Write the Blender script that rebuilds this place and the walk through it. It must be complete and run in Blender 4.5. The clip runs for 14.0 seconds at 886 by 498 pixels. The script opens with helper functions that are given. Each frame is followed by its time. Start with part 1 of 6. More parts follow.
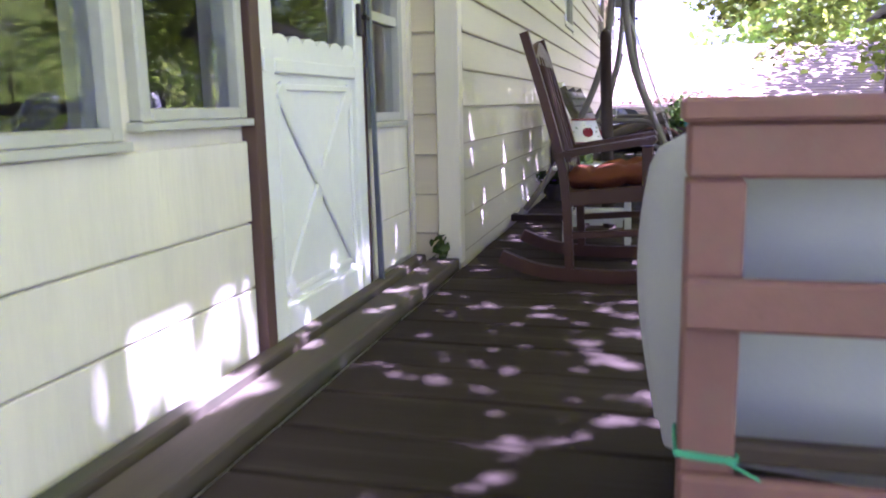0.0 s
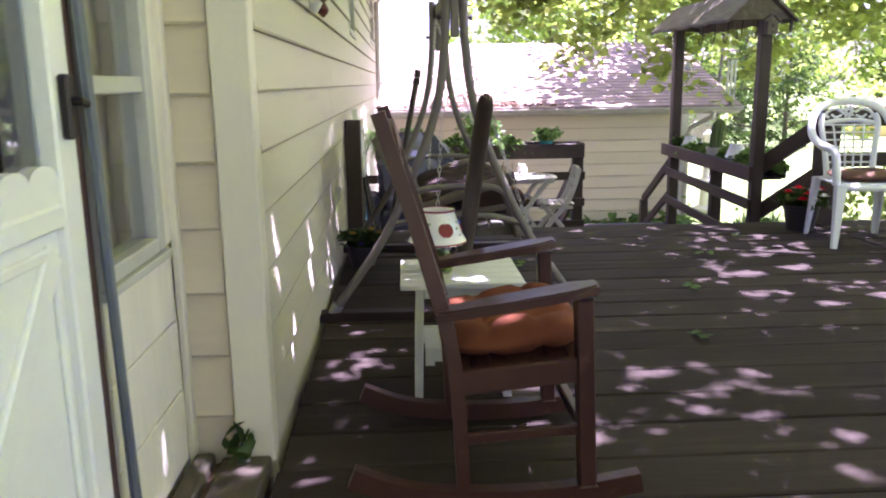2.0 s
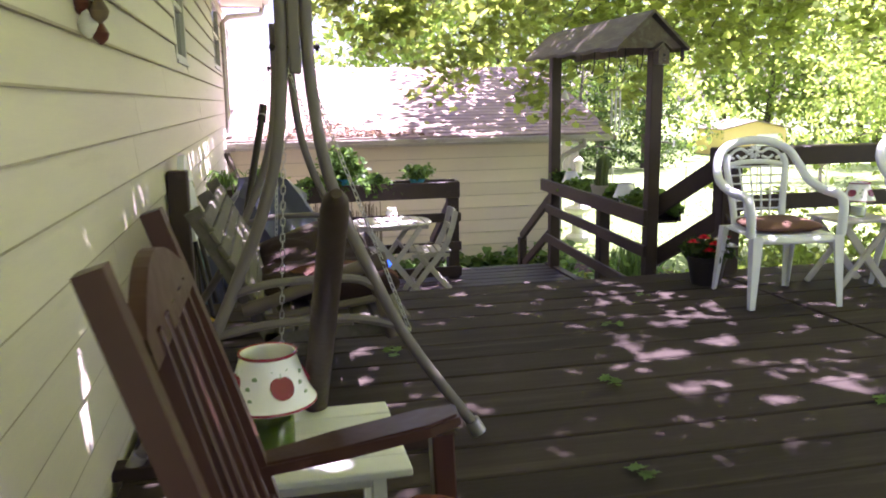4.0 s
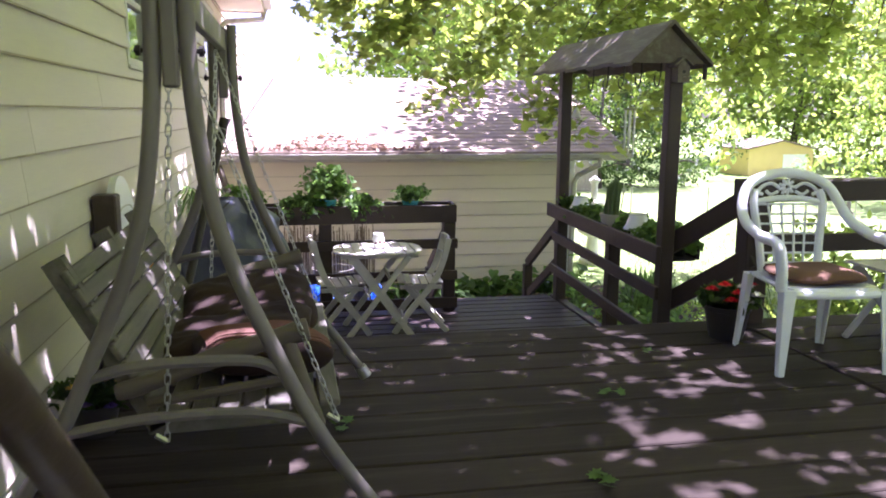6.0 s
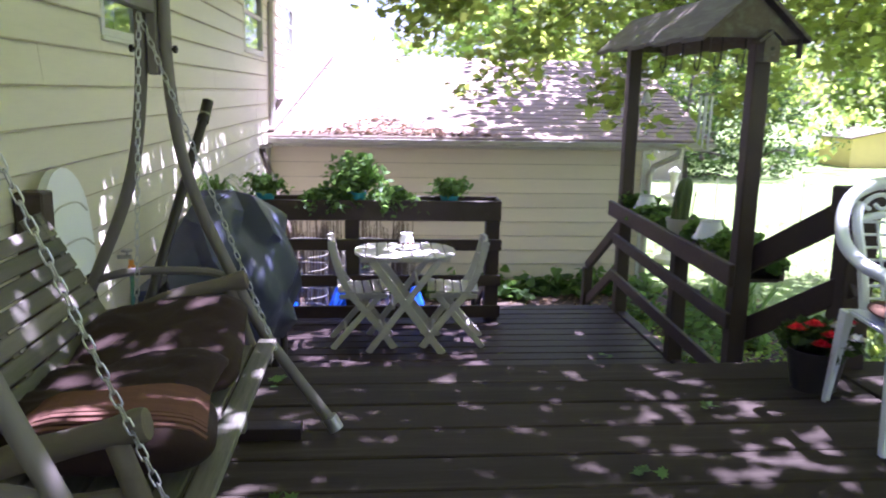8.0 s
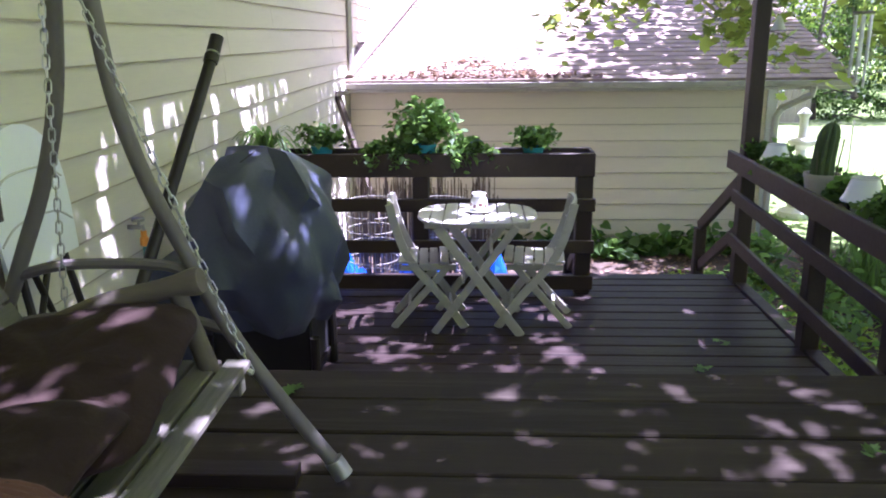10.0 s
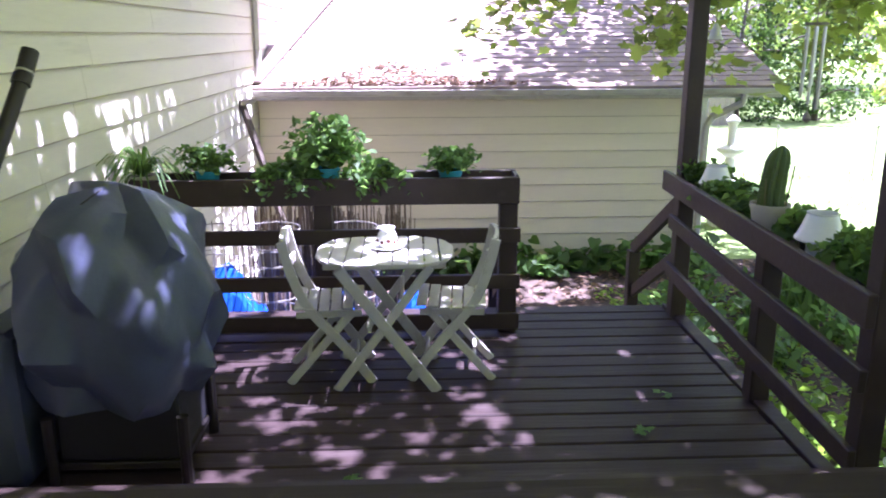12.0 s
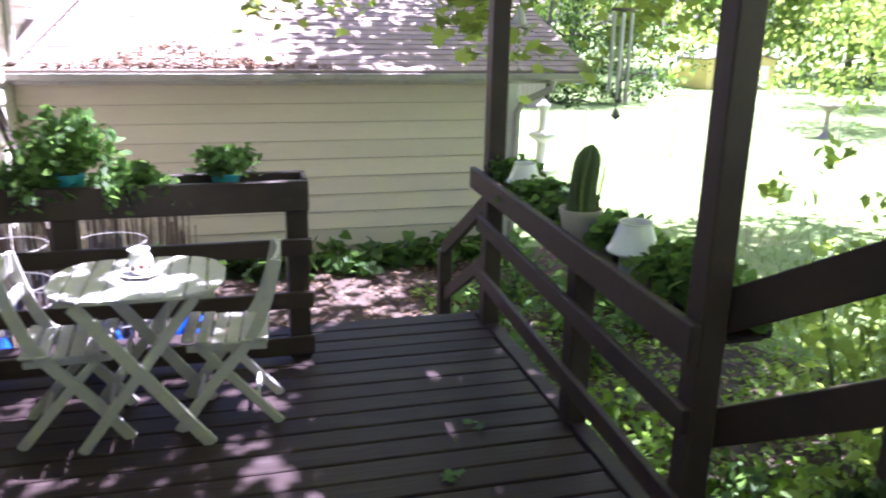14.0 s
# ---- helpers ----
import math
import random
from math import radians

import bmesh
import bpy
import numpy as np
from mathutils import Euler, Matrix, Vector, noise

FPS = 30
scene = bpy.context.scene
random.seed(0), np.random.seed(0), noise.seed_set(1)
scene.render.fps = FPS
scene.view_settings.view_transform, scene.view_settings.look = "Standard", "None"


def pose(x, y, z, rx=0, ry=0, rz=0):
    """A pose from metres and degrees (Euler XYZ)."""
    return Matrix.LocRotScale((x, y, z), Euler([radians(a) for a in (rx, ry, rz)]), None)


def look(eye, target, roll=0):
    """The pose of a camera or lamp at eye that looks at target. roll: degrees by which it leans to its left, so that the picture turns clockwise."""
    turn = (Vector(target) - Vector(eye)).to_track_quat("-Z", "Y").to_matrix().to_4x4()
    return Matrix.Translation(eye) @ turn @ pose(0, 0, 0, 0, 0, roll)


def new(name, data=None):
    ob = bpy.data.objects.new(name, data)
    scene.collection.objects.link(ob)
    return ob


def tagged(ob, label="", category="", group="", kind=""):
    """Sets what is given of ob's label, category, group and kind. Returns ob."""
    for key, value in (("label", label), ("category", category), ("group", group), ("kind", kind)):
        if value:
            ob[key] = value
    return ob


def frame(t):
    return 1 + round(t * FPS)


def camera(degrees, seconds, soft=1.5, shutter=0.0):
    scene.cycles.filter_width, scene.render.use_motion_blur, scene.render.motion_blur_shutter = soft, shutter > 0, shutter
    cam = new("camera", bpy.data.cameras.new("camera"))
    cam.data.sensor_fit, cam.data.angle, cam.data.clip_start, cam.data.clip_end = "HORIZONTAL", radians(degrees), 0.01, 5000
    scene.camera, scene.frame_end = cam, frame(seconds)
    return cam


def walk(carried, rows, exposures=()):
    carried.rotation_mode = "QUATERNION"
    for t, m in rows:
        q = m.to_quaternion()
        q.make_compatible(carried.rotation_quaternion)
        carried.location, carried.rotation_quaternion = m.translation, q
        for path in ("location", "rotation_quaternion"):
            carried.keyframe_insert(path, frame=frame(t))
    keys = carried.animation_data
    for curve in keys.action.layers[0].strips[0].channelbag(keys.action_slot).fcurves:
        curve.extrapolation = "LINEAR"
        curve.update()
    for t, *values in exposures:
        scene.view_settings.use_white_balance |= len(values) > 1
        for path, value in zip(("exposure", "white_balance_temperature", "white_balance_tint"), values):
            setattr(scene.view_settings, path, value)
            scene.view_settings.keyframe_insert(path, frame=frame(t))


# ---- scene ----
cam = camera(58.4, 14.0, soft=1.9, shutter=0.4)
PATH = [
    (0, (0.322, 1.025, 0.753), (-0.187, 2.926, 0.397), -1.2),
    (0.5, (0.108, 1.387, 0.858), (-0.28, 3.315, 0.493), -0.5),
    (1, (-0.063, 1.804, 0.855), (-0.294, 3.758, 0.498), -0.6),
    (1.5, (-0.105, 2.166, 1.02), (-0.165, 4.124, 0.617), 0.3),
    (2, (-0.155, 2.437, 1.115), (-0.06, 4.392, 0.704), -0.8),
    (2.5, (-0.184, 2.733, 1.191), (-0.013, 4.673, 0.735), -1.5),
    (3, (-0.125, 2.989, 1.213), (0.121, 4.948, 0.893), 1.2),
    (3.5, (-0.061, 3.204, 1.221), (0.271, 5.15, 0.9), -0.3),
    (4, (-0.017, 3.479, 1.223), (0.406, 5.399, 0.856), -0.9),
    (4.2, (0.029, 3.576, 1.228), (0.398, 5.508, 0.863), -1.2),
    (5.3, (0.272, 3.90, 1.25), (0.65, 5.835, 0.90), -0.3),
    (6.5, (0.459, 4.294, 1.27), (0.826, 6.231, 0.933), 0.8),
    (7, (0.619, 4.476, 1.276), (0.959, 6.409, 0.894), 0.5),
    (7.5, (0.722, 4.678, 1.284), (1.037, 6.625, 0.953), -0.0),
    (8, (0.831, 4.902, 1.273), (1.002, 6.856, 0.887), 1.1),
    (8.5, (0.95, 5.056, 1.283), (1.001, 7.013, 0.873), 2.3),
    (9, (0.951, 5.349, 1.259), (1.055, 7.31, 0.878), 1.6),
    (9.2, (0.999, 5.449, 1.199), (1.053, 7.399, 0.756), 0.8),
    (11.3, (1.117, 6.224, 1.23), (0.958, 8.143, 0.689), -0.6),
    (11.5, (1.142, 6.301, 1.245), (1.046, 8.225, 0.706), -0.8),
    (12, (1.193, 6.444, 1.253), (1.267, 8.373, 0.732), -0.2),
    (12.5, (1.222, 6.574, 1.249), (1.337, 8.484, 0.667), -0.6),
    (13, (1.239, 6.776, 1.257), (1.443, 8.695, 0.732), 0.2),
    (13.5, (1.311, 6.92, 1.249), (1.634, 8.815, 0.7), -1.5),
    (14, (1.459, 7.032, 1.26), (1.96, 8.885, 0.695), 1.1),
]
walk(cam, [(t, look(eye, target, roll)) for t, eye, target, roll in PATH],
     exposures=[(0.0, 3.35, 5150, 83), (0.5, 3.30, 5200, 83), (1.0, 3.28, 5300, 83), (1.5, 3.27, 5250, 69), (2.0, 3.32, 5450, 75), (3.0, 3.34, 5670, 73), (4.2, 3.01, 5670, 69), (7.0, 2.86, 5270, 63), (9.2, 2.86, 5170, 62), (11.3, 3.11, 5120, 63), (12.5, 3.16, 5120, 61), (14.0, 3.06, 5220, 57)])

# ---- light ----
SUN_DIR = Vector((0.36, 0.10, 0.93)).normalized()
world = bpy.data.worlds.new("sky")
scene.world = world
world.use_nodes = True
_wn = world.node_tree
_sky = _wn.nodes.new("ShaderNodeTexSky")
_sky.sky_type = "NISHITA"
_sky.sun_disc = False
_sky.sun_elevation = math.asin(SUN_DIR.z)
_sky.sun_rotation = math.atan2(SUN_DIR.x, SUN_DIR.y)
_sky.air_density, _sky.dust_density = 1.0, 2.0
_bg = _wn.nodes["Background"]
_bg.inputs[1].default_value = 0.052
_wn.links.new(_sky.outputs[0], _bg.inputs[0])
sun = new("sun", bpy.data.lights.new("sun", "SUN"))
sun.data.energy, sun.data.angle, sun.data.color = 5.0, radians(0.5), (0.97, 1.0, 0.82)
sun.matrix_world = SUN_DIR.to_track_quat("Z", "Y").to_matrix().to_4x4()


# ---- materials ----
def mat(name, col, rough=0.7, metal=0.0, var=0.18, fine=40.0, coarse=2.5, stretch=(1, 1, 1), bump=0.15, bump_d=0.004,
        stain=None, stain_at=0.62, rnd=0.0, spec=0.35, trans=None, world_coords=False):
    """A surface with fine grain, coarse blotches, an optional second colour in stains, and a change from piece to piece."""
    m = bpy.data.materials.new(name)
    m.use_nodes = True
    nt = m.node_tree
    n, lk = nt.nodes, nt.links
    bsdf = n["Principled BSDF"]
    bsdf.inputs["Roughness"].default_value = rough
    bsdf.inputs["Metallic"].default_value = metal
    bsdf.inputs["Specular IOR Level"].default_value = spec
    if world_coords:
        pos = n.new("ShaderNodeNewGeometry").outputs["Position"]
    else:
        pos = n.new("ShaderNodeTexCoord").outputs["Object"]
    mp = n.new("ShaderNodeMapping")
    mp.inputs["Scale"].default_value = stretch
    lk.new(pos, mp.inputs[0])
    info = n.new("ShaderNodeObjectInfo")
    off = n.new("ShaderNodeVectorMath")
    off.operation = "MULTIPLY_ADD"
    off.inputs[0].default_value = (37, 53, 71)
    lk.new(info.outputs["Random"], off.inputs[1])
    lk.new(mp.outputs[0], off.inputs[2])

    def nz(scale, detail=5, rough_=0.6):
        t = n.new("ShaderNodeTexNoise")
        t.inputs["Scale"].default_value = scale
        t.inputs["Detail"].default_value = detail
        t.inputs["Roughness"].default_value = rough_
        lk.new(off.outputs[0], t.inputs["Vector"])
        return t.outputs["Fac"]
    f1, f2 = nz(fine), nz(coarse)

    def math_(op, a, b):
        t = n.new("ShaderNodeMath")
        t.operation = op
        for k, v in enumerate((a, b)):
            if isinstance(v, (int, float)):
                t.inputs[k].default_value = v
            else:
                lk.new(v, t.inputs[k])
        return t.outputs[0]
    s = math_("ADD", math_("MULTIPLY", f1, 0.9 * var), math_("MULTIPLY", f2, 1.6 * var))
    if rnd:
        s = math_("ADD", s, math_("MULTIPLY", math_("SUBTRACT", info.outputs["Random"], 0.5), 2 * rnd))
    val = math_("ADD", s, 1 - 1.25 * var)
    hsv = n.new("ShaderNodeHueSaturation")
    hsv.inputs["Color"].default_value = (*col, 1)
    lk.new(val, hsv.inputs["Value"])
    out = hsv.outputs[0]
    if stain:
        ramp = n.new("ShaderNodeValToRGB")
        ramp.color_ramp.elements[0].position, ramp.color_ramp.elements[1].position = stain_at - 0.09, stain_at + 0.09
        lk.new(nz(coarse * 1.7, 8, 0.7), ramp.inputs[0])
        mix = n.new("ShaderNodeMix")
        mix.data_type = "RGBA"
        lk.new(ramp.outputs[0], mix.inputs["Factor"])
        lk.new(out, mix.inputs[6])
        mix.inputs[7].default_value = (*stain, 1)
        out = mix.outputs[2]
    lk.new(out, bsdf.inputs["Base Color"])
    rr = math_("ADD", math_("MULTIPLY", f1, 0.25), rough - 0.125)
    lk.new(rr, bsdf.inputs["Roughness"])
    if bump:
        b = n.new("ShaderNodeBump")
        b.inputs["Strength"].default_value = bump
        b.inputs["Distance"].default_value = bump_d
        lk.new(f1, b.inputs["Height"])
        lk.new(b.outputs[0], bsdf.inputs["Normal"])
    if trans:
        tr = n.new("ShaderNodeBsdfTranslucent")
        tr.inputs[0].default_value = (*trans, 1)
        ms = n.new("ShaderNodeMixShader")
        ms.inputs[0].default_value = 0.45
        lk.new(bsdf.outputs[0], ms.inputs[1])
        lk.new(tr.outputs[0], ms.inputs[2])
        lk.new(ms.outputs[0], n["Material Output"].inputs[0])
    return m


def leaf_mat(name, col, trans, var=0.35):
    """Leaves: colour changes from leaf to leaf, light shines through."""
    m = bpy.data.materials.new(name)
    m.use_nodes = True
    n, lk = m.node_tree.nodes, m.node_tree.links
    bsdf = n["Principled BSDF"]
    bsdf.inputs["Roughness"].default_value = 0.5
    bsdf.inputs["Specular IOR Level"].default_value = 0.3
    geo = n.new("ShaderNodeNewGeometry")
    mr = n.new("ShaderNodeMapRange")
    mr.inputs[3].default_value, mr.inputs[4].default_value = 1 - var, 1 + var
    lk.new(geo.outputs["Random Per Island"], mr.inputs[0])
    tr = n.new("ShaderNodeBsdfTranslucent")
    for c, sock in ((col, bsdf.inputs["Base Color"]), (trans, tr.inputs[0])):
        h = n.new("ShaderNodeHueSaturation")
        h.inputs["Color"].default_value = (*c, 1)
        lk.new(mr.outputs[0], h.inputs["Value"])
        lk.new(h.outputs[0], sock)
    ms = n.new("ShaderNodeMixShader")
    ms.inputs[0].default_value = 0.52
    lk.new(bsdf.outputs[0], ms.inputs[1])
    lk.new(tr.outputs[0], ms.inputs[2])
    lk.new(ms.outputs[0], n["Material Output"].inputs[0])
    return m


def glass_mat(name, tint=(0.9, 0.95, 0.93)):
    m = bpy.data.materials.new(name)
    m.use_nodes = True
    b = m.node_tree.nodes["Principled BSDF"]
    b.inputs["Base Color"].default_value = (*tint, 1)
    b.inputs["Roughness"].default_value = 0.02
    b.inputs["Transmission Weight"].default_value = 1.0
    b.inputs["IOR"].default_value = 1.5
    return m


M = {
    "deck": mat("deck_stain_worn", (0.0315, 0.0235, 0.0195), 0.75, spec=0.12, var=0.6, fine=30, coarse=3, stretch=(0.12, 1.6, 1), bump=0.5,
                stain=(0.058, 0.046, 0.037), stain_at=0.60, rnd=0.18),
    "deck_edge": mat("deck_stain_bleached", (0.062, 0.051, 0.042), 0.75, spec=0.15, var=0.6, fine=30, coarse=3, stretch=(0.12, 1.6, 1), bump=0.5,
                     stain=(0.036, 0.028, 0.023), stain_at=0.58, rnd=0.15),
    "deck_low": mat("deck_stain_dark", (0.030, 0.019, 0.018), 0.55, spec=0.2, var=0.45, fine=30, coarse=3, stretch=(0.12, 1.6, 1), bump=0.5,
                    stain=(0.06, 0.045, 0.043), stain_at=0.64, rnd=0.14),
    "sleeper": mat("weathered_green_board", (0.085, 0.068, 0.05), 0.8, var=0.5, fine=30, coarse=4, stretch=(1.6, 0.15, 1), bump=0.5,
                   stain=(0.07, 0.075, 0.05), stain_at=0.56, rnd=0.1),
    "rail": mat("dark_brown_stain", (0.046, 0.030, 0.024), 0.55, var=0.45, fine=35, coarse=4, bump=0.35, stain=(0.065, 0.043, 0.034), stain_at=0.66, rnd=0.1),
    "rail_pink": mat("faded_red_brown_stain", (0.21, 0.10, 0.092), 0.62, var=0.3, fine=35, coarse=4, bump=0.35, stain=(0.19, 0.115, 0.1), stain_at=0.6),
    "siding": mat("cream_siding_paint", (0.57, 0.525, 0.425), 0.55, var=0.16, fine=26, coarse=1.6, stretch=(1, 0.25, 2.2), bump=0.25, rnd=0.04,
                  stain=(0.48, 0.44, 0.36), stain_at=0.66),
    "siding_x": mat("tan_siding_paint", (0.62, 0.54, 0.41), 0.6, var=0.14, fine=26, coarse=1.6, stretch=(0.25, 1, 2.2), bump=0.2, rnd=0.04,
                    stain=(0.52, 0.45, 0.33), stain_at=0.7),
    # darker siding tone that paints the shadow line at each lap
    "siding_edge": mat("lap_shadow_siding_edge", (0.42, 0.37, 0.28), 0.8, var=0.4, fine=30, coarse=6, bump=0.2),
    "panel": mat("chalky_white_panel_paint", (0.76, 0.72, 0.62), 0.75, var=0.2, fine=14, coarse=2, stretch=(1, 2.4, 0.35), bump=0.5, bump_d=0.006,
                 stain=(0.66, 0.62, 0.53), stain_at=0.66),
    "trim": mat("cream_trim_paint", (0.72, 0.67, 0.56), 0.55, var=0.12, fine=30, coarse=3, stretch=(1, 1, 0.2), bump=0.15),
    "white": mat("white_gloss_paint", (0.80, 0.82, 0.80), 0.4, var=0.1, fine=25, coarse=2, bump=0.08, stain=(0.66, 0.63, 0.55), stain_at=0.75),
    "grey_frame": mat("grey_white_window_paint", (0.5, 0.5, 0.46), 0.55, var=0.2, fine=30, coarse=5, bump=0.25, stain=(0.32, 0.29, 0.25), stain_at=0.7),
    "plastic": mat("white_plastic", (0.74, 0.76, 0.78), 0.38, var=0.06, fine=60, coarse=4, bump=0.05, stain=(0.62, 0.6, 0.55), stain_at=0.74),
    "brown_jamb": mat("brown_jamb_paint", (0.10, 0.055, 0.045), 0.55, var=0.35, bump=0.3, stretch=(1, 1, 0.2)),
    "flash": mat("grey_blue_flashing", (0.13, 0.15, 0.19), 0.45, var=0.4, fine=25, coarse=6, stretch=(1, 1, 0.15), bump=0.5),
    "glass": glass_mat("window_glass"),
    "jar_glass": glass_mat("green_jar_glass", (0.45, 0.6, 0.25)),
    "clear_jar": glass_mat("clear_jar_glass"),
    # near-black stands in for missing light in the rooms and birdhouse hole
    "dark": mat("painted_unlit_dark", (0.03, 0.028, 0.026), 0.9, bump=0),
    "curtain": mat("cream_curtain", (0.5, 0.44, 0.36), 0.9, var=0.3, fine=12, coarse=5, stretch=(1, 6, 0.3), bump=0.4),
    "shingle": mat("brown_asphalt_shingle", (0.19, 0.15, 0.13), 0.9, var=0.4, fine=90, coarse=5, bump=0.5, rnd=0.2),
    "gutter": mat("grey_gutter_paint", (0.42, 0.40, 0.36), 0.45, var=0.25, fine=30, coarse=3, stain=(0.26, 0.22, 0.19), stain_at=0.64, bump=0.1),
    "soffit": mat("cream_soffit", (0.7, 0.64, 0.5), 0.6, var=0.1, bump=0.1),
    "rocker": mat("dark_red_brown_paint", (0.052, 0.0195, 0.016), 0.42, var=0.35, fine=30, coarse=4, bump=0.25, stain=(0.15, 0.07, 0.05), stain_at=0.7, rnd=0.08),
    "rust": mat("rust_orange_velour", (0.15, 0.040, 0.014), 0.9, var=0.35, fine=60, coarse=6, bump=0.4),
    "velour_and_shade": mat("dark_velour_and_groove_shade", (0.020, 0.0085, 0.0065), 0.92, var=0.4, fine=70, coarse=5, bump=0.4),
    "cord": mat("brown_corduroy", (0.13, 0.06, 0.045), 0.9, var=0.35, fine=60, coarse=5, bump=0.4),
    "seat_pad": mat("tan_brown_seat_pad", (0.12, 0.06, 0.035), 0.9, var=0.35, fine=60, coarse=5, bump=0.4),
    "grey_wood": mat("weathered_grey_wood", (0.125, 0.112, 0.096), 0.8, var=0.55, fine=28, coarse=6, stretch=(1.5, 0.15, 1.5), bump=0.6,
                     stain=(0.075, 0.08, 0.055), stain_at=0.55, rnd=0.16),
    "log": mat("weathered_log", (0.11, 0.09, 0.075), 0.8, var=0.5, fine=25, coarse=6, stretch=(0.2, 1.5, 1.5), bump=0.6, stain=(0.1, 0.085, 0.07), stain_at=0.62),
    "taupe": mat("taupe_bent_wood", (0.135, 0.118, 0.113), 0.5, var=0.3, fine=30, coarse=5, stretch=(1, 1, 0.2), bump=0.2, stain=(0.10, 0.085, 0.075), stain_at=0.66),
    "steel": mat("galvanised_chain", (0.5, 0.5, 0.5), 0.35, metal=0.9, var=0.3, bump=0.1),
    "bistro": mat("grey_white_bistro_paint", (0.46, 0.44, 0.40), 0.6, var=0.22, fine=30, coarse=5, bump=0.25, stain=(0.34, 0.3, 0.25), stain_at=0.66, rnd=0.06),
    "table_white": mat("pale_grey_table_paint", (0.62, 0.64, 0.6), 0.5, var=0.14, fine=30, coarse=5, bump=0.2, stain=(0.5, 0.48, 0.42), stain_at=0.7),
    "cover": mat("slate_vinyl_cover", (0.052, 0.060, 0.098), 0.40, var=0.3, fine=60, coarse=4, bump=0.3),
    "cover_dark": mat("black_vinyl_cover", (0.012, 0.012, 0.016), 0.55, var=0.3, bump=0.2),
    "cloth_grey": mat("pale_grey_cover_fabric", (0.40, 0.41, 0.45), 0.85, var=0.1, fine=90, coarse=2, bump=0.2),
    "tarp": mat("blue_poly_tarp", (0.02, 0.10, 0.55), 0.32, var=0.3, fine=60, coarse=5, bump=0.2),
    "teal": mat("teal_plastic_pot", (0.03, 0.30, 0.38), 0.4, var=0.15, bump=0.05),
    "beige_pot": mat("beige_plastic_pot", (0.5, 0.45, 0.38), 0.5, var=0.15, bump=0.05),
    "black_pot": mat("black_pot", (0.03, 0.025, 0.025), 0.45, var=0.3, bump=0.1),
    "soil": mat("potting_soil", (0.035, 0.024, 0.018), 0.95, var=0.5, bump=0.6),
    "red": mat("red_petals", (0.75, 0.02, 0.03), 0.6, var=0.25, trans=(0.8, 0.03, 0.04), bump=0),
    "white_petal": mat("white_petals", (0.8, 0.78, 0.74), 0.6, var=0.1, trans=(0.8, 0.8, 0.75), bump=0),
    "ceramic": mat("cream_glazed_ceramic", (0.80, 0.80, 0.79), 0.22, var=0.08, bump=0.03, spec=0.5),
    "apple": mat("red_glaze", (0.24, 0.018, 0.032), 0.25, var=0.3, coarse=9, bump=0),
    "glaze_green": mat("green_glaze", (0.2, 0.3, 0.16), 0.3, var=0.2, bump=0),
    "glaze_brown": mat("dark_glaze", (0.11, 0.035, 0.025), 0.3, var=0.2, bump=0),
    "wax": mat("green_wax", (0.22, 0.27, 0.03), 0.5, var=0.2, bump=0),
    "frost": mat("frosted_lamp_glass", (0.62, 0.66, 0.6), 0.4, var=0.2, fine=18, coarse=9, bump=0.1, stain=(0.42, 0.5, 0.46), stain_at=0.6),
    "cactus": mat("cactus_green", (0.11, 0.16, 0.05), 0.7, var=0.35, fine=60, bump=0.4),
    "bark": mat("grey_brown_bark", (0.10, 0.08, 0.062), 0.95, var=0.5, fine=18, coarse=4, stretch=(2, 2, 0.4), bump=0.8, bump_d=0.02),
    "leaf": leaf_mat("maple_leaf", (0.095, 0.14, 0.03), (0.50, 0.60, 0.10)),
    "leaf_far": leaf_mat("far_leaf", (0.12, 0.19, 0.045), (0.48, 0.62, 0.10), 0.4),
    "leaf_dark": leaf_mat("dark_shrub_leaf", (0.03, 0.06, 0.015), (0.07, 0.13, 0.02), 0.4),
    "leaf_pot": leaf_mat("houseplant_leaf", (0.075, 0.15, 0.04), (0.2, 0.36, 0.07), 0.4),
    "leaf_lime": leaf_mat("lime_groundcover_leaf", (0.12, 0.22, 0.02), (0.36, 0.55, 0.05), 0.35),
    "straw": leaf_mat("straw_blade", (0.2, 0.19, 0.1), (0.2, 0.2, 0.1), 0.4),
    "grass": mat("lawn", (0.15, 0.22, 0.06), 0.9, var=0.45, fine=25, coarse=0.5, bump=0.6, bump_d=0.02, stain=(0.22, 0.25, 0.09), stain_at=0.6, world_coords=True),
    "blade": leaf_mat("grass_blade", (0.085, 0.16, 0.03), (0.2, 0.34, 0.05), 0.4),
    "mulch": mat("leaf_litter_mulch", (0.065, 0.045, 0.034), 0.95, var=0.6, fine=30, coarse=3, bump=0.8, bump_d=0.015, stain=(0.10, 0.075, 0.06), stain_at=0.6, world_coords=True),
    "litter": leaf_mat("dry_leaf_litter", (0.25, 0.165, 0.11), (0.16, 0.10, 0.06), 0.6),
    "reed": leaf_mat("dry_reed", (0.24, 0.18, 0.12), (0.1, 0.08, 0.05), 0.45),
    "wire": mat("pale_wire", (0.28, 0.26, 0.22), 0.5, metal=0.3, bump=0),
    "black_metal": mat("black_metal", (0.035, 0.03, 0.03), 0.4, metal=0.5, var=0.3, bump=0.1),
    "brass": mat("orange_brass_fitting", (0.75, 0.30, 0.03), 0.35, metal=0.3, bump=0.05),
    "hose": mat("teal_hose", (0.05, 0.16, 0.15), 0.5, bump=0.1),
    "string": mat("green_string", (0.03, 0.32, 0.2), 0.6, bump=0),
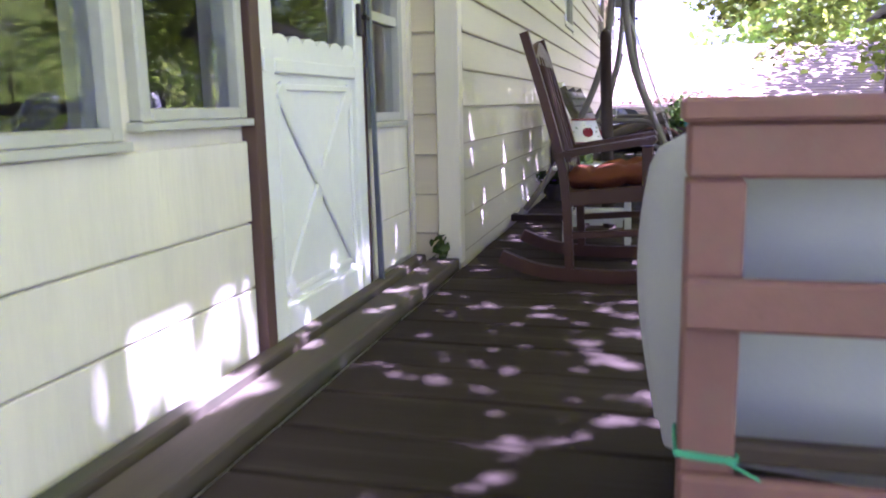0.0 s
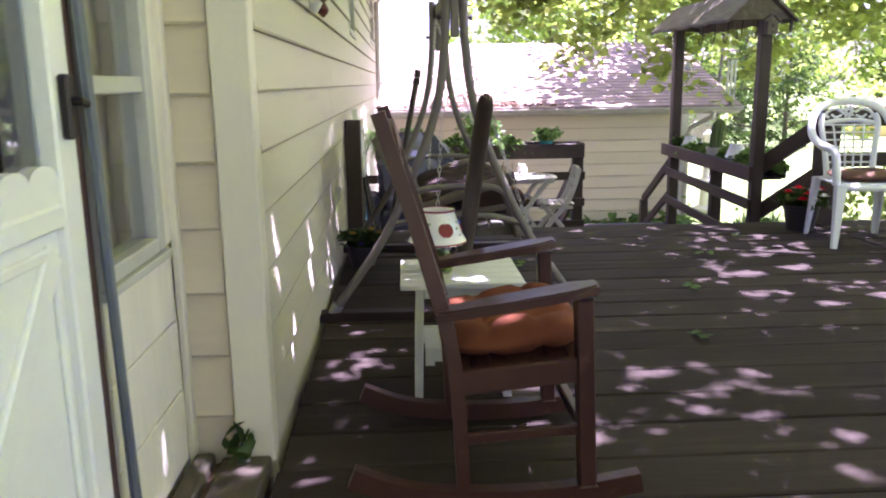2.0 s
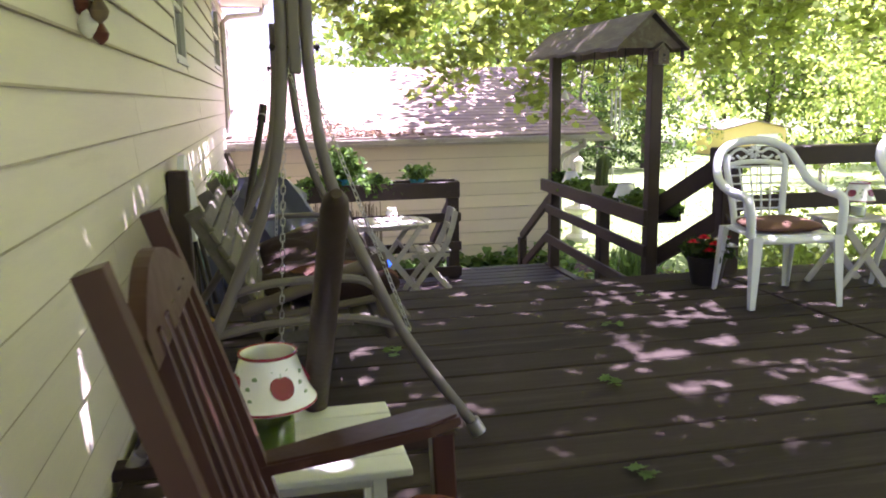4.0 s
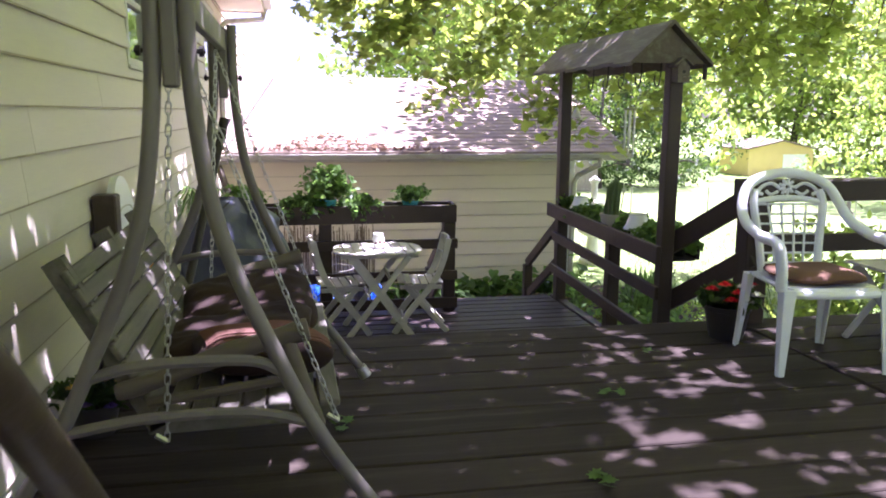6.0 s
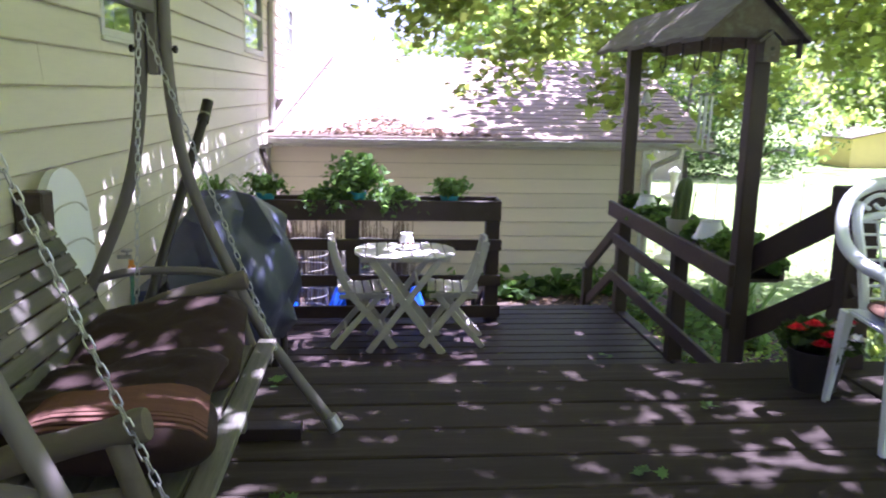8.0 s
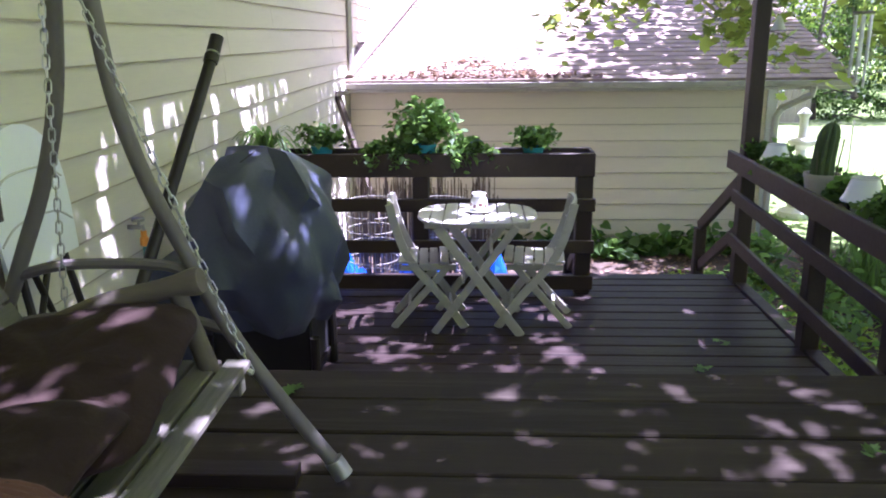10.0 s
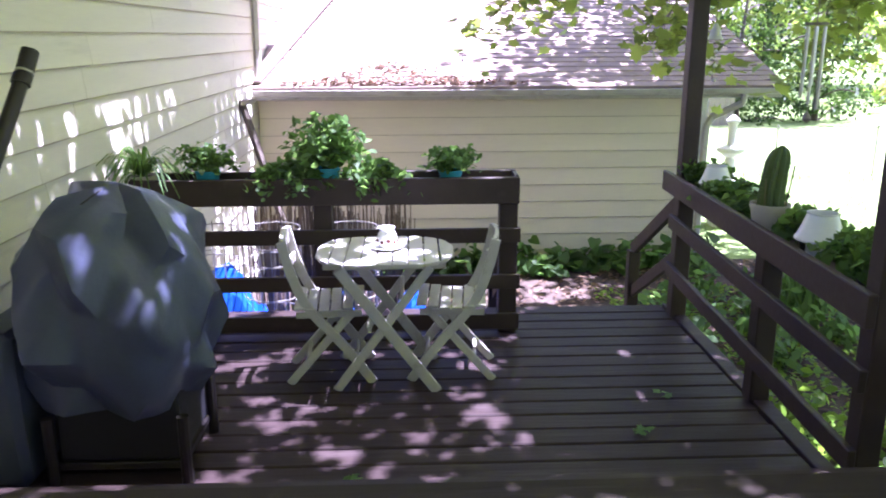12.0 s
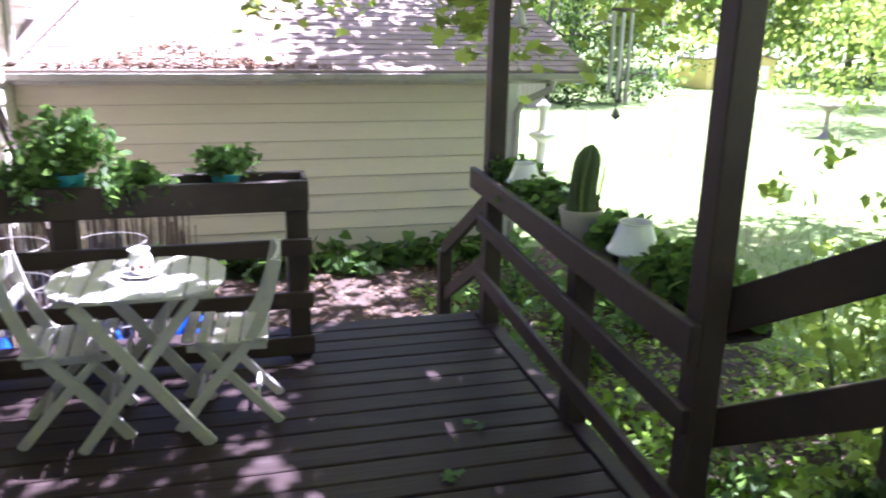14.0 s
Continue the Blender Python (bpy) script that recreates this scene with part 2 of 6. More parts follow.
    "well_roof": mat("mossy_plywood_roof", (0.11, 0.088, 0.066), 0.8, var=0.5, fine=24, coarse=5, stretch=(2, 0.4, 2), bump=0.5, stain=(0.16, 0.15, 0.11), stain_at=0.58),
    "shed": mat("yellow_shed_paint", (0.70, 0.52, 0.22), 0.7, var=0.12, bump=0.1),
    "fence_wood": mat("grey_fence_wood", (0.25, 0.21, 0.18), 0.85, var=0.4, bump=0.3),
    "stone_white": mat("white_cast_stone", (0.62, 0.61, 0.58), 0.8, var=0.2, bump=0.3),
    "yellow_fl": mat("yellow_petals", (0.7, 0.5, 0.05), 0.6, trans=(0.7, 0.5, 0.05), bump=0),
    "purple_fl": mat("purple_petals", (0.22, 0.14, 0.5), 0.6, trans=(0.25, 0.15, 0.5), bump=0),
    "tin": mat("dull_tin", (0.35, 0.34, 0.32), 0.4, metal=0.7, var=0.3, bump=0.1),
}


# ---- geometry helpers ----
def box(bm, x0, x1, y0, y1, z0, z1, c=0.0):
    """A box; c cuts its edges."""
    r = bmesh.ops.create_cube(bm, size=1)["verts"]
    for v in r:
        v.co = ((x0 + x1) / 2 + v.co.x * (x1 - x0), (y0 + y1) / 2 + v.co.y * (y1 - y0), (z0 + z1) / 2 + v.co.z * (z1 - z0))
    if c:
        es = list({e for v in r for e in v.link_edges})
        bmesh.ops.bevel(bm, geom=es, offset=c, segments=1, affect="EDGES")


def beam(bm, p, q, w, h, c=0.004, roll=0.0):
    """A squared timber from p to q, w wide across and h deep."""
    p, q = Vector(p), Vector(q)
    d = q - p
    up = Vector((0, 0, 1)) if abs(d.normalized().z) < 0.95 else Vector((0, 1, 0))
    x = d.normalized()
    y = up.cross(x).normalized()
    z = x.cross(y)
    r = bmesh.ops.create_cube(bm, size=1)["verts"]
    m = Matrix((x, y, z)).transposed() @ Euler((roll, 0, 0)).to_matrix()
    for v in r:
        v.co = (p + q) / 2 + m @ Vector((v.co.x * d.length, v.co.y * w, v.co.z * h))
    if c:
        es = list({e for v in r for e in v.link_edges})
        bmesh.ops.bevel(bm, geom=es, offset=c, segments=1, affect="EDGES")


def tube(bm, pts, r, n=8, caps=True):
    """A round bar along the points; r is one radius or one for each point."""
    pts = [Vector(p) for p in pts]
    rs = r if isinstance(r, (list, tuple)) else [r] * len(pts)
    rings, side = [], None
    for i, p in enumerate(pts):
        t = (pts[min(i + 1, len(pts) - 1)] - pts[max(i - 1, 0)]).normalized()
        if side is None:
            side = t.orthogonal().normalized()
        side = (side - t * side.dot(t)).normalized()
        up = t.cross(side)
        rings.append([bm.verts.new(p + rs[i] * (math.cos(a) * side + math.sin(a) * up)) for a in (k * math.tau / n for k in range(n))])
    for a, b in zip(rings, rings[1:]):
        for k in range(n):
            bm.faces.new((a[k], a[(k + 1) % n], b[(k + 1) % n], b[k]))
    if caps:
        bm.faces.new(rings[0][::-1])
        bm.faces.new(rings[-1])


def smooth_path(pts, per=6):
    """Points on a Catmull-Rom curve through pts."""
    pts = [Vector(p) for p in pts]
    out = []
    for i in range(len(pts) - 1):
        a, b, c, d = pts[max(i - 1, 0)], pts[i], pts[i + 1], pts[min(i + 2, len(pts) - 1)]
        for k in range(per):
            t = k / per
            out.append(0.5 * (2 * b + (c - a) * t + (2 * a - 5 * b + 4 * c - d) * t * t + (3 * b - a - 3 * c + d) * t ** 3))
    return out + [pts[-1]]


def lathe(bm, prof, n=24, at=(0, 0, 0)):
    """A turned body from (radius, height) pairs."""
    at = Vector(at)
    rings = [[bm.verts.new(at + Vector((r * math.cos(k * math.tau / n), r * math.sin(k * math.tau / n), z))) for k in range(n)] for r, z in prof]
    for a, b in zip(rings, rings[1:]):
        for k in range(n):
            bm.faces.new((a[k], a[(k + 1) % n], b[(k + 1) % n], b[k]))
    bm.faces.new(rings[0][::-1])
    bm.faces.new(rings[-1])


def slab(bm, outline, z0, z1, c=0.0):
    """A flat plate of any outline in x and y."""
    lo = [bm.verts.new((x, y, z0)) for x, y in outline]
    hi = [bm.verts.new((x, y, z1)) for x, y in outline]
    n = len(lo)
    fs = [bm.faces.new(lo[::-1]), bm.faces.new(hi)]
    for k in range(n):
        fs.append(bm.faces.new((lo[k], lo[(k + 1) % n], hi[(k + 1) % n], hi[k])))
    if c:
        es = [e for f in fs[:2] for e in f.edges]
        bmesh.ops.bevel(bm, geom=es, offset=c, segments=2, affect="EDGES")


def finish(name, bm, material, smooth=False):
    me = bpy.data.meshes.new(name)
    bmesh.ops.recalc_face_normals(bm, faces=bm.faces[:])
    bm.to_mesh(me)
    bm.free()
    me.materials.append(material)
    if smooth:
        me.shade_smooth()
        me.set_sharp_from_angle(angle=radians(40))
    return me


def part(name, bm, material, parent=None, label="", smooth=False):
    ob = new(name, finish(name, bm, material, smooth))
    ob.parent = parent
    return tagged(ob, label)


def piece(name, me, parent, m):
    """One more object on a mesh that alike pieces share."""
    ob = new(name, me)
    ob.parent = parent
    ob.matrix_basis = m
    return ob


def thing(name, label, category, m=None, group="", kind=""):
    ob = new(name)
    ob.empty_display_size = 0.1
    ob.matrix_basis = m or Matrix()
    return tagged(ob, label, category, group, kind)


def bm_of(fn, *a, **k):
    bm = bmesh.new()
    fn(bm, *a, **k)
    return bm


def boxed(name, material, parent, *a, c=0.003, label=""):
    return part(name, bm_of(box, *a, c=c), material, parent, label)


def beamed(name, material, parent, p, q, w, h, c=0.004, label="", roll=0.0):
    return part(name, bm_of(beam, p, q, w, h, c, roll), material, parent, label)


def mesh_obj(name, verts, faces, material, parent=None, label="", smooth=False):
    me = bpy.data.meshes.new(name)
    me.from_pydata([tuple(v) for v in verts], [], faces)
    me.materials.append(material)
    if smooth:
        me.shade_smooth()
    ob = new(name, me)
    ob.parent = parent
    return tagged(ob, label)


def rand_rot(rng, n, tilt):
    """n random turns (n x 3 x 3): any heading, leaning from level by up to about tilt radians."""
    h, a, b = rng.uniform(0, math.tau, n), rng.normal(0, tilt, n), rng.normal(0, tilt, n)
    ch, sh, ca, sa, cb, sb = np.cos(h), np.sin(h), np.cos(a), np.sin(a), np.cos(b), np.sin(b)
    z, o = np.zeros(n), np.ones(n)
    rz = np.stack([ch, -sh, z, sh, ch, z, z, z, o], 1).reshape(n, 3, 3)
    rx = np.stack([o, z, z, z, ca, -sa, z, sa, ca], 1).reshape(n, 3, 3)
    ry = np.stack([cb, z, sb, z, o, z, -sb, z, cb], 1).reshape(n, 3, 3)
    return rz @ rx @ ry


# leaf outlines in units of the leaf's length
_half = [(0.0, 0.0), (0.10, 0.12), (0.34, 0.02), (0.30, 0.22), (0.55, 0.38), (0.34, 0.46), (0.36, 0.62), (0.14, 0.60)]
MAPLE = np.array([(x, y, 0.12 * abs(x)) for x, y in _half] + [(0.0, 1.0, 0.0)] + [(-x, y, 0.12 * abs(x)) for x, y in _half[:0:-1]])
OVAL = np.array([(0, 0, 0), (0.22, 0.25, 0.05), (0.26, 0.55, 0.06), (0, 1, -0.08), (-0.26, 0.55, 0.06), (-0.22, 0.25, 0.05)])
BLADE = np.array([(-0.03, 0, 0), (0.03, 0, 0), (0.02, 0.6, 0.0), (0, 1, -0.1), (-0.02, 0.6, 0.0)])
HEART = np.array([(0, 0, 0), (0.3, -0.1, 0.06), (0.48, 0.2, 0.08), (0.3, 0.65, 0.02), (0, 1, -0.12), (-0.3, 0.65, 0.02), (-0.48, 0.2, 0.08), (-0.3, -0.1, 0.06)])


def leaves(name, centres, size, shape, material, parent, rng, tilt=0.6, label="", stuff=False, spread=0.35):
    """One mesh of many single leaves at the centres."""
    c = np.asarray(centres, float)
    n, k = len(c), len(shape)
    s = size * rng.uniform(1 - spread, 1 + spread, n)
    r = rand_rot(rng, n, tilt)
    local = (shape - np.array([0, 0.45, 0]))[None] * s[:, None, None]
    v = np.einsum("nij,nkj->nki", r, local) + c[:, None]
    me = bpy.data.meshes.new(name)
    me.vertices.add(n * k)
    me.vertices.foreach_set("co", v.ravel())
    me.loops.add(n * k)
    me.loops.foreach_set("vertex_index", np.arange(n * k))
    me.polygons.add(n)
    me.polygons.foreach_set("loop_start", np.arange(0, n * k, k))
    me.update(calc_edges=True)
    me.materials.append(material)
    ob = new(name, me)
    ob.parent = parent
    tagged(ob, label)
    if stuff:
        tagged(ob, kind="stuff")
    return ob

# ---- ground ----
GZ = -1.45
rng = np.random.default_rng(7)
me = finish("ground", bm_of(box, -400, 400, -400, 400, GZ - 0.3, GZ), M["grass"])
tagged(new("ground", me), "sunlit mown lawn with patches of paler grass", "lawn", kind="structure")
bed = bmesh.new()
slab(bed, [(-0.55, 8.7), (3.2, 8.7), (6.2, 7.2), (7.4, 9.4), (6.2, 11.2), (5.6, 12.6), (6.0, 14.4), (5.4, 15.7), (-0.55, 15.7)], GZ - 0.02, GZ + 0.03, 0.01)
tagged(part("mulch_bed", bed, M["mulch"]), "brown leaf mulch bed beside the deck", "garden bed", kind="structure")


# ---- house ----
def wall_core(bm, axis, f0, f1, a0, a1, z0, z1, holes):
    """A thick wall with openings through it; axis is the way that it runs."""
    As = sorted({a0, a1, *[h[0] for h in holes], *[h[1] for h in holes]})
    for p, q in zip(As, As[1:]):
        cuts = sorted((h[2], h[3]) for h in holes if h[0] <= p and h[1] >= q)
        z = z0
        for lo, hi in cuts + [(z1, z1)]:
            if lo > z + 1e-4:
                box(bm, *((f0, f1, p, q) if axis == "y" else (p, q, f0, f1)), z, lo)
            z = max(z, hi)


SIDING_CACHE = {}


def siding(parent, axis, face, sign, a0, a1, z0, z1, exposure, holes, material, rng, joints=3.7):
    """Lapped boards, each one an object; the lower edge stands proud."""
    z = z0
    while z < z1 - 0.02:
        zt = min(z + exposure, z1)
        cuts = sorted({a0, a1, *[v for h in holes if h[3] > z and h[2] < zt for v in h[:2]]})
        for p, q in zip(cuts, cuts[1:]):
            spans = [(z, zt)]
            for h in holes:
                if h[0] <= p + 1e-4 and h[1] >= q - 1e-4:
                    spans = [s for lo, hi in spans for s in ((lo, min(hi, h[2])), (max(lo, h[3]), hi)) if s[1] - s[0] > 0.012]
            for lo, hi in spans:
                ends = [p]
                if q - p > joints * 1.3 and joints < 50:
                    x = p + rng.uniform(0.3, 1) * joints
                    while x < q - 0.6:
                        ends.append(x)
                        x += joints
                ends.append(q)
                for s, e in zip(ends, ends[1:]):
                    L, hgt = round(e - s - 0.003, 3), round(hi - lo, 3)
                    key = (axis, sign, L, hgt, material.name)
                    if key not in SIDING_CACHE:
                        b = bmesh.new()
                        prof = [(0.0, 0.0), (0.023, 0.0), (0.025, 0.008), (0.007, hgt + 0.012), (0.0, hgt + 0.012)]
                        for u in (0, L):
                            for d, zz in prof:
                                b.verts.new((sign * d, u, zz) if axis == "y" else (u, sign * d, zz))
                        b.verts.ensure_lookup_table()
                        for k in range(5):
                            b.faces.new([b.verts[j] for j in (k, (k + 1) % 5, 5 + (k + 1) % 5, 5 + k)])
                        b.faces.new([b.verts[j] for j in range(5)])
                        b.faces.new([b.verts[j] for j in range(9, 4, -1)])
                        SIDING_CACHE[key] = finish("siding_board", b, material)
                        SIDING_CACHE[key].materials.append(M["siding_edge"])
                        # underside and lower lip take the darker tone, a painted lap shadow
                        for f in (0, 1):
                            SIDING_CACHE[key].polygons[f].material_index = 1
                    piece("siding_board", SIDING_CACHE[key], parent, Matrix.Translation((face, s, lo) if axis == "y" else (s, face, lo)))
        z = zt


def window_y(name, face, y0, y1, z0, z1, label, fw=0.055, mull=(), rails=(), curtain=False, material="grey_frame"):
    """A window in a wall that runs along y and faces +x."""
    w = thing(name, label, "window", kind="structure")
    fr = bmesh.new()
    d0, d1 = face - 0.06, face + 0.022
    box(fr, d0, d1, y0, y0 + fw, z0, z1, c=0.004)
    box(fr, d0, d1, y1 - fw, y1, z0, z1, c=0.004)
    box(fr, d0, d1, y0 + fw, y1 - fw, z1 - fw, z1, c=0.004)
    box(fr, d0, d1, y0 + fw, y1 - fw, z0, z0 + fw * 0.8, c=0.004)
    part("window_frame", fr, M[material], w)
    boxed("window_sill", M[material], w, d0, d1 + 0.012, y0 - 0.015, y1 + 0.015, z0 - 0.022, z0 - 0.001)
    for a in mull:
        boxed("mullion", M[material], w, face - 0.03, face + 0.015, a - 0.02, a + 0.02, z0 + fw, z1 - fw)
    for a in rails:
        boxed("sash_rail", M[material], w, face - 0.035, face + 0.012, y0 + fw, y1 - fw, a - 0.02, a + 0.02)
    g = boxed("pane", M["glass"], w, face - 0.016, face - 0.011, y0 + fw * 0.7, y1 - fw * 0.7, z0 + fw * 0.6, z1 - fw * 0.7, c=0)
    g.visible_shadow = False
    if curtain:
        b = bmesh.new()
        n = 40
        for k in range(n + 1):
            yy = y0 + 0.02 + (y1 - y0 - 0.04) * k / n
            xx = face - 0.11 + 0.012 * math.sin(k * 1.9)
            b.verts.new((xx, yy, z0)), b.verts.new((xx, yy, z1))
        b.verts.ensure_lookup_table()
        for k in range(n):
            b.faces.new([b.verts[j] for j in (2 * k, 2 * k + 2, 2 * k + 3, 2 * k + 1)])
        part("curtain", b, M["curtain"], w, "pale curtain behind the pane")
    return w


FX, PX, EAVE = -0.587, -0.815, 2.72
W1 = (9.235, 9.99, 1.53, 2.21)
W2 = (13.83, 15.28, 1.69, 2.54)
W3 = (17.75, 19.10, 1.95, 2.62)
house_w = thing("wall_main", "cream lap-sided house wall beside the deck", "wall", kind="structure")
b = bmesh.new()
wall_core(b, "y", FX - 0.15, FX - 0.0, 4.72, 24.0, GZ, EAVE, [W1, W2, W3])
part("wall_body", b, M["siding"], house_w)
siding(house_w, "y", FX, 1, 4.76, 24.0, -1.53, EAVE, 0.175, [W1, W2, W3], M["siding"], rng)
window_y("window_1", FX, *W1, "small grey-framed house window with dark glass", rails=(1.92,))
window_y("window_2", FX, *W2, "grey-framed house window under the eave", rails=(2.12,))
window_y("window_3", FX, *W3, "house window above the garage roof", rails=(2.3,))
# the short return wall and its corner board
ret = thing("wall_return", "cream lap-sided return wall with a corner board", "wall", kind="structure")
boxed("wall_body", M["siding_x"], ret, PX - 0.1, FX - 0.004, 4.72, 4.80, GZ, EAVE, c=0)
siding(ret, "x", 4.72, -1, PX + 0.012, FX - 0.092, -0.051, EAVE, 0.19, [], M["siding_x"], rng, joints=99)
boxed("corner_board", M["trim"], ret, FX - 0.088, FX + 0.024, 4.675, 4.755, 0.0, EAVE, c=0.005)
boxed("corner_bead", M["trim"], ret, PX + 0.001, PX + 0.022, 4.66, 4.70, 0.0, EAVE, c=0.004)
# porch wall with door, side light and windows
DOOR = (3.165, 4.02, 0.02, 2.06)
SL = (4.10, 4.55, 0.69, 2.0)
PWA = (2.60, 3.085, 0.73, 1.62)
PWB = (1.85, 2.53, 0.69, 1.62)
porch = thing("wall_porch", "chalky white panelled porch wall", "wall", kind="structure")
b = bmesh.new()
wall_core(b, "y", PX - 0.12, PX - 0.012, -6.0, 4.72, GZ, EAVE, [DOOR, SL, PWA, PWB])
part("wall_body", b, M["panel"], porch)
for lo, hi in ((-0.02, 0.235), (0.237, 0.43), (0.432, 0.668)):
    b = bmesh.new()
    box(b, PX - 0.011, PX + 0.004 + 0.003 * (lo > 0.3), -3.0, 3.10, lo, hi - 0.004, c=0.003)
    part("wall_panel", b, M["panel"], porch)
boxed("wall_panel", M["panel"], porch, PX - 0.011, PX + 0.004, -3.0, 3.10, 1.66, EAVE)
window_y("window_4", PX, *PWA, "grey-white porch window reflecting trees", fw=0.038, curtain=False)
window_y("window_5", PX, *PWB, "grey-white porch window reflecting trees", fw=0.038)
window_y("window_6", PX, *SL, "narrow grey side light with a muntin and curtain", fw=0.05, rails=(1.12, 1.55), curtain=True)
jamb = thing("door_frame", "brown-painted door frame", "door frame", kind="structure")
boxed("jamb", M["brown_jamb"], jamb, PX - 0.1, PX + 0.035, 3.105, 3.163, 0.02, 2.12)
boxed("jamb", M["brown_jamb"], jamb, PX - 0.1, PX + 0.02, 4.022, 4.07, 0.02, 2.12)
boxed("head", M["brown_jamb"], jamb, PX - 0.1, PX + 0.02, 3.163, 4.022, 2.062, 2.12)


def storm_door():
    """White storm door: cross-buck panel below, scalloped edge, glass above."""
    y0, y1, z0, z1 = 3.17, 4.015, 0.035, 2.055
    d = thing("door_1", "white storm door with crossbuck panel and scalloped window edge", "door", kind="structure")
    f = bmesh.new()
    box(f, PX - 0.02, PX + 0.03, y0, y0 + 0.085, z0, z1, c=0.005)
    box(f, PX - 0.02, PX + 0.03, y1 - 0.085, y1, z0, z1, c=0.005)
    box(f, PX - 0.02, PX + 0.03, y0 + 0.085, y1 - 0.085, z1 - 0.09, z1, c=0.005)
    box(f, PX - 0.02, PX + 0.03, y0 + 0.085, y1 - 0.085, z0, z0 + 0.10, c=0.005)
    box(f, PX - 0.02, PX + 0.03, y0 + 0.085, y1 - 0.085, 0.86, 0.905, c=0.005)
    part("door_frame_rail", f, M["white"], d)
    boxed("panel", M["white"], d, PX - 0.015, PX + 0.008, y0 + 0.08, y1 - 0.08, 0.13, 0.865, c=0)
    a0, a1, c0, c1 = y0 + 0.12, y1 - 0.12, 0.17, 0.82
    b = bmesh.new()
    X = PX + 0.014
    beam(b, (X, a0, c0), (X, a1, c1), 0.014, 0.06, c=0.004)
    part("crossbuck", b, M["white"], d)
    b = bmesh.new()
    beam(b, (X + 0.004, a0, c1), (X + 0.004, a1, c0), 0.014, 0.06, c=0.004)
    part("crossbuck", b, M["white"], d)
    for p, q in (((X, a0, c1), (X, a1, c1)), ((X, a0, c0), (X, a1, c0)), ((X, a0, c0), (X, a0, c1)), ((X, a1, c0), (X, a1, c1))):
        beamed("moulding", M["white"], d, p, q, 0.012, 0.022)
    # scallops: half rounds along the top of the panel
    s = bmesh.new()
    n, w = 6, (y1 - y0 - 0.17) / 6
    outline = [(y0 + 0.085, 0.90), (y1 - 0.085, 0.90)]
    for i in range(n - 1, -1, -1):
        cy = y0 + 0.085 + (i + 0.5) * w
        outline += [(cy + 0.5 * w * math.cos(a), 0.955 + 0.025 * math.sin(a)) for a in (k * math.pi / 6 for k in range(7))]
    lo = [s.verts.new((PX - 0.004, y, z)) for y, z in outline]
    hi = [s.verts.new((PX + 0.022, y, z)) for y, z in outline]
    s.faces.new(lo), s.faces.new(hi[::-1])
    for k in range(len(lo)):
        s.faces.new((lo[k], lo[(k + 1) % len(lo)], hi[(k + 1) % len(lo)], hi[k]))
    part("scalloped_edge", s, M["white"], d)
    g = boxed("pane", M["glass"], d, PX - 0.010, PX - 0.005, y0 + 0.07, y1 - 0.07, 0.88, z1 - 0.07, c=0)
    g.visible_shadow = False
    h = bmesh.new()
    box(h, PX + 0.03, PX + 0.05, 3.95, 3.985, 1.02, 1.14, c=0.005)
    tube(h, [(PX + 0.045, 3.966, 1.09), (PX + 0.065, 3.966, 1.09), (PX + 0.068, 3.985, 1.085)], 0.009)
    part("latch", h, M["black_metal"], d, "black metal latch")
    for z in (0.30, 0.86, 1.6):
        boxed("hinge", M["white"], d, PX + 0.03, PX + 0.037, 3.172, 3.20, z, z + 0.07)
    return d


storm_door()
boxed("inner_door_threshold", M["sleeper"], jamb, PX - 0.1, PX + 0.02, 3.165, 4.02, -0.02, 0.033)
fl = thing("door_flashing", "bent grey-blue metal flashing strip beside the door", "flashing", kind="structure")
for k, (y, w, top) in enumerate(((4.085, 0.03, 2.1), (4.072, 0.014, 1.9), (4.06, 0.012, 1.3))):
    beamed("strip", M["flash"], fl, (PX + 0.045 + 0.008 * k, y + 0.012, 0.05), (PX + 0.022 + 0.008 * k, y, top), 0.012, w, c=0.002)
for k, (lo, hi) in enumerate(((0.05, 0.265), (0.268, 0.47), (0.473, 0.685))):
    boxed("wall_panel", M["panel"], porch, PX - 0.011, PX + 0.014 - 0.002 * k, 4.102, 4.62, lo, hi, c=0.002)
boxed("wall_panel", M["panel"], porch, PX - 0.011, PX + 0.006, 4.56, 4.70, 0.69, EAVE, c=0.002)
# rooms behind the glass, unlit dark painted in, and the roof over them
shell = thing("house_interior", "rooms behind the windows with their unlit dark painted on", "room", kind="structure")
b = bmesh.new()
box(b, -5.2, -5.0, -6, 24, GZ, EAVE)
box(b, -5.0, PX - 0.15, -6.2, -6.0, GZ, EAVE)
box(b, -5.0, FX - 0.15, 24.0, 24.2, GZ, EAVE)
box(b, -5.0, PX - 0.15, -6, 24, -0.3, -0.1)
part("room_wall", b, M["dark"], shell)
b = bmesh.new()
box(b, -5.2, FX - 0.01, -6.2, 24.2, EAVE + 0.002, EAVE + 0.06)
tagged(part("ceiling", b, M["dark"]), "flat ceiling of the house with unlit dark painted on", "ceiling", kind="structure")
roof = thing("house_roof", "brown shingled house roof with cream soffit and gutter", "roof", kind="structure")
boxed("soffit", M["soffit"], roof, FX + 0.023, 0.03, -6.2, 16.7, EAVE, EAVE + 0.02, c=0)
boxed("soffit", M["soffit"], roof, PX - 0.01, FX + 0.02, -6.2, 4.67, EAVE, EAVE + 0.02, c=0)
boxed("fascia", M["trim"], roof, 0.03, 0.05, -6.2, 16.7, EAVE - 0.03, EAVE + 0.14)
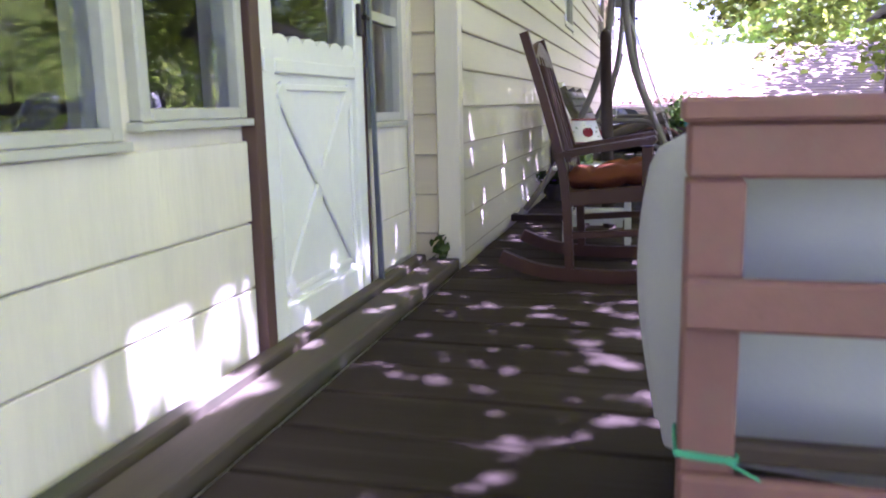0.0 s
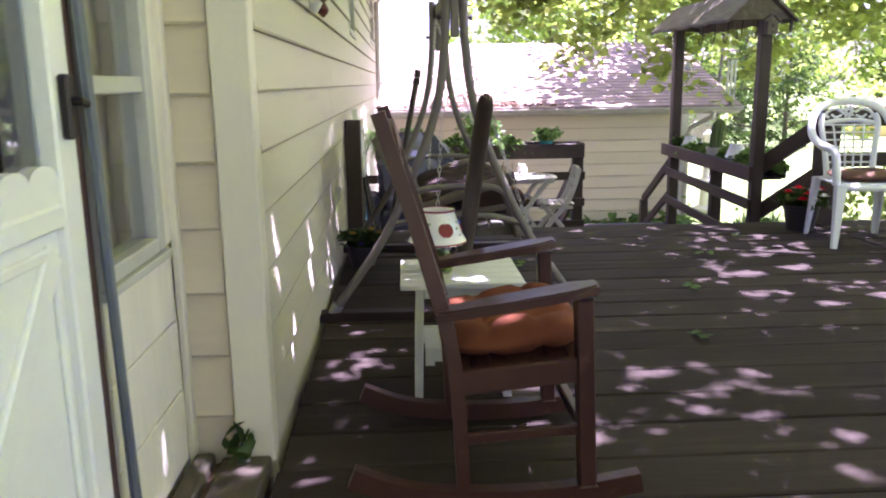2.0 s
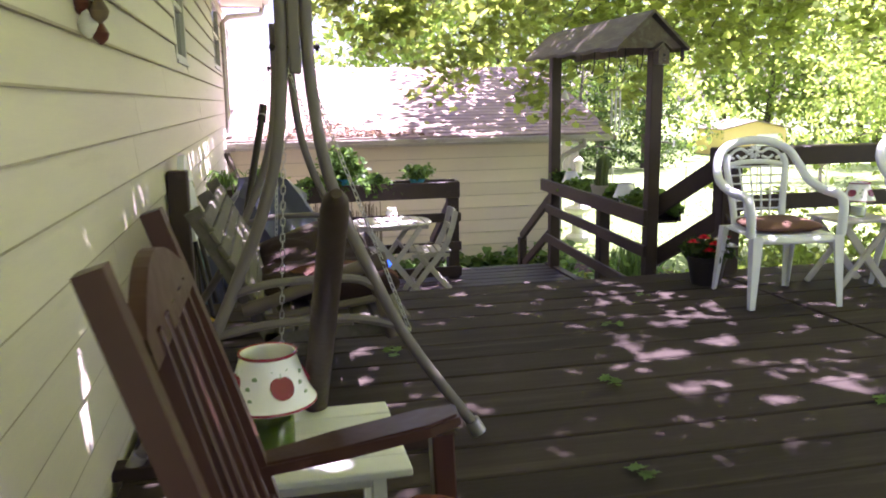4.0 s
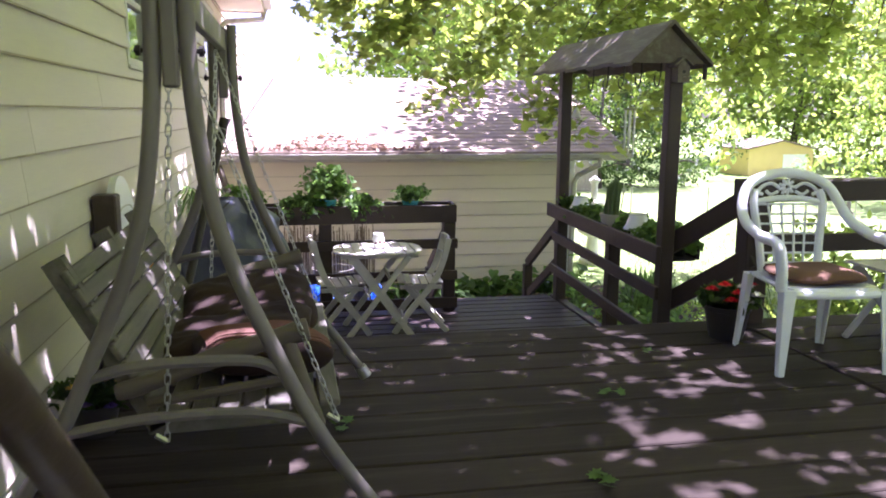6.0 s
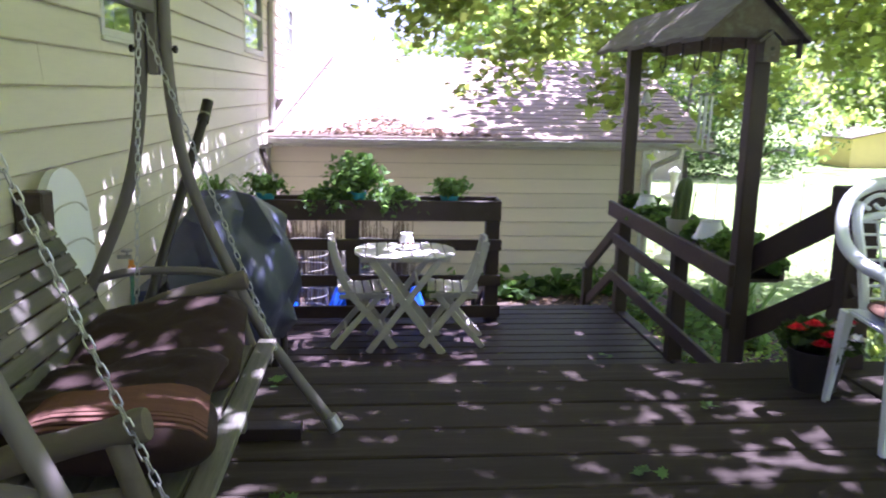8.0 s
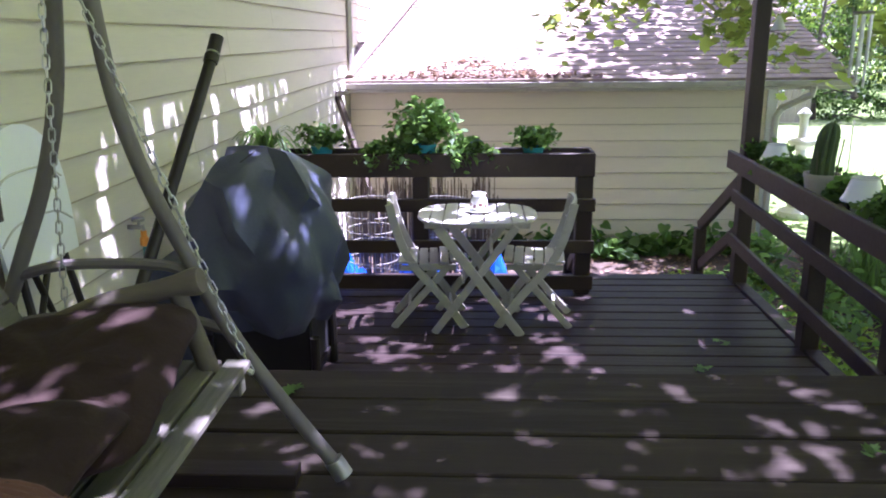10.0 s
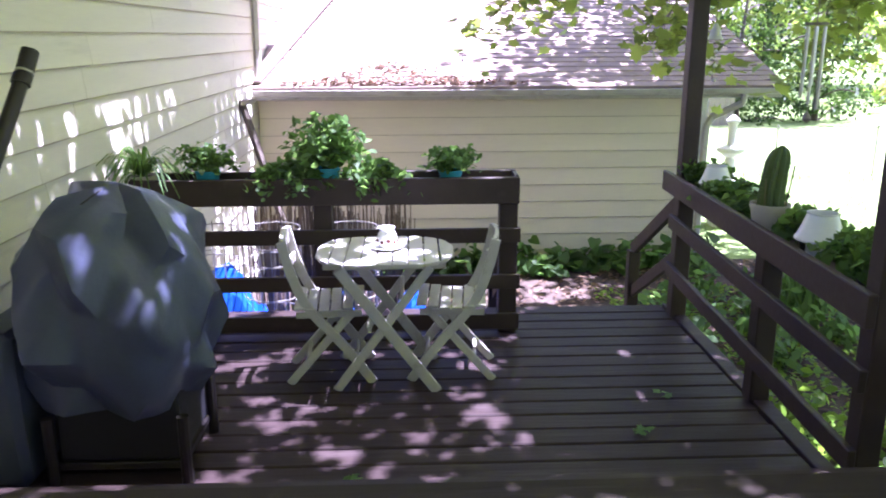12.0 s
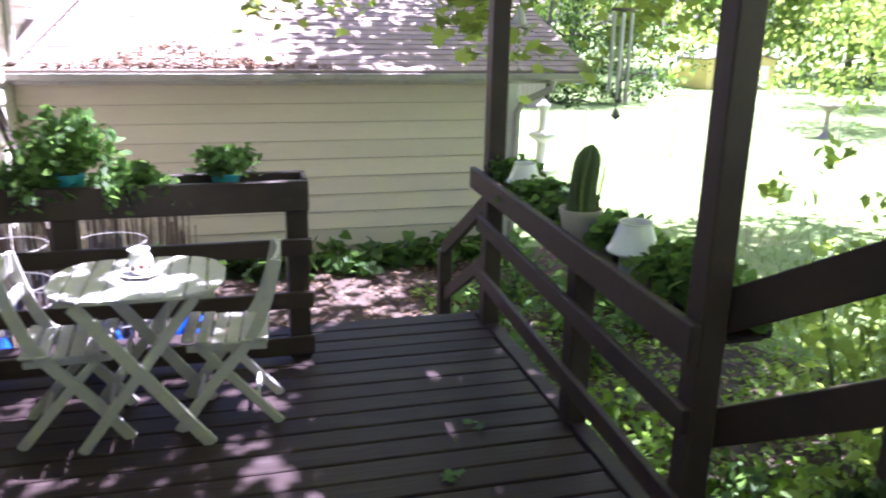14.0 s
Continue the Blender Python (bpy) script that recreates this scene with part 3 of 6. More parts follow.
boxed("fascia", M["trim"], roof, FX, 0.05, 16.70, 16.72, EAVE - 0.02, EAVE + 0.16)
b = bmesh.new()
vs = [b.verts.new(p) for p in ((0.10, -6.4, EAVE + 0.14), (0.10, 16.8, EAVE + 0.14), (-5.4, 16.8, EAVE + 1.9), (-5.4, -6.4, EAVE + 1.9))]
b.faces.new(vs)
r = bmesh.ops.extrude_face_region(b, geom=b.faces[:])
for v in r["geom"]:
    if isinstance(v, bmesh.types.BMVert):
        v.co.z += 0.05
part("roof_slab", b, M["shingle"], roof)
b = bmesh.new()
box(b, 0.051, 0.16, -6.2, 16.75, EAVE + 0.03, EAVE + 0.13, c=0.012)
part("gutter", b, M["gutter"], roof)
dsp = thing("house_downspout", "cream downspout at the end of the house eave", "downspout", kind="structure")
b = bmesh.new()
tube(b, [(0.06, 16.62, EAVE + 0.03), (0.02, 16.60, EAVE - 0.12), (-0.45, 15.9, 2.48), (FX + 0.06, 15.72, 2.38), (FX + 0.06, 15.65, 1.0), (FX + 0.06, 15.62, 0.72)], 0.04, 6)
part("pipe", b, M["gutter"], dsp)
fld = thing("floodlight", "small black floodlight under the eave", "lamp")
b = bmesh.new()
lathe(b, [(0.05, 0), (0.05, 0.02), (0.02, 0.03), (0.02, 0.06)], 12, (FX + 0.28, 11.6, EAVE - 0.062))
tube(b, [(FX + 0.28, 11.6, EAVE - 0.05), (FX + 0.30, 11.52, EAVE - 0.13)], 0.02)
tube(b, [(FX + 0.29, 11.54, EAVE - 0.11), (FX + 0.33, 11.42, EAVE - 0.19)], [0.03, 0.06], 12)
part("lamp_head", b, M["black_metal"], fld, smooth=True)


# ---- garage ----
def garage():
    g = thing("garage", "tan lap-sided garage with brown shingle roof and grey gutter", "garage", kind="structure")
    y0, x0, x1, ez = 15.68, FX + 0.03, 4.62, 0.66
    b = bmesh.new()
    box(b, x0, x1, y0 + 0.02, y0 + 0.14, GZ, 0.72)
    box(b, x1 - 0.12, x1, y0 + 0.14, 22.0, GZ, 0.72)
    box(b, x0, x1 - 0.12, 21.9, 22.0, GZ, 0.72)
    part("wall", b, M["siding_x"], g)
    siding(g, "x", y0 + 0.02, -1, x0, x1 - 0.09, -1.47, 0.60, 0.2, [], M["siding_x"], rng, joints=99)
    siding(g, "y", x1, 1, y0 + 0.08, 21.9, -1.47, 0.60, 0.2, [], M["siding_x"], rng, joints=99)
    boxed("foundation", M["stone_white"], g, x0, x1 - 0.01, y0 + 0.005, y0 + 0.018, GZ, GZ + 0.115, c=0)
    boxed("corner_board", M["white"], g, x1 - 0.085, x1 + 0.025, y0 - 0.01, y0 + 0.075, GZ + 0.05, 0.62)
    # roof planes with courses of shingles
    rx1, ry, rz = 5.42, 18.9, 1.86
    e0, ez0 = 15.45, 0.685
    slope = (rz - ez0) / (ry - e0)
    for sgn in (0, 1):
        b = bmesh.new()
        ya, yb = (e0, ry) if not sgn else (2 * ry - e0, ry)
        vs = [b.verts.new(p) for p in ((x0 - 0.02, ya, ez0), (rx1, ya, ez0), (rx1, yb, rz), (x0 - 0.02, yb, rz))]
        lo = [b.verts.new(v.co - Vector((0, 0, 0.09))) for v in vs]
        b.faces.new(vs), b.faces.new(lo[::-1])
        for k in range(4):
            b.faces.new((vs[k], vs[(k + 1) % 4], lo[(k + 1) % 4], lo[k]))
        part("roof_slab", b, M["shingle"], g)
    b = bmesh.new()
    n = 24
    L = (ry - e0) / n
    for i in range(n):
        ya = e0 - 0.02 + i * L
        x = x0 - rng.uniform(0, 0.3)
        while x < rx1:
            w = rng.uniform(0.28, 0.42)
            xa, xb = max(x, x0 - 0.02), min(x + w - 0.008, rx1 + 0.015)
            if xb - xa > 0.03:
                z0_ = ez0 + slope * (ya - e0) + 0.004
                t = 0.012 + rng.uniform(0, 0.008)
                q = [(xa, ya, z0_ + t), (xb, ya, z0_ + t), (xb, ya + L * 1.1, z0_ + slope * L * 1.1 + 0.006), (xa, ya + L * 1.1, z0_ + slope * L * 1.1 + 0.006)]
                sb_ = bmesh.new() if i < 15 else b
                vv = [sb_.verts.new(p) for p in q] + [sb_.verts.new((p[0], p[1], p[2] - t)) for p in q[:2]]
                sb_.faces.new(vv[:4]), sb_.faces.new((vv[0], vv[4], vv[5], vv[1]))
                if i < 15:
                    part("shingle", sb_, M["shingle_i"], g)
            x += w
    s = part("upper_shingles", b, M["shingle_i"], g)
    tagged(s, kind="stuff")
    boxed("fascia", M["gutter"], g, x0, rx1, e0 + 0.02, e0 + 0.04, ez0 - 0.13, ez0 - 0.005)
    boxed("soffit", M["soffit"], g, x0, rx1, e0 + 0.042, y0 + 0.0, ez0 - 0.06, ez0 - 0.045, c=0)
    boxed("soffit", M["soffit"], g, x1 + 0.03, rx1, y0, 22.0, ez0 - 0.09, ez0 - 0.075, c=0)
    b = bmesh.new()
    prof = [(0, 0.0), (-0.09, 0.015), (-0.115, 0.075), (-0.105, 0.078), (-0.082, 0.03), (-0.006, 0.02)]
    v0 = [b.verts.new((x0, e0 + 0.018 + y, ez0 - 0.095 + z)) for y, z in prof]
    v1 = [b.verts.new((rx1 + 0.02, e0 + 0.018 + y, ez0 - 0.095 + z)) for y, z in prof]
    for k in range(len(prof)):
        j = (k + 1) % len(prof)
        b.faces.new((v0[k], v0[j], v1[j], v1[k]))
    part("gutter", b, M["gutter"], g, "grey weathered gutter")
    b = bmesh.new()
    tube(b, [(4.95, 15.40, 0.60), (4.95, 15.42, 0.50), (4.68, 15.60, 0.33), (4.62, 15.61, 0.22), (4.60, 15.61, GZ + 0.12), (4.64, 15.50, GZ + 0.06)], 0.045, 6)
    part("downspout", b, M["gutter"], g, "grey downspout")
    # the low brown slope against the house wall
    b = bmesh.new()
    vs = [b.verts.new(p) for p in ((FX + 0.024, 15.5, 0.74), (FX + 0.10, 15.5, 0.74), (FX + 0.75, 18.8, 1.90), (FX + 0.024, 18.8, 1.90))]
    b.faces.new(vs)
    r = bmesh.ops.extrude_face_region(b, geom=b.faces[:])
    for v in r["geom"]:
        if isinstance(v, bmesh.types.BMVert):
            v.co.z += 0.03
    part("valley_strip", b, M["shingle"], g, "brown shingled valley against the house")
    lit = np.stack([rng.normal(1.0, 0.55, 520), rng.uniform(0, 1, 520) ** 2 * 0.62, rng.uniform(0.0, 0.03, 520)], 1)
    lit[:, 0] = np.where(rng.uniform(0, 1, 520) < 0.18, rng.uniform(-0.4, 2.6, 520), lit[:, 0])
    lit[:, 1] = lit[:, 1] * np.exp(-((lit[:, 0] - 1.0) / 0.8) ** 2) + 0.02
    lit[:, 2] += ez0 + slope * lit[:, 1] + 0.03
    lit[:, 1] += e0
    leaves("fallen_leaves", lit, 0.07, OVAL, M["litter"], g, rng, 0.4, "brown leaves gathered above the gutter", True)


M["shingle_i"] = mat("brown_shingle_tabs", (0.27, 0.205, 0.165), 0.9, var=0.4, fine=90, coarse=2.2, bump=0.5, stain=(0.19, 0.14, 0.11), stain_at=0.6)
garage()


# ---- decks ----
PLANK_CACHE = {}


def plank_mesh(L, w, h, material, c=0.006):
    key = (round(L, 3), w, h, material.name)
    if key not in PLANK_CACHE:
        b = bmesh.new()
        lo = [b.verts.new(p) for p in ((0, 0, -h), (L, 0, -h), (L, w, -h), (0, w, -h))]
        mi = [b.verts.new(p) for p in ((0, 0, -c), (L, 0, -c), (L, w, -c), (0, w, -c))]
        hi = [b.verts.new(p) for p in ((c, c, 0), (L - c, c, 0), (L - c, w - c, 0), (c, w - c, 0))]
        b.faces.new(lo[::-1]), b.faces.new(hi)
        for A, B in ((lo, mi), (mi, hi)):
            for k in range(4):
                b.faces.new((A[k], A[(k + 1) % 4], B[(k + 1) % 4], B[k]))
        PLANK_CACHE[key] = finish("plank", b, material)
    return PLANK_CACHE[key]


upper = thing("floor_upper_deck", "worn red-brown wooden deck of wide planks", "deck", kind="structure")
low = thing("floor_lower_deck", "dark brown wooden lower deck of narrow planks", "deck", kind="structure")
rim = bmesh.new()
box(rim, -0.55, 7.4, 8.55, 8.588, -0.30, -0.045)
box(rim, -0.55, 7.4, 1.92, 1.955, GZ, -0.045)
for x in (0.4, 1.6, 2.8, 4.2, 5.6, 7.2):
    box(rim, x, x + 0.05, 1.96, 8.54, -0.25, -0.045)
box(rim, -0.55, 2.88, 8.60, 8.63, GZ, -0.301)
part("joist", rim, M["deck_low"], upper)
boxed("deck_backing", M["deck_low"], upper, -0.54, 7.38, 1.97, 8.54, -0.0448, -0.0415, c=0)
rim = bmesh.new()
box(rim, -0.5, 2.85, 11.45, 11.48, GZ + 0.02, -0.585)
for x in (-0.3, 0.8, 1.9, 2.75):
    box(rim, x, x + 0.05, 8.64, 11.44, -0.74, -0.585)
part("joist", rim, M["deck_low"], low)
beamed("edge_board", M["deck_low"], low, (2.925, 8.66, -0.545), (2.925, 11.51, -0.545), 0.085, 0.05, label="worn edge board of the lower deck")

# entry landing behind the start of the walk
entry = thing("entry_step", "brown wooden entry steps at the deck's end", "step", kind="structure")
boxed("tread", M["deck"], entry, -0.55, 1.6, 1.55, 1.91, -0.24, -0.20)
boxed("tread", M["deck"], entry, -0.55, 1.6, -1.5, 1.54, -0.44, -0.40)
# boards along the porch wall
slp = thing("wall_sleepers", "weathered boards laid along the porch wall", "boards", kind="structure")
boxed("board", M["sleeper"], slp, PX + 0.022, -0.735, 1.95, 4.66, -0.03, 0.045, c=0.006)
boxed("board", M["sleeper"], slp, -0.715, -0.57, 1.95, 4.66, -0.03, 0.03, c=0.006)
boxed("board", M["brown_jamb"], slp, -0.735, -0.715, 1.95, 4.66, -0.05, 0.012, c=0.004)


# ---- rails ----
def rail_near():
    r = thing("entry_railing", "faded red-brown wooden railing beside the entry", "railing", kind="structure")
    m = M["rail_pink"]
    boxed("post", m, r, 0.37, 0.455, 2.255, 2.345, 0.0, 0.638, c=0.006)
    boxed("cap", m, r, 0.36, 2.4, 2.235, 2.365, 0.722, 0.757, c=0.006)
    boxed("top_rail", m, r, 0.37, 2.4, 2.25, 2.35, 0.639, 0.721, c=0.006)
    boxed("middle_rail", m, r, 0.37, 2.4, 2.225, 2.254, 0.413, 0.492, c=0.006)
    boxed("bottom_rail", m, r, 0.37, 2.4, 2.225, 2.254, 0.05, 0.18, c=0.006)
    boxed("floor_rail", M["rail"], r, 0.45, 2.4, 2.26, 2.30, 0.19, 0.225, c=0.006)
    boxed("post", m, r, 2.31, 2.40, 2.255, 2.345, 0.0, 0.638, c=0.006)
    s = bmesh.new()
    loop = [(0.366, 2.349, 0.206), (0.366, 2.25, 0.204), (0.369, 2.251, 0.203), (0.42, 2.251, 0.199), (0.457, 2.251, 0.197), (0.459, 2.26, 0.20), (0.459, 2.349, 0.203), (0.366, 2.35, 0.206)]
    tube(s, loop, 0.0035, 6)
    tube(s, [(q[0], q[1], q[2] + 0.006) for q in loop], 0.003, 6)
    tube(s, smooth_path([(0.44, 2.249, 0.199), (0.47, 2.235, 0.19), (0.49, 2.23, 0.182)], 4), 0.0025, 6)
    tagged(part("string", s, M["string"]), "green string tied round the railing post", "string")


def rail_lower():
    r = thing("planter_railing", "dark brown wooden railing with planter trough on top", "railing", kind="structure")
    m = M["rail"]
    for x in (-0.42, 0.60, 1.71):
        boxed("post", m, r, x, x + 0.11, 11.05, 11.16, -0.53, 0.285, c=0.006)
    boxed("planter_front", m, r, -0.45, 1.825, 11.025, 11.06, 0.287, 0.445, c=0.005)
    boxed("planter_back", m, r, -0.45, 1.825, 11.235, 11.265, 0.287, 0.455, c=0.005)
    boxed("planter_floor", m, r, -0.45, 1.825, 11.061, 11.234, 0.287, 0.31)
    boxed("planter_end", m, r, 1.80, 1.824, 11.061, 11.234, 0.312, 0.45)
    boxed("planter_end", m, r, -0.449, -0.425, 11.061, 11.234, 0.312, 0.45)
    for z0, z1 in ((0.05, 0.14), (-0.24, -0.15), (-0.50, -0.40)):
        boxed("rail", m, r, -0.55, 1.835, 11.02, 11.048, z0, z1, c=0.005)
    s = thing("stair_railing", "dark brown sloping stair railing", "railing", kind="structure")
    for x in (1.83, 2.94):
        boxed("post", m, s, x - 0.045, x + 0.045, 12.41, 12.50, GZ, -0.40, c=0.006)
        beamed("handrail", m, s, (x, 11.30, 0.30), (x, 12.48, -0.40), 0.04, 0.10)
        beamed("rail", m, s, (x, 11.30, -0.08), (x, 12.44, -0.74), 0.035, 0.09)
        beamed("stringer", m, s, (x, 11.42, -0.62), (x, 12.6, -1.42), 0.035, 0.2)
    st = thing("garden_steps", "dark wooden steps down to the garden", "steps", kind="structure")
    for i in range(4):
        boxed("tread", M["deck_low"], st, 1.9, 2.9, 11.52 + 0.27 * i, 11.78 + 0.27 * i, -0.76 - 0.19 * i, -0.72 - 0.19 * i)


def rail_well():
    r = thing("well_railing", "dark brown deck railing with posts and planter", "railing", kind="structure")
    m = M["rail"]
    boxed("post", m, r, 2.865, 2.965, 11.27, 11.37, GZ, 1.70, c=0.006)
    boxed("post", m, r, 2.785, 2.877, 8.96, 9.052, GZ, 1.66, c=0.006)
    boxed("post", m, r, 2.865, 2.965, 10.02, 10.12, GZ, 0.27, c=0.006)
    a, c = 8.96, 11.52
    beamed("top_rail", m, r, (2.768, a, 0.325), (2.848, c, 0.335), 0.035, 0.125)
    beamed("planter_back", m, r, (3.12, a + 0.12, 0.325), (3.12, c, 0.335), 0.03, 0.12)
    beamed("planter_floor", m, r, (2.985, a + 0.12, 0.268), (2.985, c, 0.275), 0.235, 0.02)
    boxed("planter_end", m, r, 2.97, 3.10, 11.47, 11.50, 0.31, 0.42)
    for z0, z1 in ((0.075, 0.115), (-0.24, -0.20)):
        beamed("rail", m, r, (2.770, a, z0 - 0.01), (2.848, c - 0.16, z1 - 0.02), 0.03, 0.09)
    u = thing("upper_railing", "dark brown wooden railing of the upper deck", "railing", kind="structure")
    for x in (3.045, 5.2, 7.25):
        boxed("post", m, u, x, x + 0.15, 8.38, 8.51, -0.02, 0.74, c=0.006)
    boxed("top_rail", m, u, 3.02, 7.42, 8.37, 8.53, 0.745, 0.875, c=0.008)
    boxed("middle_rail", m, u, 3.1, 7.42, 8.345, 8.377, 0.44, 0.55, c=0.006)
    beamed("sloping_rail", m, u, (2.875, 9.08, 0.36), (3.09, 8.38, 0.80), 0.04, 0.13)
    beamed("sloping_rail", m, u, (2.875, 9.08, -0.04), (3.09, 8.38, 0.42), 0.04, 0.12)


def well_roof():
    w = thing("well_roof", "small mossy plywood gable roof on two posts", "roof")
    cxa, cxb = 2.75, 2.98
    y0, y1, rz, ez, hw, lift = 8.90, 11.62, 1.845, 1.58, 0.285, 0.056
    for sgn in (-1, 1):
        n = 9
        for i in range(n):
            a, c = y0 + (y1 - y0) * i / n, y0 + (y1 - y0) * (i + 1) / n - 0.004
            cx0 = cxa + (cxb - cxa) * (i + 0.5) / n
            up = lift * (i + 0.5) / n
            b = bmesh.new()
            vs = [b.verts.new(p) for p in ((cx0, a, rz + up), (cx0, c, rz + up), (cx0 + sgn * hw, c, ez + up + 0.01 * (i % 2)), (cx0 + sgn * hw, a, ez + up + 0.01 * (i % 2)))]
            lo = [b.verts.new(v.co - Vector((0, 0, 0.025))) for v in vs]
            b.faces.new(vs), b.faces.new(lo[::-1])
            for k in range(4):
                b.faces.new((vs[k], vs[(k + 1) % 4], lo[(k + 1) % 4], lo[k]))
            part("roof_board", b, M["well_roof"], w)
    for yy, cx0, up in ((8.94, cxa, 0.0), (11.50, cxb, lift)):
        b = bmesh.new()
        tri = [(cx0 - hw + 0.03, ez + up), (cx0 + hw - 0.03, ez + up), (cx0, rz + up - 0.04)]
        vs = [b.verts.new((x, yy, z)) for x, z in tri] + [b.verts.new((x, yy + 0.02, z)) for x, z in tri]
        b.faces.new(vs[:3]), b.faces.new(vs[5:2:-1])
        for k in range(3):
            b.faces.new((vs[k], vs[(k + 1) % 3], vs[3 + (k + 1) % 3], vs[3 + k]))
        part("gable", b, M["well_roof"], w)
    beamed("ridge_beam", M["rail"], w, (cxa, y0 + 0.06, 1.71), (cxb, y1 - 0.15, 1.765), 0.05, 0.09)
    b = bmesh.new()
    tube(b, [(cxa + hw - 0.02, y0 + 0.05, ez), (cxa + hw - 0.02, y0 + 0.05, ez - 0.10)], 0.015)
    part("corner_drop", b, M["rail"], w)
    for i in range(5):
        yy = 10.95 - 0.33 * i
        b = bmesh.new()
        tube(b, smooth_path([(3.04, yy, 1.68), (3.04, yy, 1.55), (3.035, yy + 0.03, 1.46), (3.03, yy + 0.075, 1.49), (3.03, yy + 0.075, 1.54)], 5), 0.006, 6)
        part("hook", b, M["black_metal"], w, "black metal plant hook")
    bh = thing("birdhouse", "small weathered birdhouse fixed to the roof post", "birdhouse")
    cx, cy, z, hb = 2.83, 8.916, 1.46, 0.042
    b = bmesh.new()
    slab(b, [(cx - hb, cy - hb), (cx + hb, cy - hb), (cx + hb, cy + hb), (cx - hb, cy + hb)], z, z + 0.10)
    part("body", b, M["well_roof"], bh)
    for sgn in (-1, 1):
        beamed("roof_board", M["well_roof"], bh, (cx + sgn * 0.003, cy - 0.004, z + 0.152), (cx + sgn * 0.068, cy - 0.004, z + 0.098), 0.088, 0.009)
    b = bmesh.new()
    vs = [(-hb, 0.10), (hb, 0.10), (0, 0.138)]
    q = [b.verts.new((cx + x, cy - hb, z + zz)) for x, zz in vs] + [b.verts.new((cx + x, cy + hb - 0.002, z + zz)) for x, zz in vs]
    b.faces.new(q[:3]), b.faces.new(q[5:2:-1])
    for k in range(3):
        b.faces.new((q[k], q[(k + 1) % 3], q[3 + (k + 1) % 3], q[3 + k]))
    part("gable", b, M["well_roof"], bh)
    # solid dark disc on the front paints the shade of an entry hole
    b = bmesh.new()
    tube(b, [(cx, cy - hb - 0.002, z + 0.065), (cx, cy - hb + 0.004, z + 0.065)], 0.011, 14)
    part("entry_hole", b, M["dark"], bh, "round dark disc painting the shade of an entry hole")
    boxed("perch", M["fence_wood"], bh, cx - 0.003, cx + 0.003, cy - hb - 0.024, cy - hb - 0.001, z + 0.03, z + 0.036, c=0)


rail_near(), rail_lower(), rail_well(), well_roof()


# ---- seats and tables ----
def blob(bm, sx, sy, sz, at=(0, 0, 0), power=4.0, n=20, m=10, puff=0.0, tufts=()):
    """A stuffed cushion: rounded square in plan, pinched edge, tufts pressed in."""
    at = Vector(at)
    rows = []
    for j in range(m + 1):
        ph = -math.pi / 2 + math.pi * j / m
        row = []
        for i in range(n):
            th = math.tau * i / n
            c, s = math.cos(th), math.sin(th)
            k = (abs(c) ** power + abs(s) ** power) ** (-1 / power)
            rr = math.cos(ph) ** 0.45 if abs(math.cos(ph)) > 1e-6 else 0
            x, y = sx * k * c * rr, sy * k * s * rr
            z = sz * math.sin(ph) * (1 - 0.25 * (rr ** 6))
            if len(tufts) > 4:
                z *= 1 - 0.30 * max(math.exp(-((x - c0) / 0.016) ** 2) for c0 in (-0.07, 0.07)) - 0.26 * max(math.exp(-((y - c0) / 0.018) ** 2) for c0 in (-0.085, 0.085))
            for tx, ty in tufts:
                z *= 1 - 0.55 * math.exp(-((x - tx) ** 2 + (y - ty) ** 2) / 0.0035)
            z += puff * noise.noise(Vector((x * 7, y * 7, z * 7 + 3)))
            row.append(bm.verts.new(at + Vector((x, y, z))))
        rows.append(row)
    for a, b_ in zip(rows, rows[1:]):
        for i in range(n):
            bm.faces.new((a[i], a[(i + 1) % n], b_[(i + 1) % n], b_[i]))
    bmesh.ops.remove_doubles(bm, verts=bm.verts[:], dist=1e-5)


def ribbon(bm, pts, w, h):
    """One bent bar of box section along points in an x-z plane."""
    rings = []
    for i, p in enumerate(pts):
        t = (Vector(pts[min(i + 1, len(pts) - 1)]) - Vector(pts[max(i - 1, 0)])).normalized()
        s = Vector((0, 1, 0))
        u = t.cross(s).normalized()
        rings.append([bm.verts.new(Vector(p) + s * a * w / 2 + u * c * h / 2) for a, c in ((-1, -1), (1, -1), (1, 1), (-1, 1))])
    for a, c in zip(rings, rings[1:]):
        for k in range(4):
            bm.faces.new((a[k], a[(k + 1) % 4], c[(k + 1) % 4], c[k]))
    bm.faces.new(rings[0][::-1])
    bm.faces.new(rings[-1])


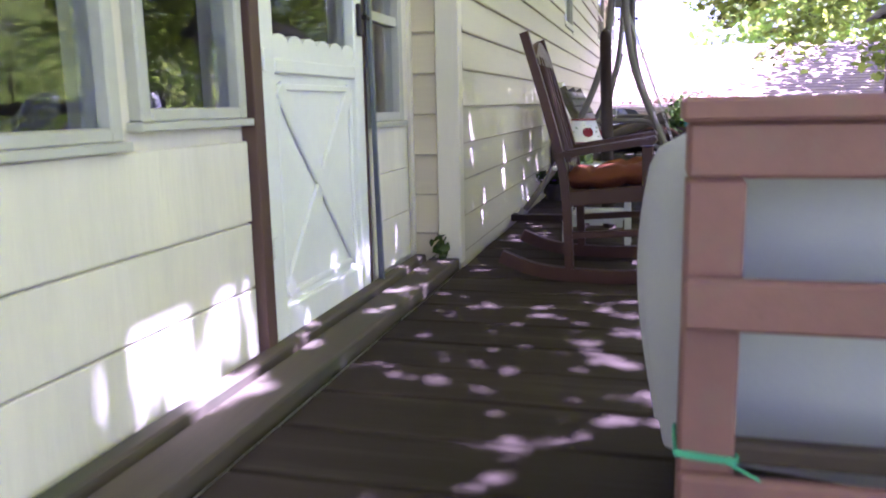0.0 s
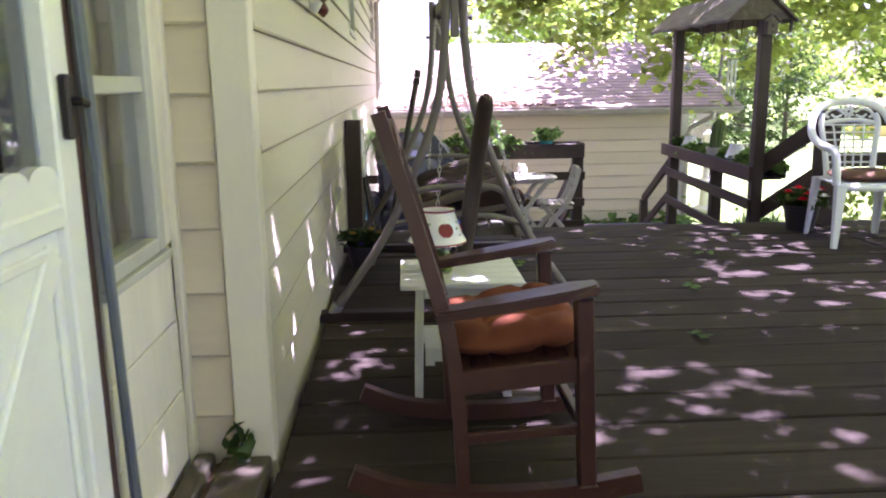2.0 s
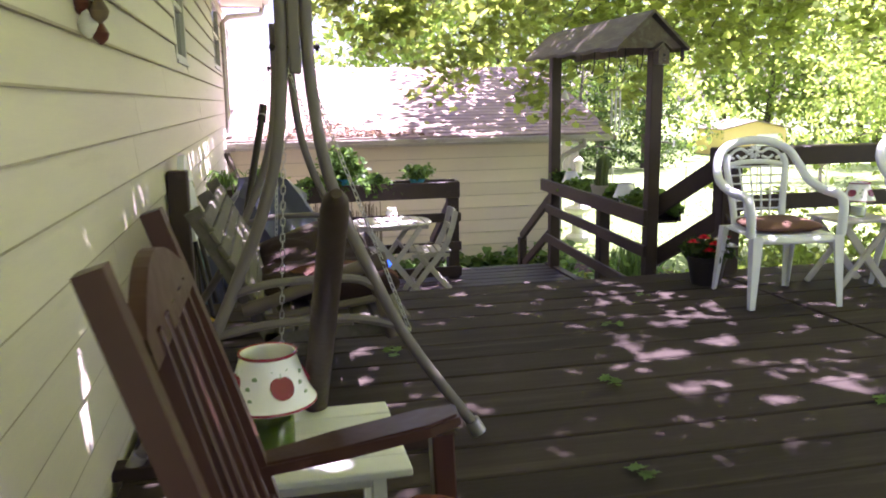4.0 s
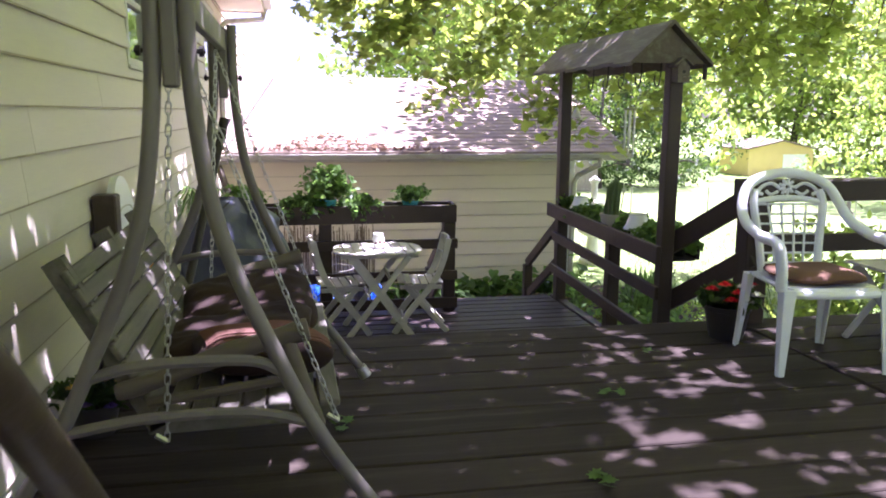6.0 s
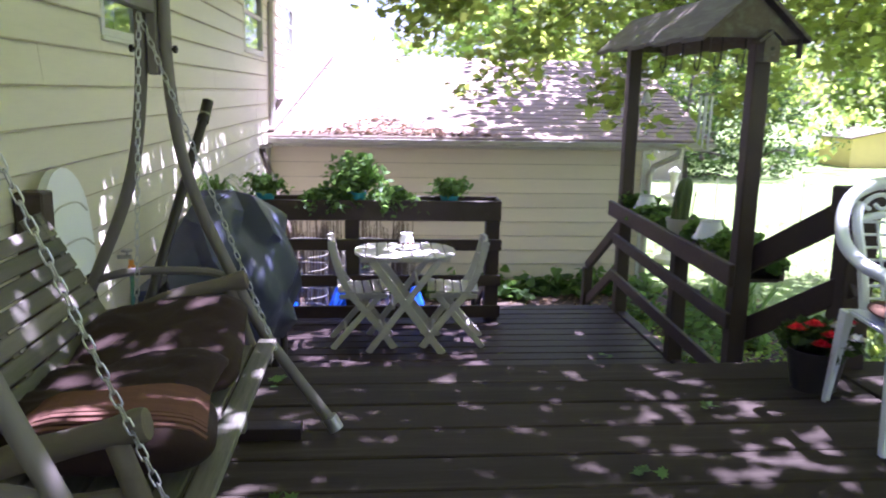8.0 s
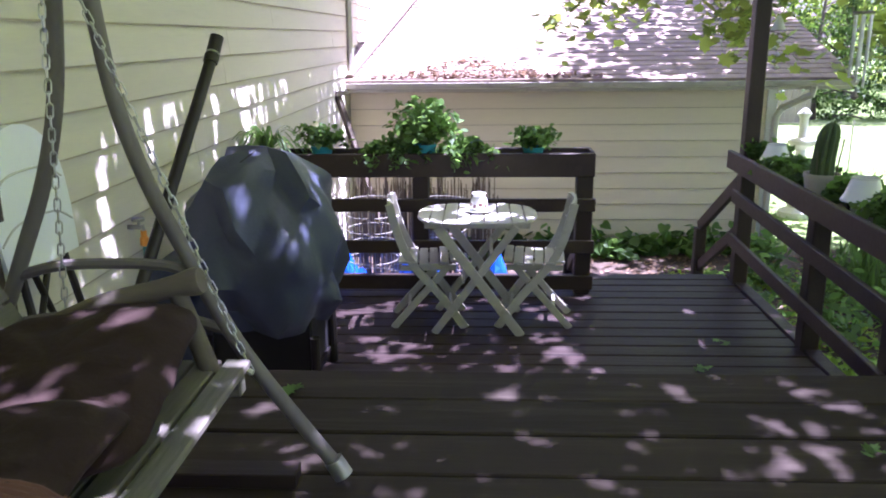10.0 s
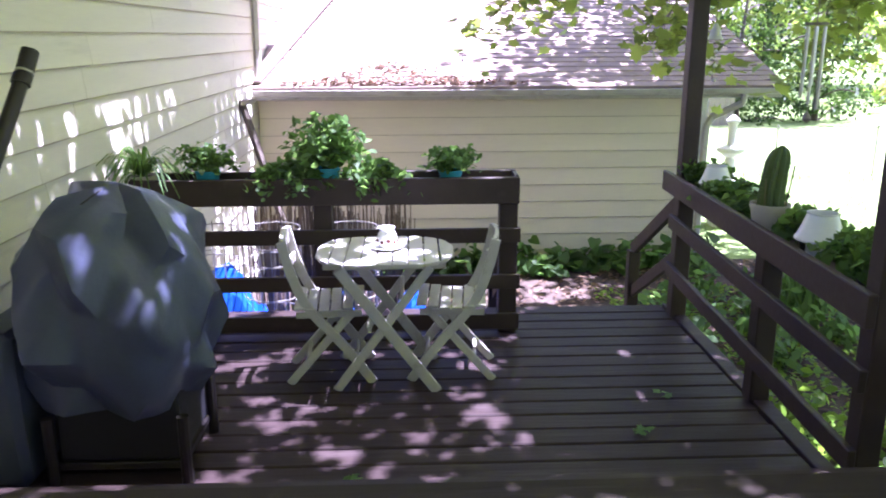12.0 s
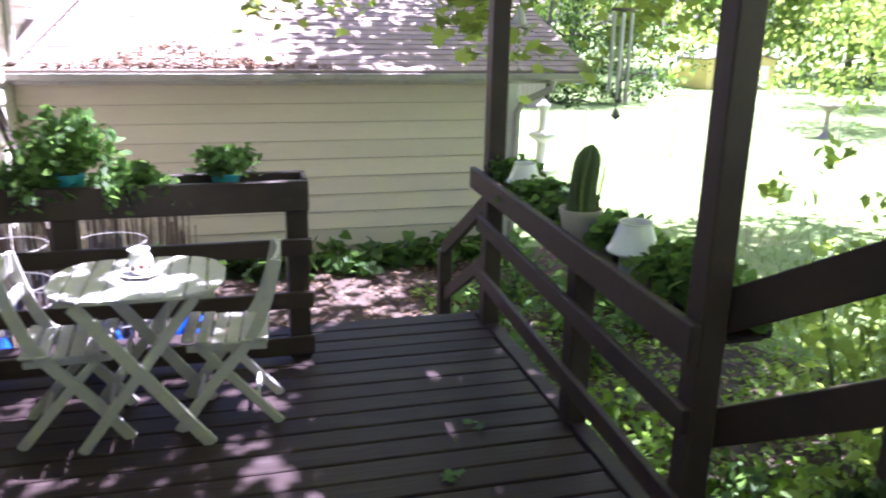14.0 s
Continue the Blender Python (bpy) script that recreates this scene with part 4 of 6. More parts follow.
def rocking_chair():
    ch = thing("rocking_chair", "dark red-brown wooden rocking chair with slatted back", "chair", pose(0.09, 4.655, 0.0))
    m = M["rocker"]
    for s in (-1, 1):
        y = 0.29 * s
        b = bmesh.new()
        pts = smooth_path([(-0.40, y, 0.105), (-0.25, y, 0.05), (-0.05, y, 0.03), (0.16, y, 0.033), (0.37, y, 0.065)], 5)
        ribbon(b, pts, 0.04, 0.055)
        part("runner", b, m, ch)
        beamed("front_leg", m, ch, (0.225, y, 0.06), (0.205, y, 0.575), 0.045, 0.05)
        b = bmesh.new()
        pts = [Vector(p) for p in ((-0.105, y, 0.06), (-0.125, y, 0.40), (-0.18, y * 0.94, 0.64), (-0.305, y * 0.86, 1.045))]
        ribbon(b, smooth_path(pts, 3), 0.040, 0.036)
        part("back_post", b, m, ch)
        b = bmesh.new()
        slab(b, [(-0.17, y - 0.03), (0.0, y - 0.042), (0.18, y - 0.048), (0.245, y - 0.03), (0.25, y + 0.03), (0.18, y + 0.048), (0.0, y + 0.042), (-0.17, y + 0.03)], 0.0, 0.028, 0.006)
        bmesh.ops.rotate(b, verts=b.verts[:], cent=(0, 0, 0), matrix=Euler((0, radians(-9), 0)).to_matrix())
        bmesh.ops.translate(b, verts=b.verts[:], vec=(0, 0, 0.550))
        part("arm", b, m, ch)
        beamed("side_rail", m, ch, (-0.12, y, 0.355), (0.205, y, 0.385), 0.03, 0.065)
        beamed("side_stretcher", m, ch, (-0.11, y, 0.2), (0.212, y, 0.22), 0.022, 0.03)
    for i in range(7):
        x = -0.10 + 0.05 * i
        beamed("seat_slat", m, ch, (x, -0.272, 0.375 + 0.025 * i / 6), (x, 0.272, 0.375 + 0.025 * i / 6), 0.048, 0.016)
    beamed("front_stretcher", m, ch, (0.212, -0.29, 0.22), (0.212, 0.29, 0.22), 0.025, 0.035)
    beamed("front_apron", m, ch, (0.212, -0.27, 0.355), (0.212, 0.27, 0.355), 0.025, 0.06)
    for i in range(5):
        y = -0.15 + 0.075 * i
        beamed("back_slat", m, ch, (-0.135, y * 1.3, 0.46), (-0.268, y * 1.05, 0.94), 0.034, 0.014)
    b = bmesh.new()
    front, back = [], []
    for k in range(13):
        v = -1 + k / 6
        top = 0.955 + 0.065 * math.cos(v * math.pi / 2)
        for z, rows_ in ((0.915, 0), (top, 1)):
            x = -0.255 - 0.25 * (z - 0.915)
            front.append(b.verts.new((x + 0.011, 0.232 * v, z)))
            back.append(b.verts.new((x - 0.011, 0.232 * v, z)))
    for k in range(12):
        i = 2 * k
        b.faces.new((front[i], front[i + 2], front[i + 3], front[i + 1]))
        b.faces.new((back[i], back[i + 1], back[i + 3], back[i + 2]))
        b.faces.new((front[i + 1], front[i + 3], back[i + 3], back[i + 1]))
        b.faces.new((front[i], back[i], back[i + 2], front[i + 2]))
    part("crest_rail", b, M["rocker"], ch, "arched crest rail")
    beamed("lower_back_rail", m, ch, (-0.135, -0.25, 0.47), (-0.135, 0.25, 0.47), 0.02, 0.06)
    b = bmesh.new()
    blob(b, 0.20, 0.245, 0.066, tufts=[(a, c) for a in (-0.07, 0.07) for c in (-0.085, 0.0, 0.085)], puff=0.02, n=72, m=30)
    o = tagged(part("seat_cushion", b, M["rust"], None, smooth=True), "rust-orange tufted velour cushion on the rocking chair", "cushion")
    o.matrix_basis = pose(0.135, 4.655, 0.435, 0, -5, 0)


def side_table():
    t = thing("side_table", "small pale grey slatted side table", "table", pose(0.042, 5.275, 0))
    m = M["table_white"]
    for i in range(5):
        y = -0.165 + 0.0825 * i
        boxed("top_slat", m, t, -0.217, 0.217, y - 0.039, y + 0.039, 0.417, 0.436)
    for sx in (-1, 1):
        for sy in (-1, 1):
            beamed("leg", m, t, (0.16 * sx, 0.135 * sy, 0.0), (0.15 * sx, 0.13 * sy, 0.416), 0.022, 0.03)
    for sy in (-1, 1):
        boxed("apron", m, t, -0.134, 0.134, 0.13 * sy - 0.01, 0.13 * sy + 0.01, 0.368, 0.416)
        b = bmesh.new()
        for k in range(8):
            x0, x1 = -0.134 + 0.0335 * k, -0.134 + 0.0335 * (k + 1)
            box(b, x0, x1, 0.13 * sy - 0.009, 0.13 * sy + 0.009, 0.12 + 0.02 * abs(math.sin(k * 0.9)), 0.185)
        part("shaped_stretcher", b, m, t)
    boxed("lower_shelf", m, t, -0.134, 0.134, -0.118, 0.118, 0.165, 0.18)


def apple_lamp(at, s=1.0, label="cream ceramic candle shade with red apples on a green jar", body="jar_glass", fill="wax", painted=True):
    l = thing("candle_lamp", label, "candle lamp", Matrix.Translation(at) @ Matrix.Scale(s, 4))
    b = bmesh.new()
    lathe(b, [(0.052, 0.0), (0.056, 0.01), (0.056, 0.115), (0.05, 0.125), (0.047, 0.125), (0.051, 0.11), (0.051, 0.012), (0.0015, 0.010)], 28)
    part("jar", b, M[body], l, smooth=True)
    b = bmesh.new()
    lathe(b, [(0.002, 0.013), (0.0495, 0.014), (0.0495, 0.075), (0.002, 0.078)], 24)
    part("candle", b, M[fill], l, smooth=True)
    b = bmesh.new()
    lathe(b, [(0.104, 0.118), (0.110, 0.116), (0.112, 0.124), (0.096, 0.150), (0.078, 0.200), (0.066, 0.235), (0.069, 0.242), (0.063, 0.242), (0.062, 0.232), (0.073, 0.197), (0.091, 0.148), (0.104, 0.122)], 36)
    part("shade", b, M["ceramic"], l, smooth=True)
    for r, z in ((0.1115, 0.121), (0.0685, 0.241)) if painted else ():
        b = bmesh.new()
        pts = [(r * math.cos(k * math.tau / 32), r * math.sin(k * math.tau / 32), z) for k in range(33)]
        tube(b, pts, 0.0035, 6, caps=False)
        part("rim_band", b, M["apple"], l, "dark red painted rim")
    if painted:
        for k in range(4):
            a = radians(-70 + 90 * k)
            d = Vector((math.cos(a), math.sin(a), 0))
            c = d * 0.0865 + Vector((0, 0, 0.175))
            side, up = Vector((-d.y, d.x, 0)), Vector((-d.x * 0.4, -d.y * 0.4, 0.92))
            b = bmesh.new()
            outline = [(0.030 * math.cos(t) * (1 - 0.06 * math.cos(2 * t)), 0.028 * math.sin(t) - 0.004 * (abs(math.cos(t)) < 0.25 and math.sin(t) > 0)) for t in (i * math.tau / 20 for i in range(20))]
            vs = [b.verts.new(c + side * x + up * y + d * 0.0025) for x, y in outline]
            lo = [b.verts.new(v.co - d * 0.012) for v in vs]
            b.faces.new(vs)
            for i in range(20):
                b.faces.new((vs[i], vs[(i + 1) % 20], lo[(i + 1) % 20], lo[i]))
            part("apple_relief", b, M["apple"], l, "red painted apple")
            b = bmesh.new()
            for sx in (-1, 1):
                p = c + up * 0.030 + d * 0.0015
                vs = [b.verts.new(p + side * sx * u + up * v) for u, v in ((0.002, 0), (0.012, 0.004), (0.022, 0.012), (0.010, 0.011))]
                b.faces.new(vs)
            tube(b, [c + up * 0.024 + d * 0.002, c + up * 0.040 + d * 0.001], 0.0018, 5)
            part("leaf_relief", b, M["glaze_green"], l, "green painted leaf")
            for da, dz in ((0.62, 0.0), (0.80, 0.022), (0.72, -0.026)):
                a2 = a + da
                d2 = Vector((math.cos(a2), math.sin(a2), 0))
                r2 = 0.0865 - 0.36 * dz
                b = bmesh.new()
                tube(b, [d2 * (r2 - 0.006) + Vector((0, 0, 0.175 + dz)), d2 * (r2 + 0.0015) + Vector((0, 0, 0.175 + dz))], 0.0065, 10)
                part("paint_spot", b, M["glaze_green"], l, "green painted spot")
    return l


def swing_seat():
    fr = thing("swing_frame", "taupe bent-wood A-frame of a garden swing", "swing frame")
    m = M["taupe"]
    cx = 0.09
    for yy in (6.12, 7.71):
        for s in (-1, 1):
            pts = [(cx + s * 0.04, yy, 1.62), (cx + s * 0.04, yy, 1.43), (cx + s * 0.048, yy, 1.27), (cx + s * 0.075, yy, 1.06), (cx + s * 0.125, yy, 0.88), (cx + s * 0.20, yy, 0.70), (cx + s * 0.345, yy, 0.40), (cx + s * 0.585, yy, 0.055)]
            b = bmesh.new()
            tube(b, smooth_path(pts, 6), 0.0205, 12)
            part("leg", b, m, fr, smooth=True)
            b = bmesh.new()
            tube(b, [(cx + s * 0.572, yy, 0.078), (cx + s * 0.60, yy, 0.03)], 0.028, 12)
            part("foot_cap", b, M["tin"], fr, smooth=True)
        b = bmesh.new()
        box(b, cx - 0.019, cx + 0.019, yy - 0.022, yy + 0.022, 1.315, 1.61, c=0.006)
        part("spacer_block", b, m, fr)
        b = bmesh.new()
        tube(b, [(cx - 0.08, yy, 1.40), (cx + 0.08, yy, 1.40)], 0.006, 8)
        for s in (-1, 1):
            tube(b, [(cx + s * 0.066, yy, 1.40), (cx + s * 0.077, yy, 1.40)], 0.013, 10)
        part("bolt", b, M["black_metal"], fr)
        for z, w in ((0.625, 0.235), (0.485, 0.30)):
            b = bmesh.new()
            tube(b, smooth_path([(cx - w, yy, z - 0.02), (cx - 0.1, yy, z + 0.01), (cx + 0.15, yy, z + 0.01), (cx + w, yy, z - 0.025)], 5), 0.015, 8)
            part("crossbar", b, m, fr, smooth=True)
        boxed("base_skid", M["deck_low"], fr, -0.57, cx + 0.47, yy - 0.03, yy + 0.05, 0.0, 0.045)
    beamed("top_beam", m, fr, (cx, 6.145, 1.555), (cx, 7.685, 1.555), 0.032, 0.085)
    bench = thing("porch_swing_bench", "weathered grey slatted swing bench hung on chains", "swing bench")
    g = M["grey_wood"]
    ya, yb = 6.37, 7.60
    for i in range(7):
        x = 0.02 + 0.073 * i
        beamed("seat_slat", g, bench, (x, ya, 0.40 + 0.012 * i / 6), (x, yb, 0.40 + 0.012 * i / 6), 0.062, 0.02)
    for i in range(8):
        f = i / 7
        x, z = -0.045 - 0.195 * f, 0.44 + 0.365 * f
        beamed("back_slat", g, bench, (x, ya, z), (x, yb, z), 0.018, 0.052, roll=radians(-30))
    for y in (ya + 0.05, (ya + yb) / 2, yb - 0.05):
        beamed("back_strut", g, bench, (-0.03, y, 0.36), (-0.285, y, 0.85), 0.045, 0.05)
        beamed("seat_bearer", g, bench, (-0.06, y, 0.362), (0.48, y, 0.374), 0.045, 0.05)
    for y in (ya - 0.01, yb - 0.05):
        b = bmesh.new()
        pts = smooth_path([(-0.13, y, 0.485), (-0.02, y, 0.515), (0.16, y, 0.58), (0.34, y, 0.63), (0.40, y, 0.645)], 4)
        tube(b, pts, [0.023 + 0.010 * k / len(pts) + 0.003 * math.sin(k) for k in range(len(pts))], 12)
        part("log_arm", b, M["log"], bench, "rough rounded log arm", smooth=True)
        b = bmesh.new()
        tube(b, [(0.42, y, 0.35), (0.34, y, 0.61)], [0.027, 0.023], 10)
        part("arm_post", b, M["log"], bench, smooth=True)
        b = bmesh.new()
        tube(b, smooth_path([(-0.05, y, 0.45), (0.12, y, 0.47), (0.36, y, 0.50)], 4), 0.016, 8)
        part("side_spindle", b, M["log"], bench, smooth=True)
    link = bmesh.new()
    pts = [(0.0, 0.0075 * math.cos(a), 0.010 * math.sin(a) + 0.008 * (1 if math.sin(a) > 0 else -1)) for a in (k * math.tau / 10 for k in range(10))]
    tube(link, pts + [pts[0]], 0.0021, 5, caps=False)
    link_me = finish("chain_link", link, M["steel"], True)
    for y in (ya - 0.03, yb + 0.03):
        top = Vector((cx - 0.02, y - 0.06 if y < 7 else y + 0.0, 1.51))
        for end in ((0.48, y, 0.37), (0.0, y, 0.34)):
            c = part("chain", bm_of(tube, [tuple(end), (end[0] - 0.03, end[1], end[2] + 0.02)], 0.008, 6), M["steel"], bench, "galvanised chain")
            d = top - Vector(end)
            n = int(d.length / 0.0285)
            q = d.to_track_quat("Z", "Y")
            for k in range(n):
                lm = Matrix.Translation(Vector(end) + d * ((k + 0.5) / n)) @ q.to_matrix().to_4x4() @ Euler((0, 0, (k % 2) * math.pi / 2 + 0.6)).to_matrix().to_4x4()
                piece("chain_link", link_me, c, lm)
    for label, at, rot, size, mt, corr in (
            ("large dark brown velour pillow leaning on the swing arm", (0.19, 7.24, 0.505), (11, -6, 4), (0.25, 0.29, 0.062), "velour_and_shade", 0),
            ("dark brown velour pillow lying flat on the swing bench", (0.15, 6.90, 0.478), (4, -8, -6), (0.27, 0.25, 0.055), "velour_and_shade", 0),
            ("brown corduroy pillow with grooves painted dark, on the swing bench", (0.255, 6.66, 0.50), (-10, 4, 10), (0.21, 0.20, 0.075), "cord", 1)):
        b = bmesh.new()
        blob(b, *size, puff=0.014, n=72, m=26, power=6)
        if not corr:
            for v in b.verts:
                fold = noise.noise(Vector((v.co.x * 5 + 2, v.co.y * 13, v.co.z * 4)))
                v.co.z += 0.022 * (0.35 - abs(fold)) + 0.006 * noise.noise(v.co * 31)
        # under the corduroy ribs this darker body paints the shade in the grooves
        o = part("pillow", b, M["velour_and_shade"], None, smooth=True)
        o.matrix_basis = pose(*at, *rot)
        tagged(o, label, "pillow")
        if corr:
            for k in range(22):
                y = -0.175 + 0.0167 * k
                b = bmesh.new()
                pts = []
                for i in range(13):
                    x = -0.185 + 0.031 * i
                    rx, ry = abs(x) / 0.21, abs(y) / 0.20
                    rr = min(0.985, (rx ** 6 + ry ** 6) ** (1 / 6))
                    cphi = rr ** (1 / 0.45)
                    z = 0.075 * math.sqrt(max(0, 1 - cphi * cphi)) * (1 - 0.25 * rr ** 6)
                    pts.append((x, y + 0.006 * math.sin(x * 9), z + 0.003 + 0.014 * noise.noise(Vector((x * 7, y * 7, z * 7 + 3)))))
                tube(b, pts, 0.0068, 6)
                part("cord_rib", b, M["cord"], o)


def monobloc(m):
    ch = thing("plastic_armchair", "white plastic garden armchair with lattice back", "chair", m, group="white garden armchairs")
    p = M["plastic"]
    # local: front faces -y, width along x
    b = bmesh.new()
    slab(b, [(-0.22, -0.24), (0.22, -0.24), (0.24, -0.2), (0.22, 0.2), (0.18, 0.23), (-0.18, 0.23), (-0.22, 0.2), (-0.24, -0.2)], 0.405, 0.43, 0.008)
    part("seat", b, p, ch, smooth=True)
    b = bmesh.new()
    tube(b, smooth_path([(-0.24, -0.235, 0.405), (-0.12, -0.25, 0.40), (0.12, -0.25, 0.40), (0.24, -0.235, 0.405)], 4), 0.02, 8)
    part("front_lip", b, p, ch, smooth=True)
    for s in (-1, 1):
        for k, (x, y) in enumerate(((0.255, -0.235), (0.225, 0.215))):
            fx, fy = x + 0.02, y + (-0.03 if k == 0 else 0.06)
            b = bmesh.new()
            g = -1 if k else 1
            prof = [(0.02, -0.02 * g), (0.02, 0.035 * g), (0.008, 0.035 * g), (0.006, -0.004 * g), (-0.036, -0.006 * g), (-0.036, -0.02 * g)]
            lo = [b.verts.new((s * (fx + u * 0.62), fy + v * 0.62, 0.0)) for u, v in prof]
            hi = [b.verts.new((s * (x + u * 1.15), y + v * 1.15, 0.425)) for u, v in prof]
            b.faces.new(lo), b.faces.new(hi)
            for i in range(6):
                b.faces.new((lo[i], lo[(i + 1) % 6], hi[(i + 1) % 6], hi[i]))
            bmesh.ops.bevel(b, geom=b.edges[:], offset=0.003, segments=1, affect="EDGES")
            part("leg", b, p, ch)
        # the arm and back hoop in one sweep
        b = bmesh.new()
        pts = smooth_path([(s * 0.275, -0.225, 0.42), (s * 0.285, -0.22, 0.58), (s * 0.29, -0.17, 0.645), (s * 0.295, 0.0, 0.66), (s * 0.29, 0.17, 0.71), (s * 0.27, 0.26, 0.80), (s * 0.22, 0.30, 0.885), (s * 0.12, 0.325, 0.935), (0, 0.33, 0.95)], 6)
        tube(b, pts, 0.027, 10)
        part("arm_hoop", b, p, ch, smooth=True)
        b = bmesh.new()
        tube(b, smooth_path([(s * 0.155, 0.215, 0.42), (s * 0.17, 0.245, 0.60), (s * 0.195, 0.28, 0.78), (s * 0.18, 0.305, 0.86)], 5), 0.022, 8)
        part("back_upright", b, p, ch, smooth=True)
    for i in range(4):
        x = -0.09 + 0.06 * i
        b = bmesh.new()
        tube(b, [(x * 0.85, 0.222, 0.43), (x, 0.255, 0.62), (x * 1.2, 0.295, 0.79)], 0.0065, 6)
        part("lattice_bar", b, p, ch)
    for i in range(7):
        z = 0.47 + 0.052 * i
        w = 0.15 + 0.04 * (z - 0.42) / 0.4
        b = bmesh.new()
        tube(b, [(-w, 0.225 + 0.19 * (z - 0.42), z), (0, 0.235 + 0.19 * (z - 0.42), z), (w, 0.225 + 0.19 * (z - 0.42), z)], 0.0065, 6)
        part("lattice_bar", b, p, ch)
    b = bmesh.new()
    tube(b, smooth_path([(-0.195, 0.29, 0.79), (-0.1, 0.30, 0.81), (0, 0.305, 0.815), (0.1, 0.30, 0.81), (0.195, 0.29, 0.79)], 4), 0.016, 8)
    for k in range(9):
        a = math.tau * k / 9
        tube(b, [(0.012 * math.cos(a), 0.312, 0.875 + 0.012 * math.sin(a)), (0.045 * math.cos(a), 0.312, 0.875 + 0.045 * math.sin(a))], [0.012, 0.008], 6)
    for s in (-1, 1):
        tube(b, smooth_path([(s * 0.045, 0.31, 0.87), (s * 0.09, 0.308, 0.895), (s * 0.14, 0.305, 0.88), (s * 0.165, 0.30, 0.85), (s * 0.14, 0.30, 0.835)], 4), 0.010, 6)
        tube(b, smooth_path([(s * 0.05, 0.31, 0.85), (s * 0.09, 0.306, 0.835), (s * 0.12, 0.305, 0.855)], 4), 0.009, 6)
    part("rosette", b, p, ch, "moulded flower and scroll in the back", smooth=True)
    return ch


def slat_top(bm_list, n, x0, x1, y0, y1, z, r, parent, material, name="top_slat", t=0.018):
    """Slats cut to a rounded outline."""
    cx, cy, hx, hy = (x0 + x1) / 2, (y0 + y1) / 2, (x1 - x0) / 2, (y1 - y0) / 2
    for i in range(n):
        a, c = x0 + (x1 - x0) * i / n + 0.004, x0 + (x1 - x0) * (i + 1) / n - 0.004
        pts = []
        for x in (a, (a + c) / 2, c):
            u = min(1, abs(x - cx) / hx)
            pts.append((x, hy * (1 - u ** 3.2) ** (1 / 2.6) if u < 1 else 0.02))
        o = [(x, cy - max(h, 0.02)) for x, h in pts] + [(x, cy + max(h, 0.02)) for x, h in pts[::-1]]
        b = bmesh.new()
        slab(b, o, z - t, z, 0.003)
        part(name, b, material, parent)


def bistro_table(at):
    t = thing("bistro_table", "folding grey-white slatted bistro table", "table", pose(*at))
    m = M["bistro"]
    slat_top(None, 9, -0.36, 0.36, -0.29, 0.29, 0.70, 0, t, m)
    for y in (-0.17, 0.17):
        boxed("bearer", m, t, -0.31, 0.31, y - 0.012, y + 0.012, 0.645, 0.681)
    for y, s in ((-0.2, 1), (-0.225, -1), (0.2, -1), (0.225, 1)):
        beamed("cross_leg", m, t, (-0.26 * s, y, 0.0), (0.23 * s, y, 0.66), 0.02, 0.045)
    for x in (-0.24, 0.24):
        beamed("stretcher", m, t, (x * 0.35, -0.2, 0.33 + 0.15 * (x > 0)), (x * 0.35, 0.2, 0.33 + 0.15 * (x > 0)), 0.02, 0.035)


def bistro_chair(m, label):
    """Folding chair; its seat faces +x in its own frame."""
    c = thing("folding_chair", label, "chair", m, group="chairs at the bistro table")
    mt = M["bistro"]
    for i in range(6):
        x = -0.13 + 0.062 * i
        z = 0.40 + 0.02 * abs(i - 2.4) / 2.5
        boxed("seat_slat", mt, c, x - 0.027, x + 0.027, -0.185 + 0.012 * (i == 5), 0.185 - 0.012 * (i == 5), z, z + 0.016)
    for s in (-1, 1):
        b = bmesh.new()
        y = 0.165 * s
        pts = smooth_path([(0.24, y, 0.0), (0.10, y, 0.20), (-0.08, y, 0.42), (-0.16, y, 0.60), (-0.205, y, 0.78)], 4)
        ribbon(b, pts, 0.02, 0.048)
        part("back_leg", b, mt, c)
        beamed("front_leg", mt, c, (-0.20, 0.14 * s, 0.0), (0.15, 0.14 * s, 0.40), 0.02, 0.042)
        boxed("seat_rail", mt, c, -0.15, 0.19, 0.14 * s - 0.01, 0.14 * s + 0.01, 0.365, 0.398)
    for z, h in ((0.745, 0.085), (0.62, 0.05)):
        b = bmesh.new()
        for k in range(6):
            y0, y1 = -0.165 + 0.055 * k, -0.11 + 0.055 * k
            x = -0.16 - 0.25 * (z - 0.6) - 0.02 * math.cos((k - 2.5) / 2.5 * 1.3)
            beam(b, (x, y0, z), (x, y1 + 0.002, z), 0.016, h, c=0)
        part("back_slat", b, mt, c)
    beamed("stretcher", mt, c, (-0.1, -0.14, 0.115), (-0.1, 0.14, 0.115), 0.018, 0.03)
    beamed("stretcher", mt, c, (0.16, -0.165, 0.11), (0.16, 0.165, 0.11), 0.018, 0.03)


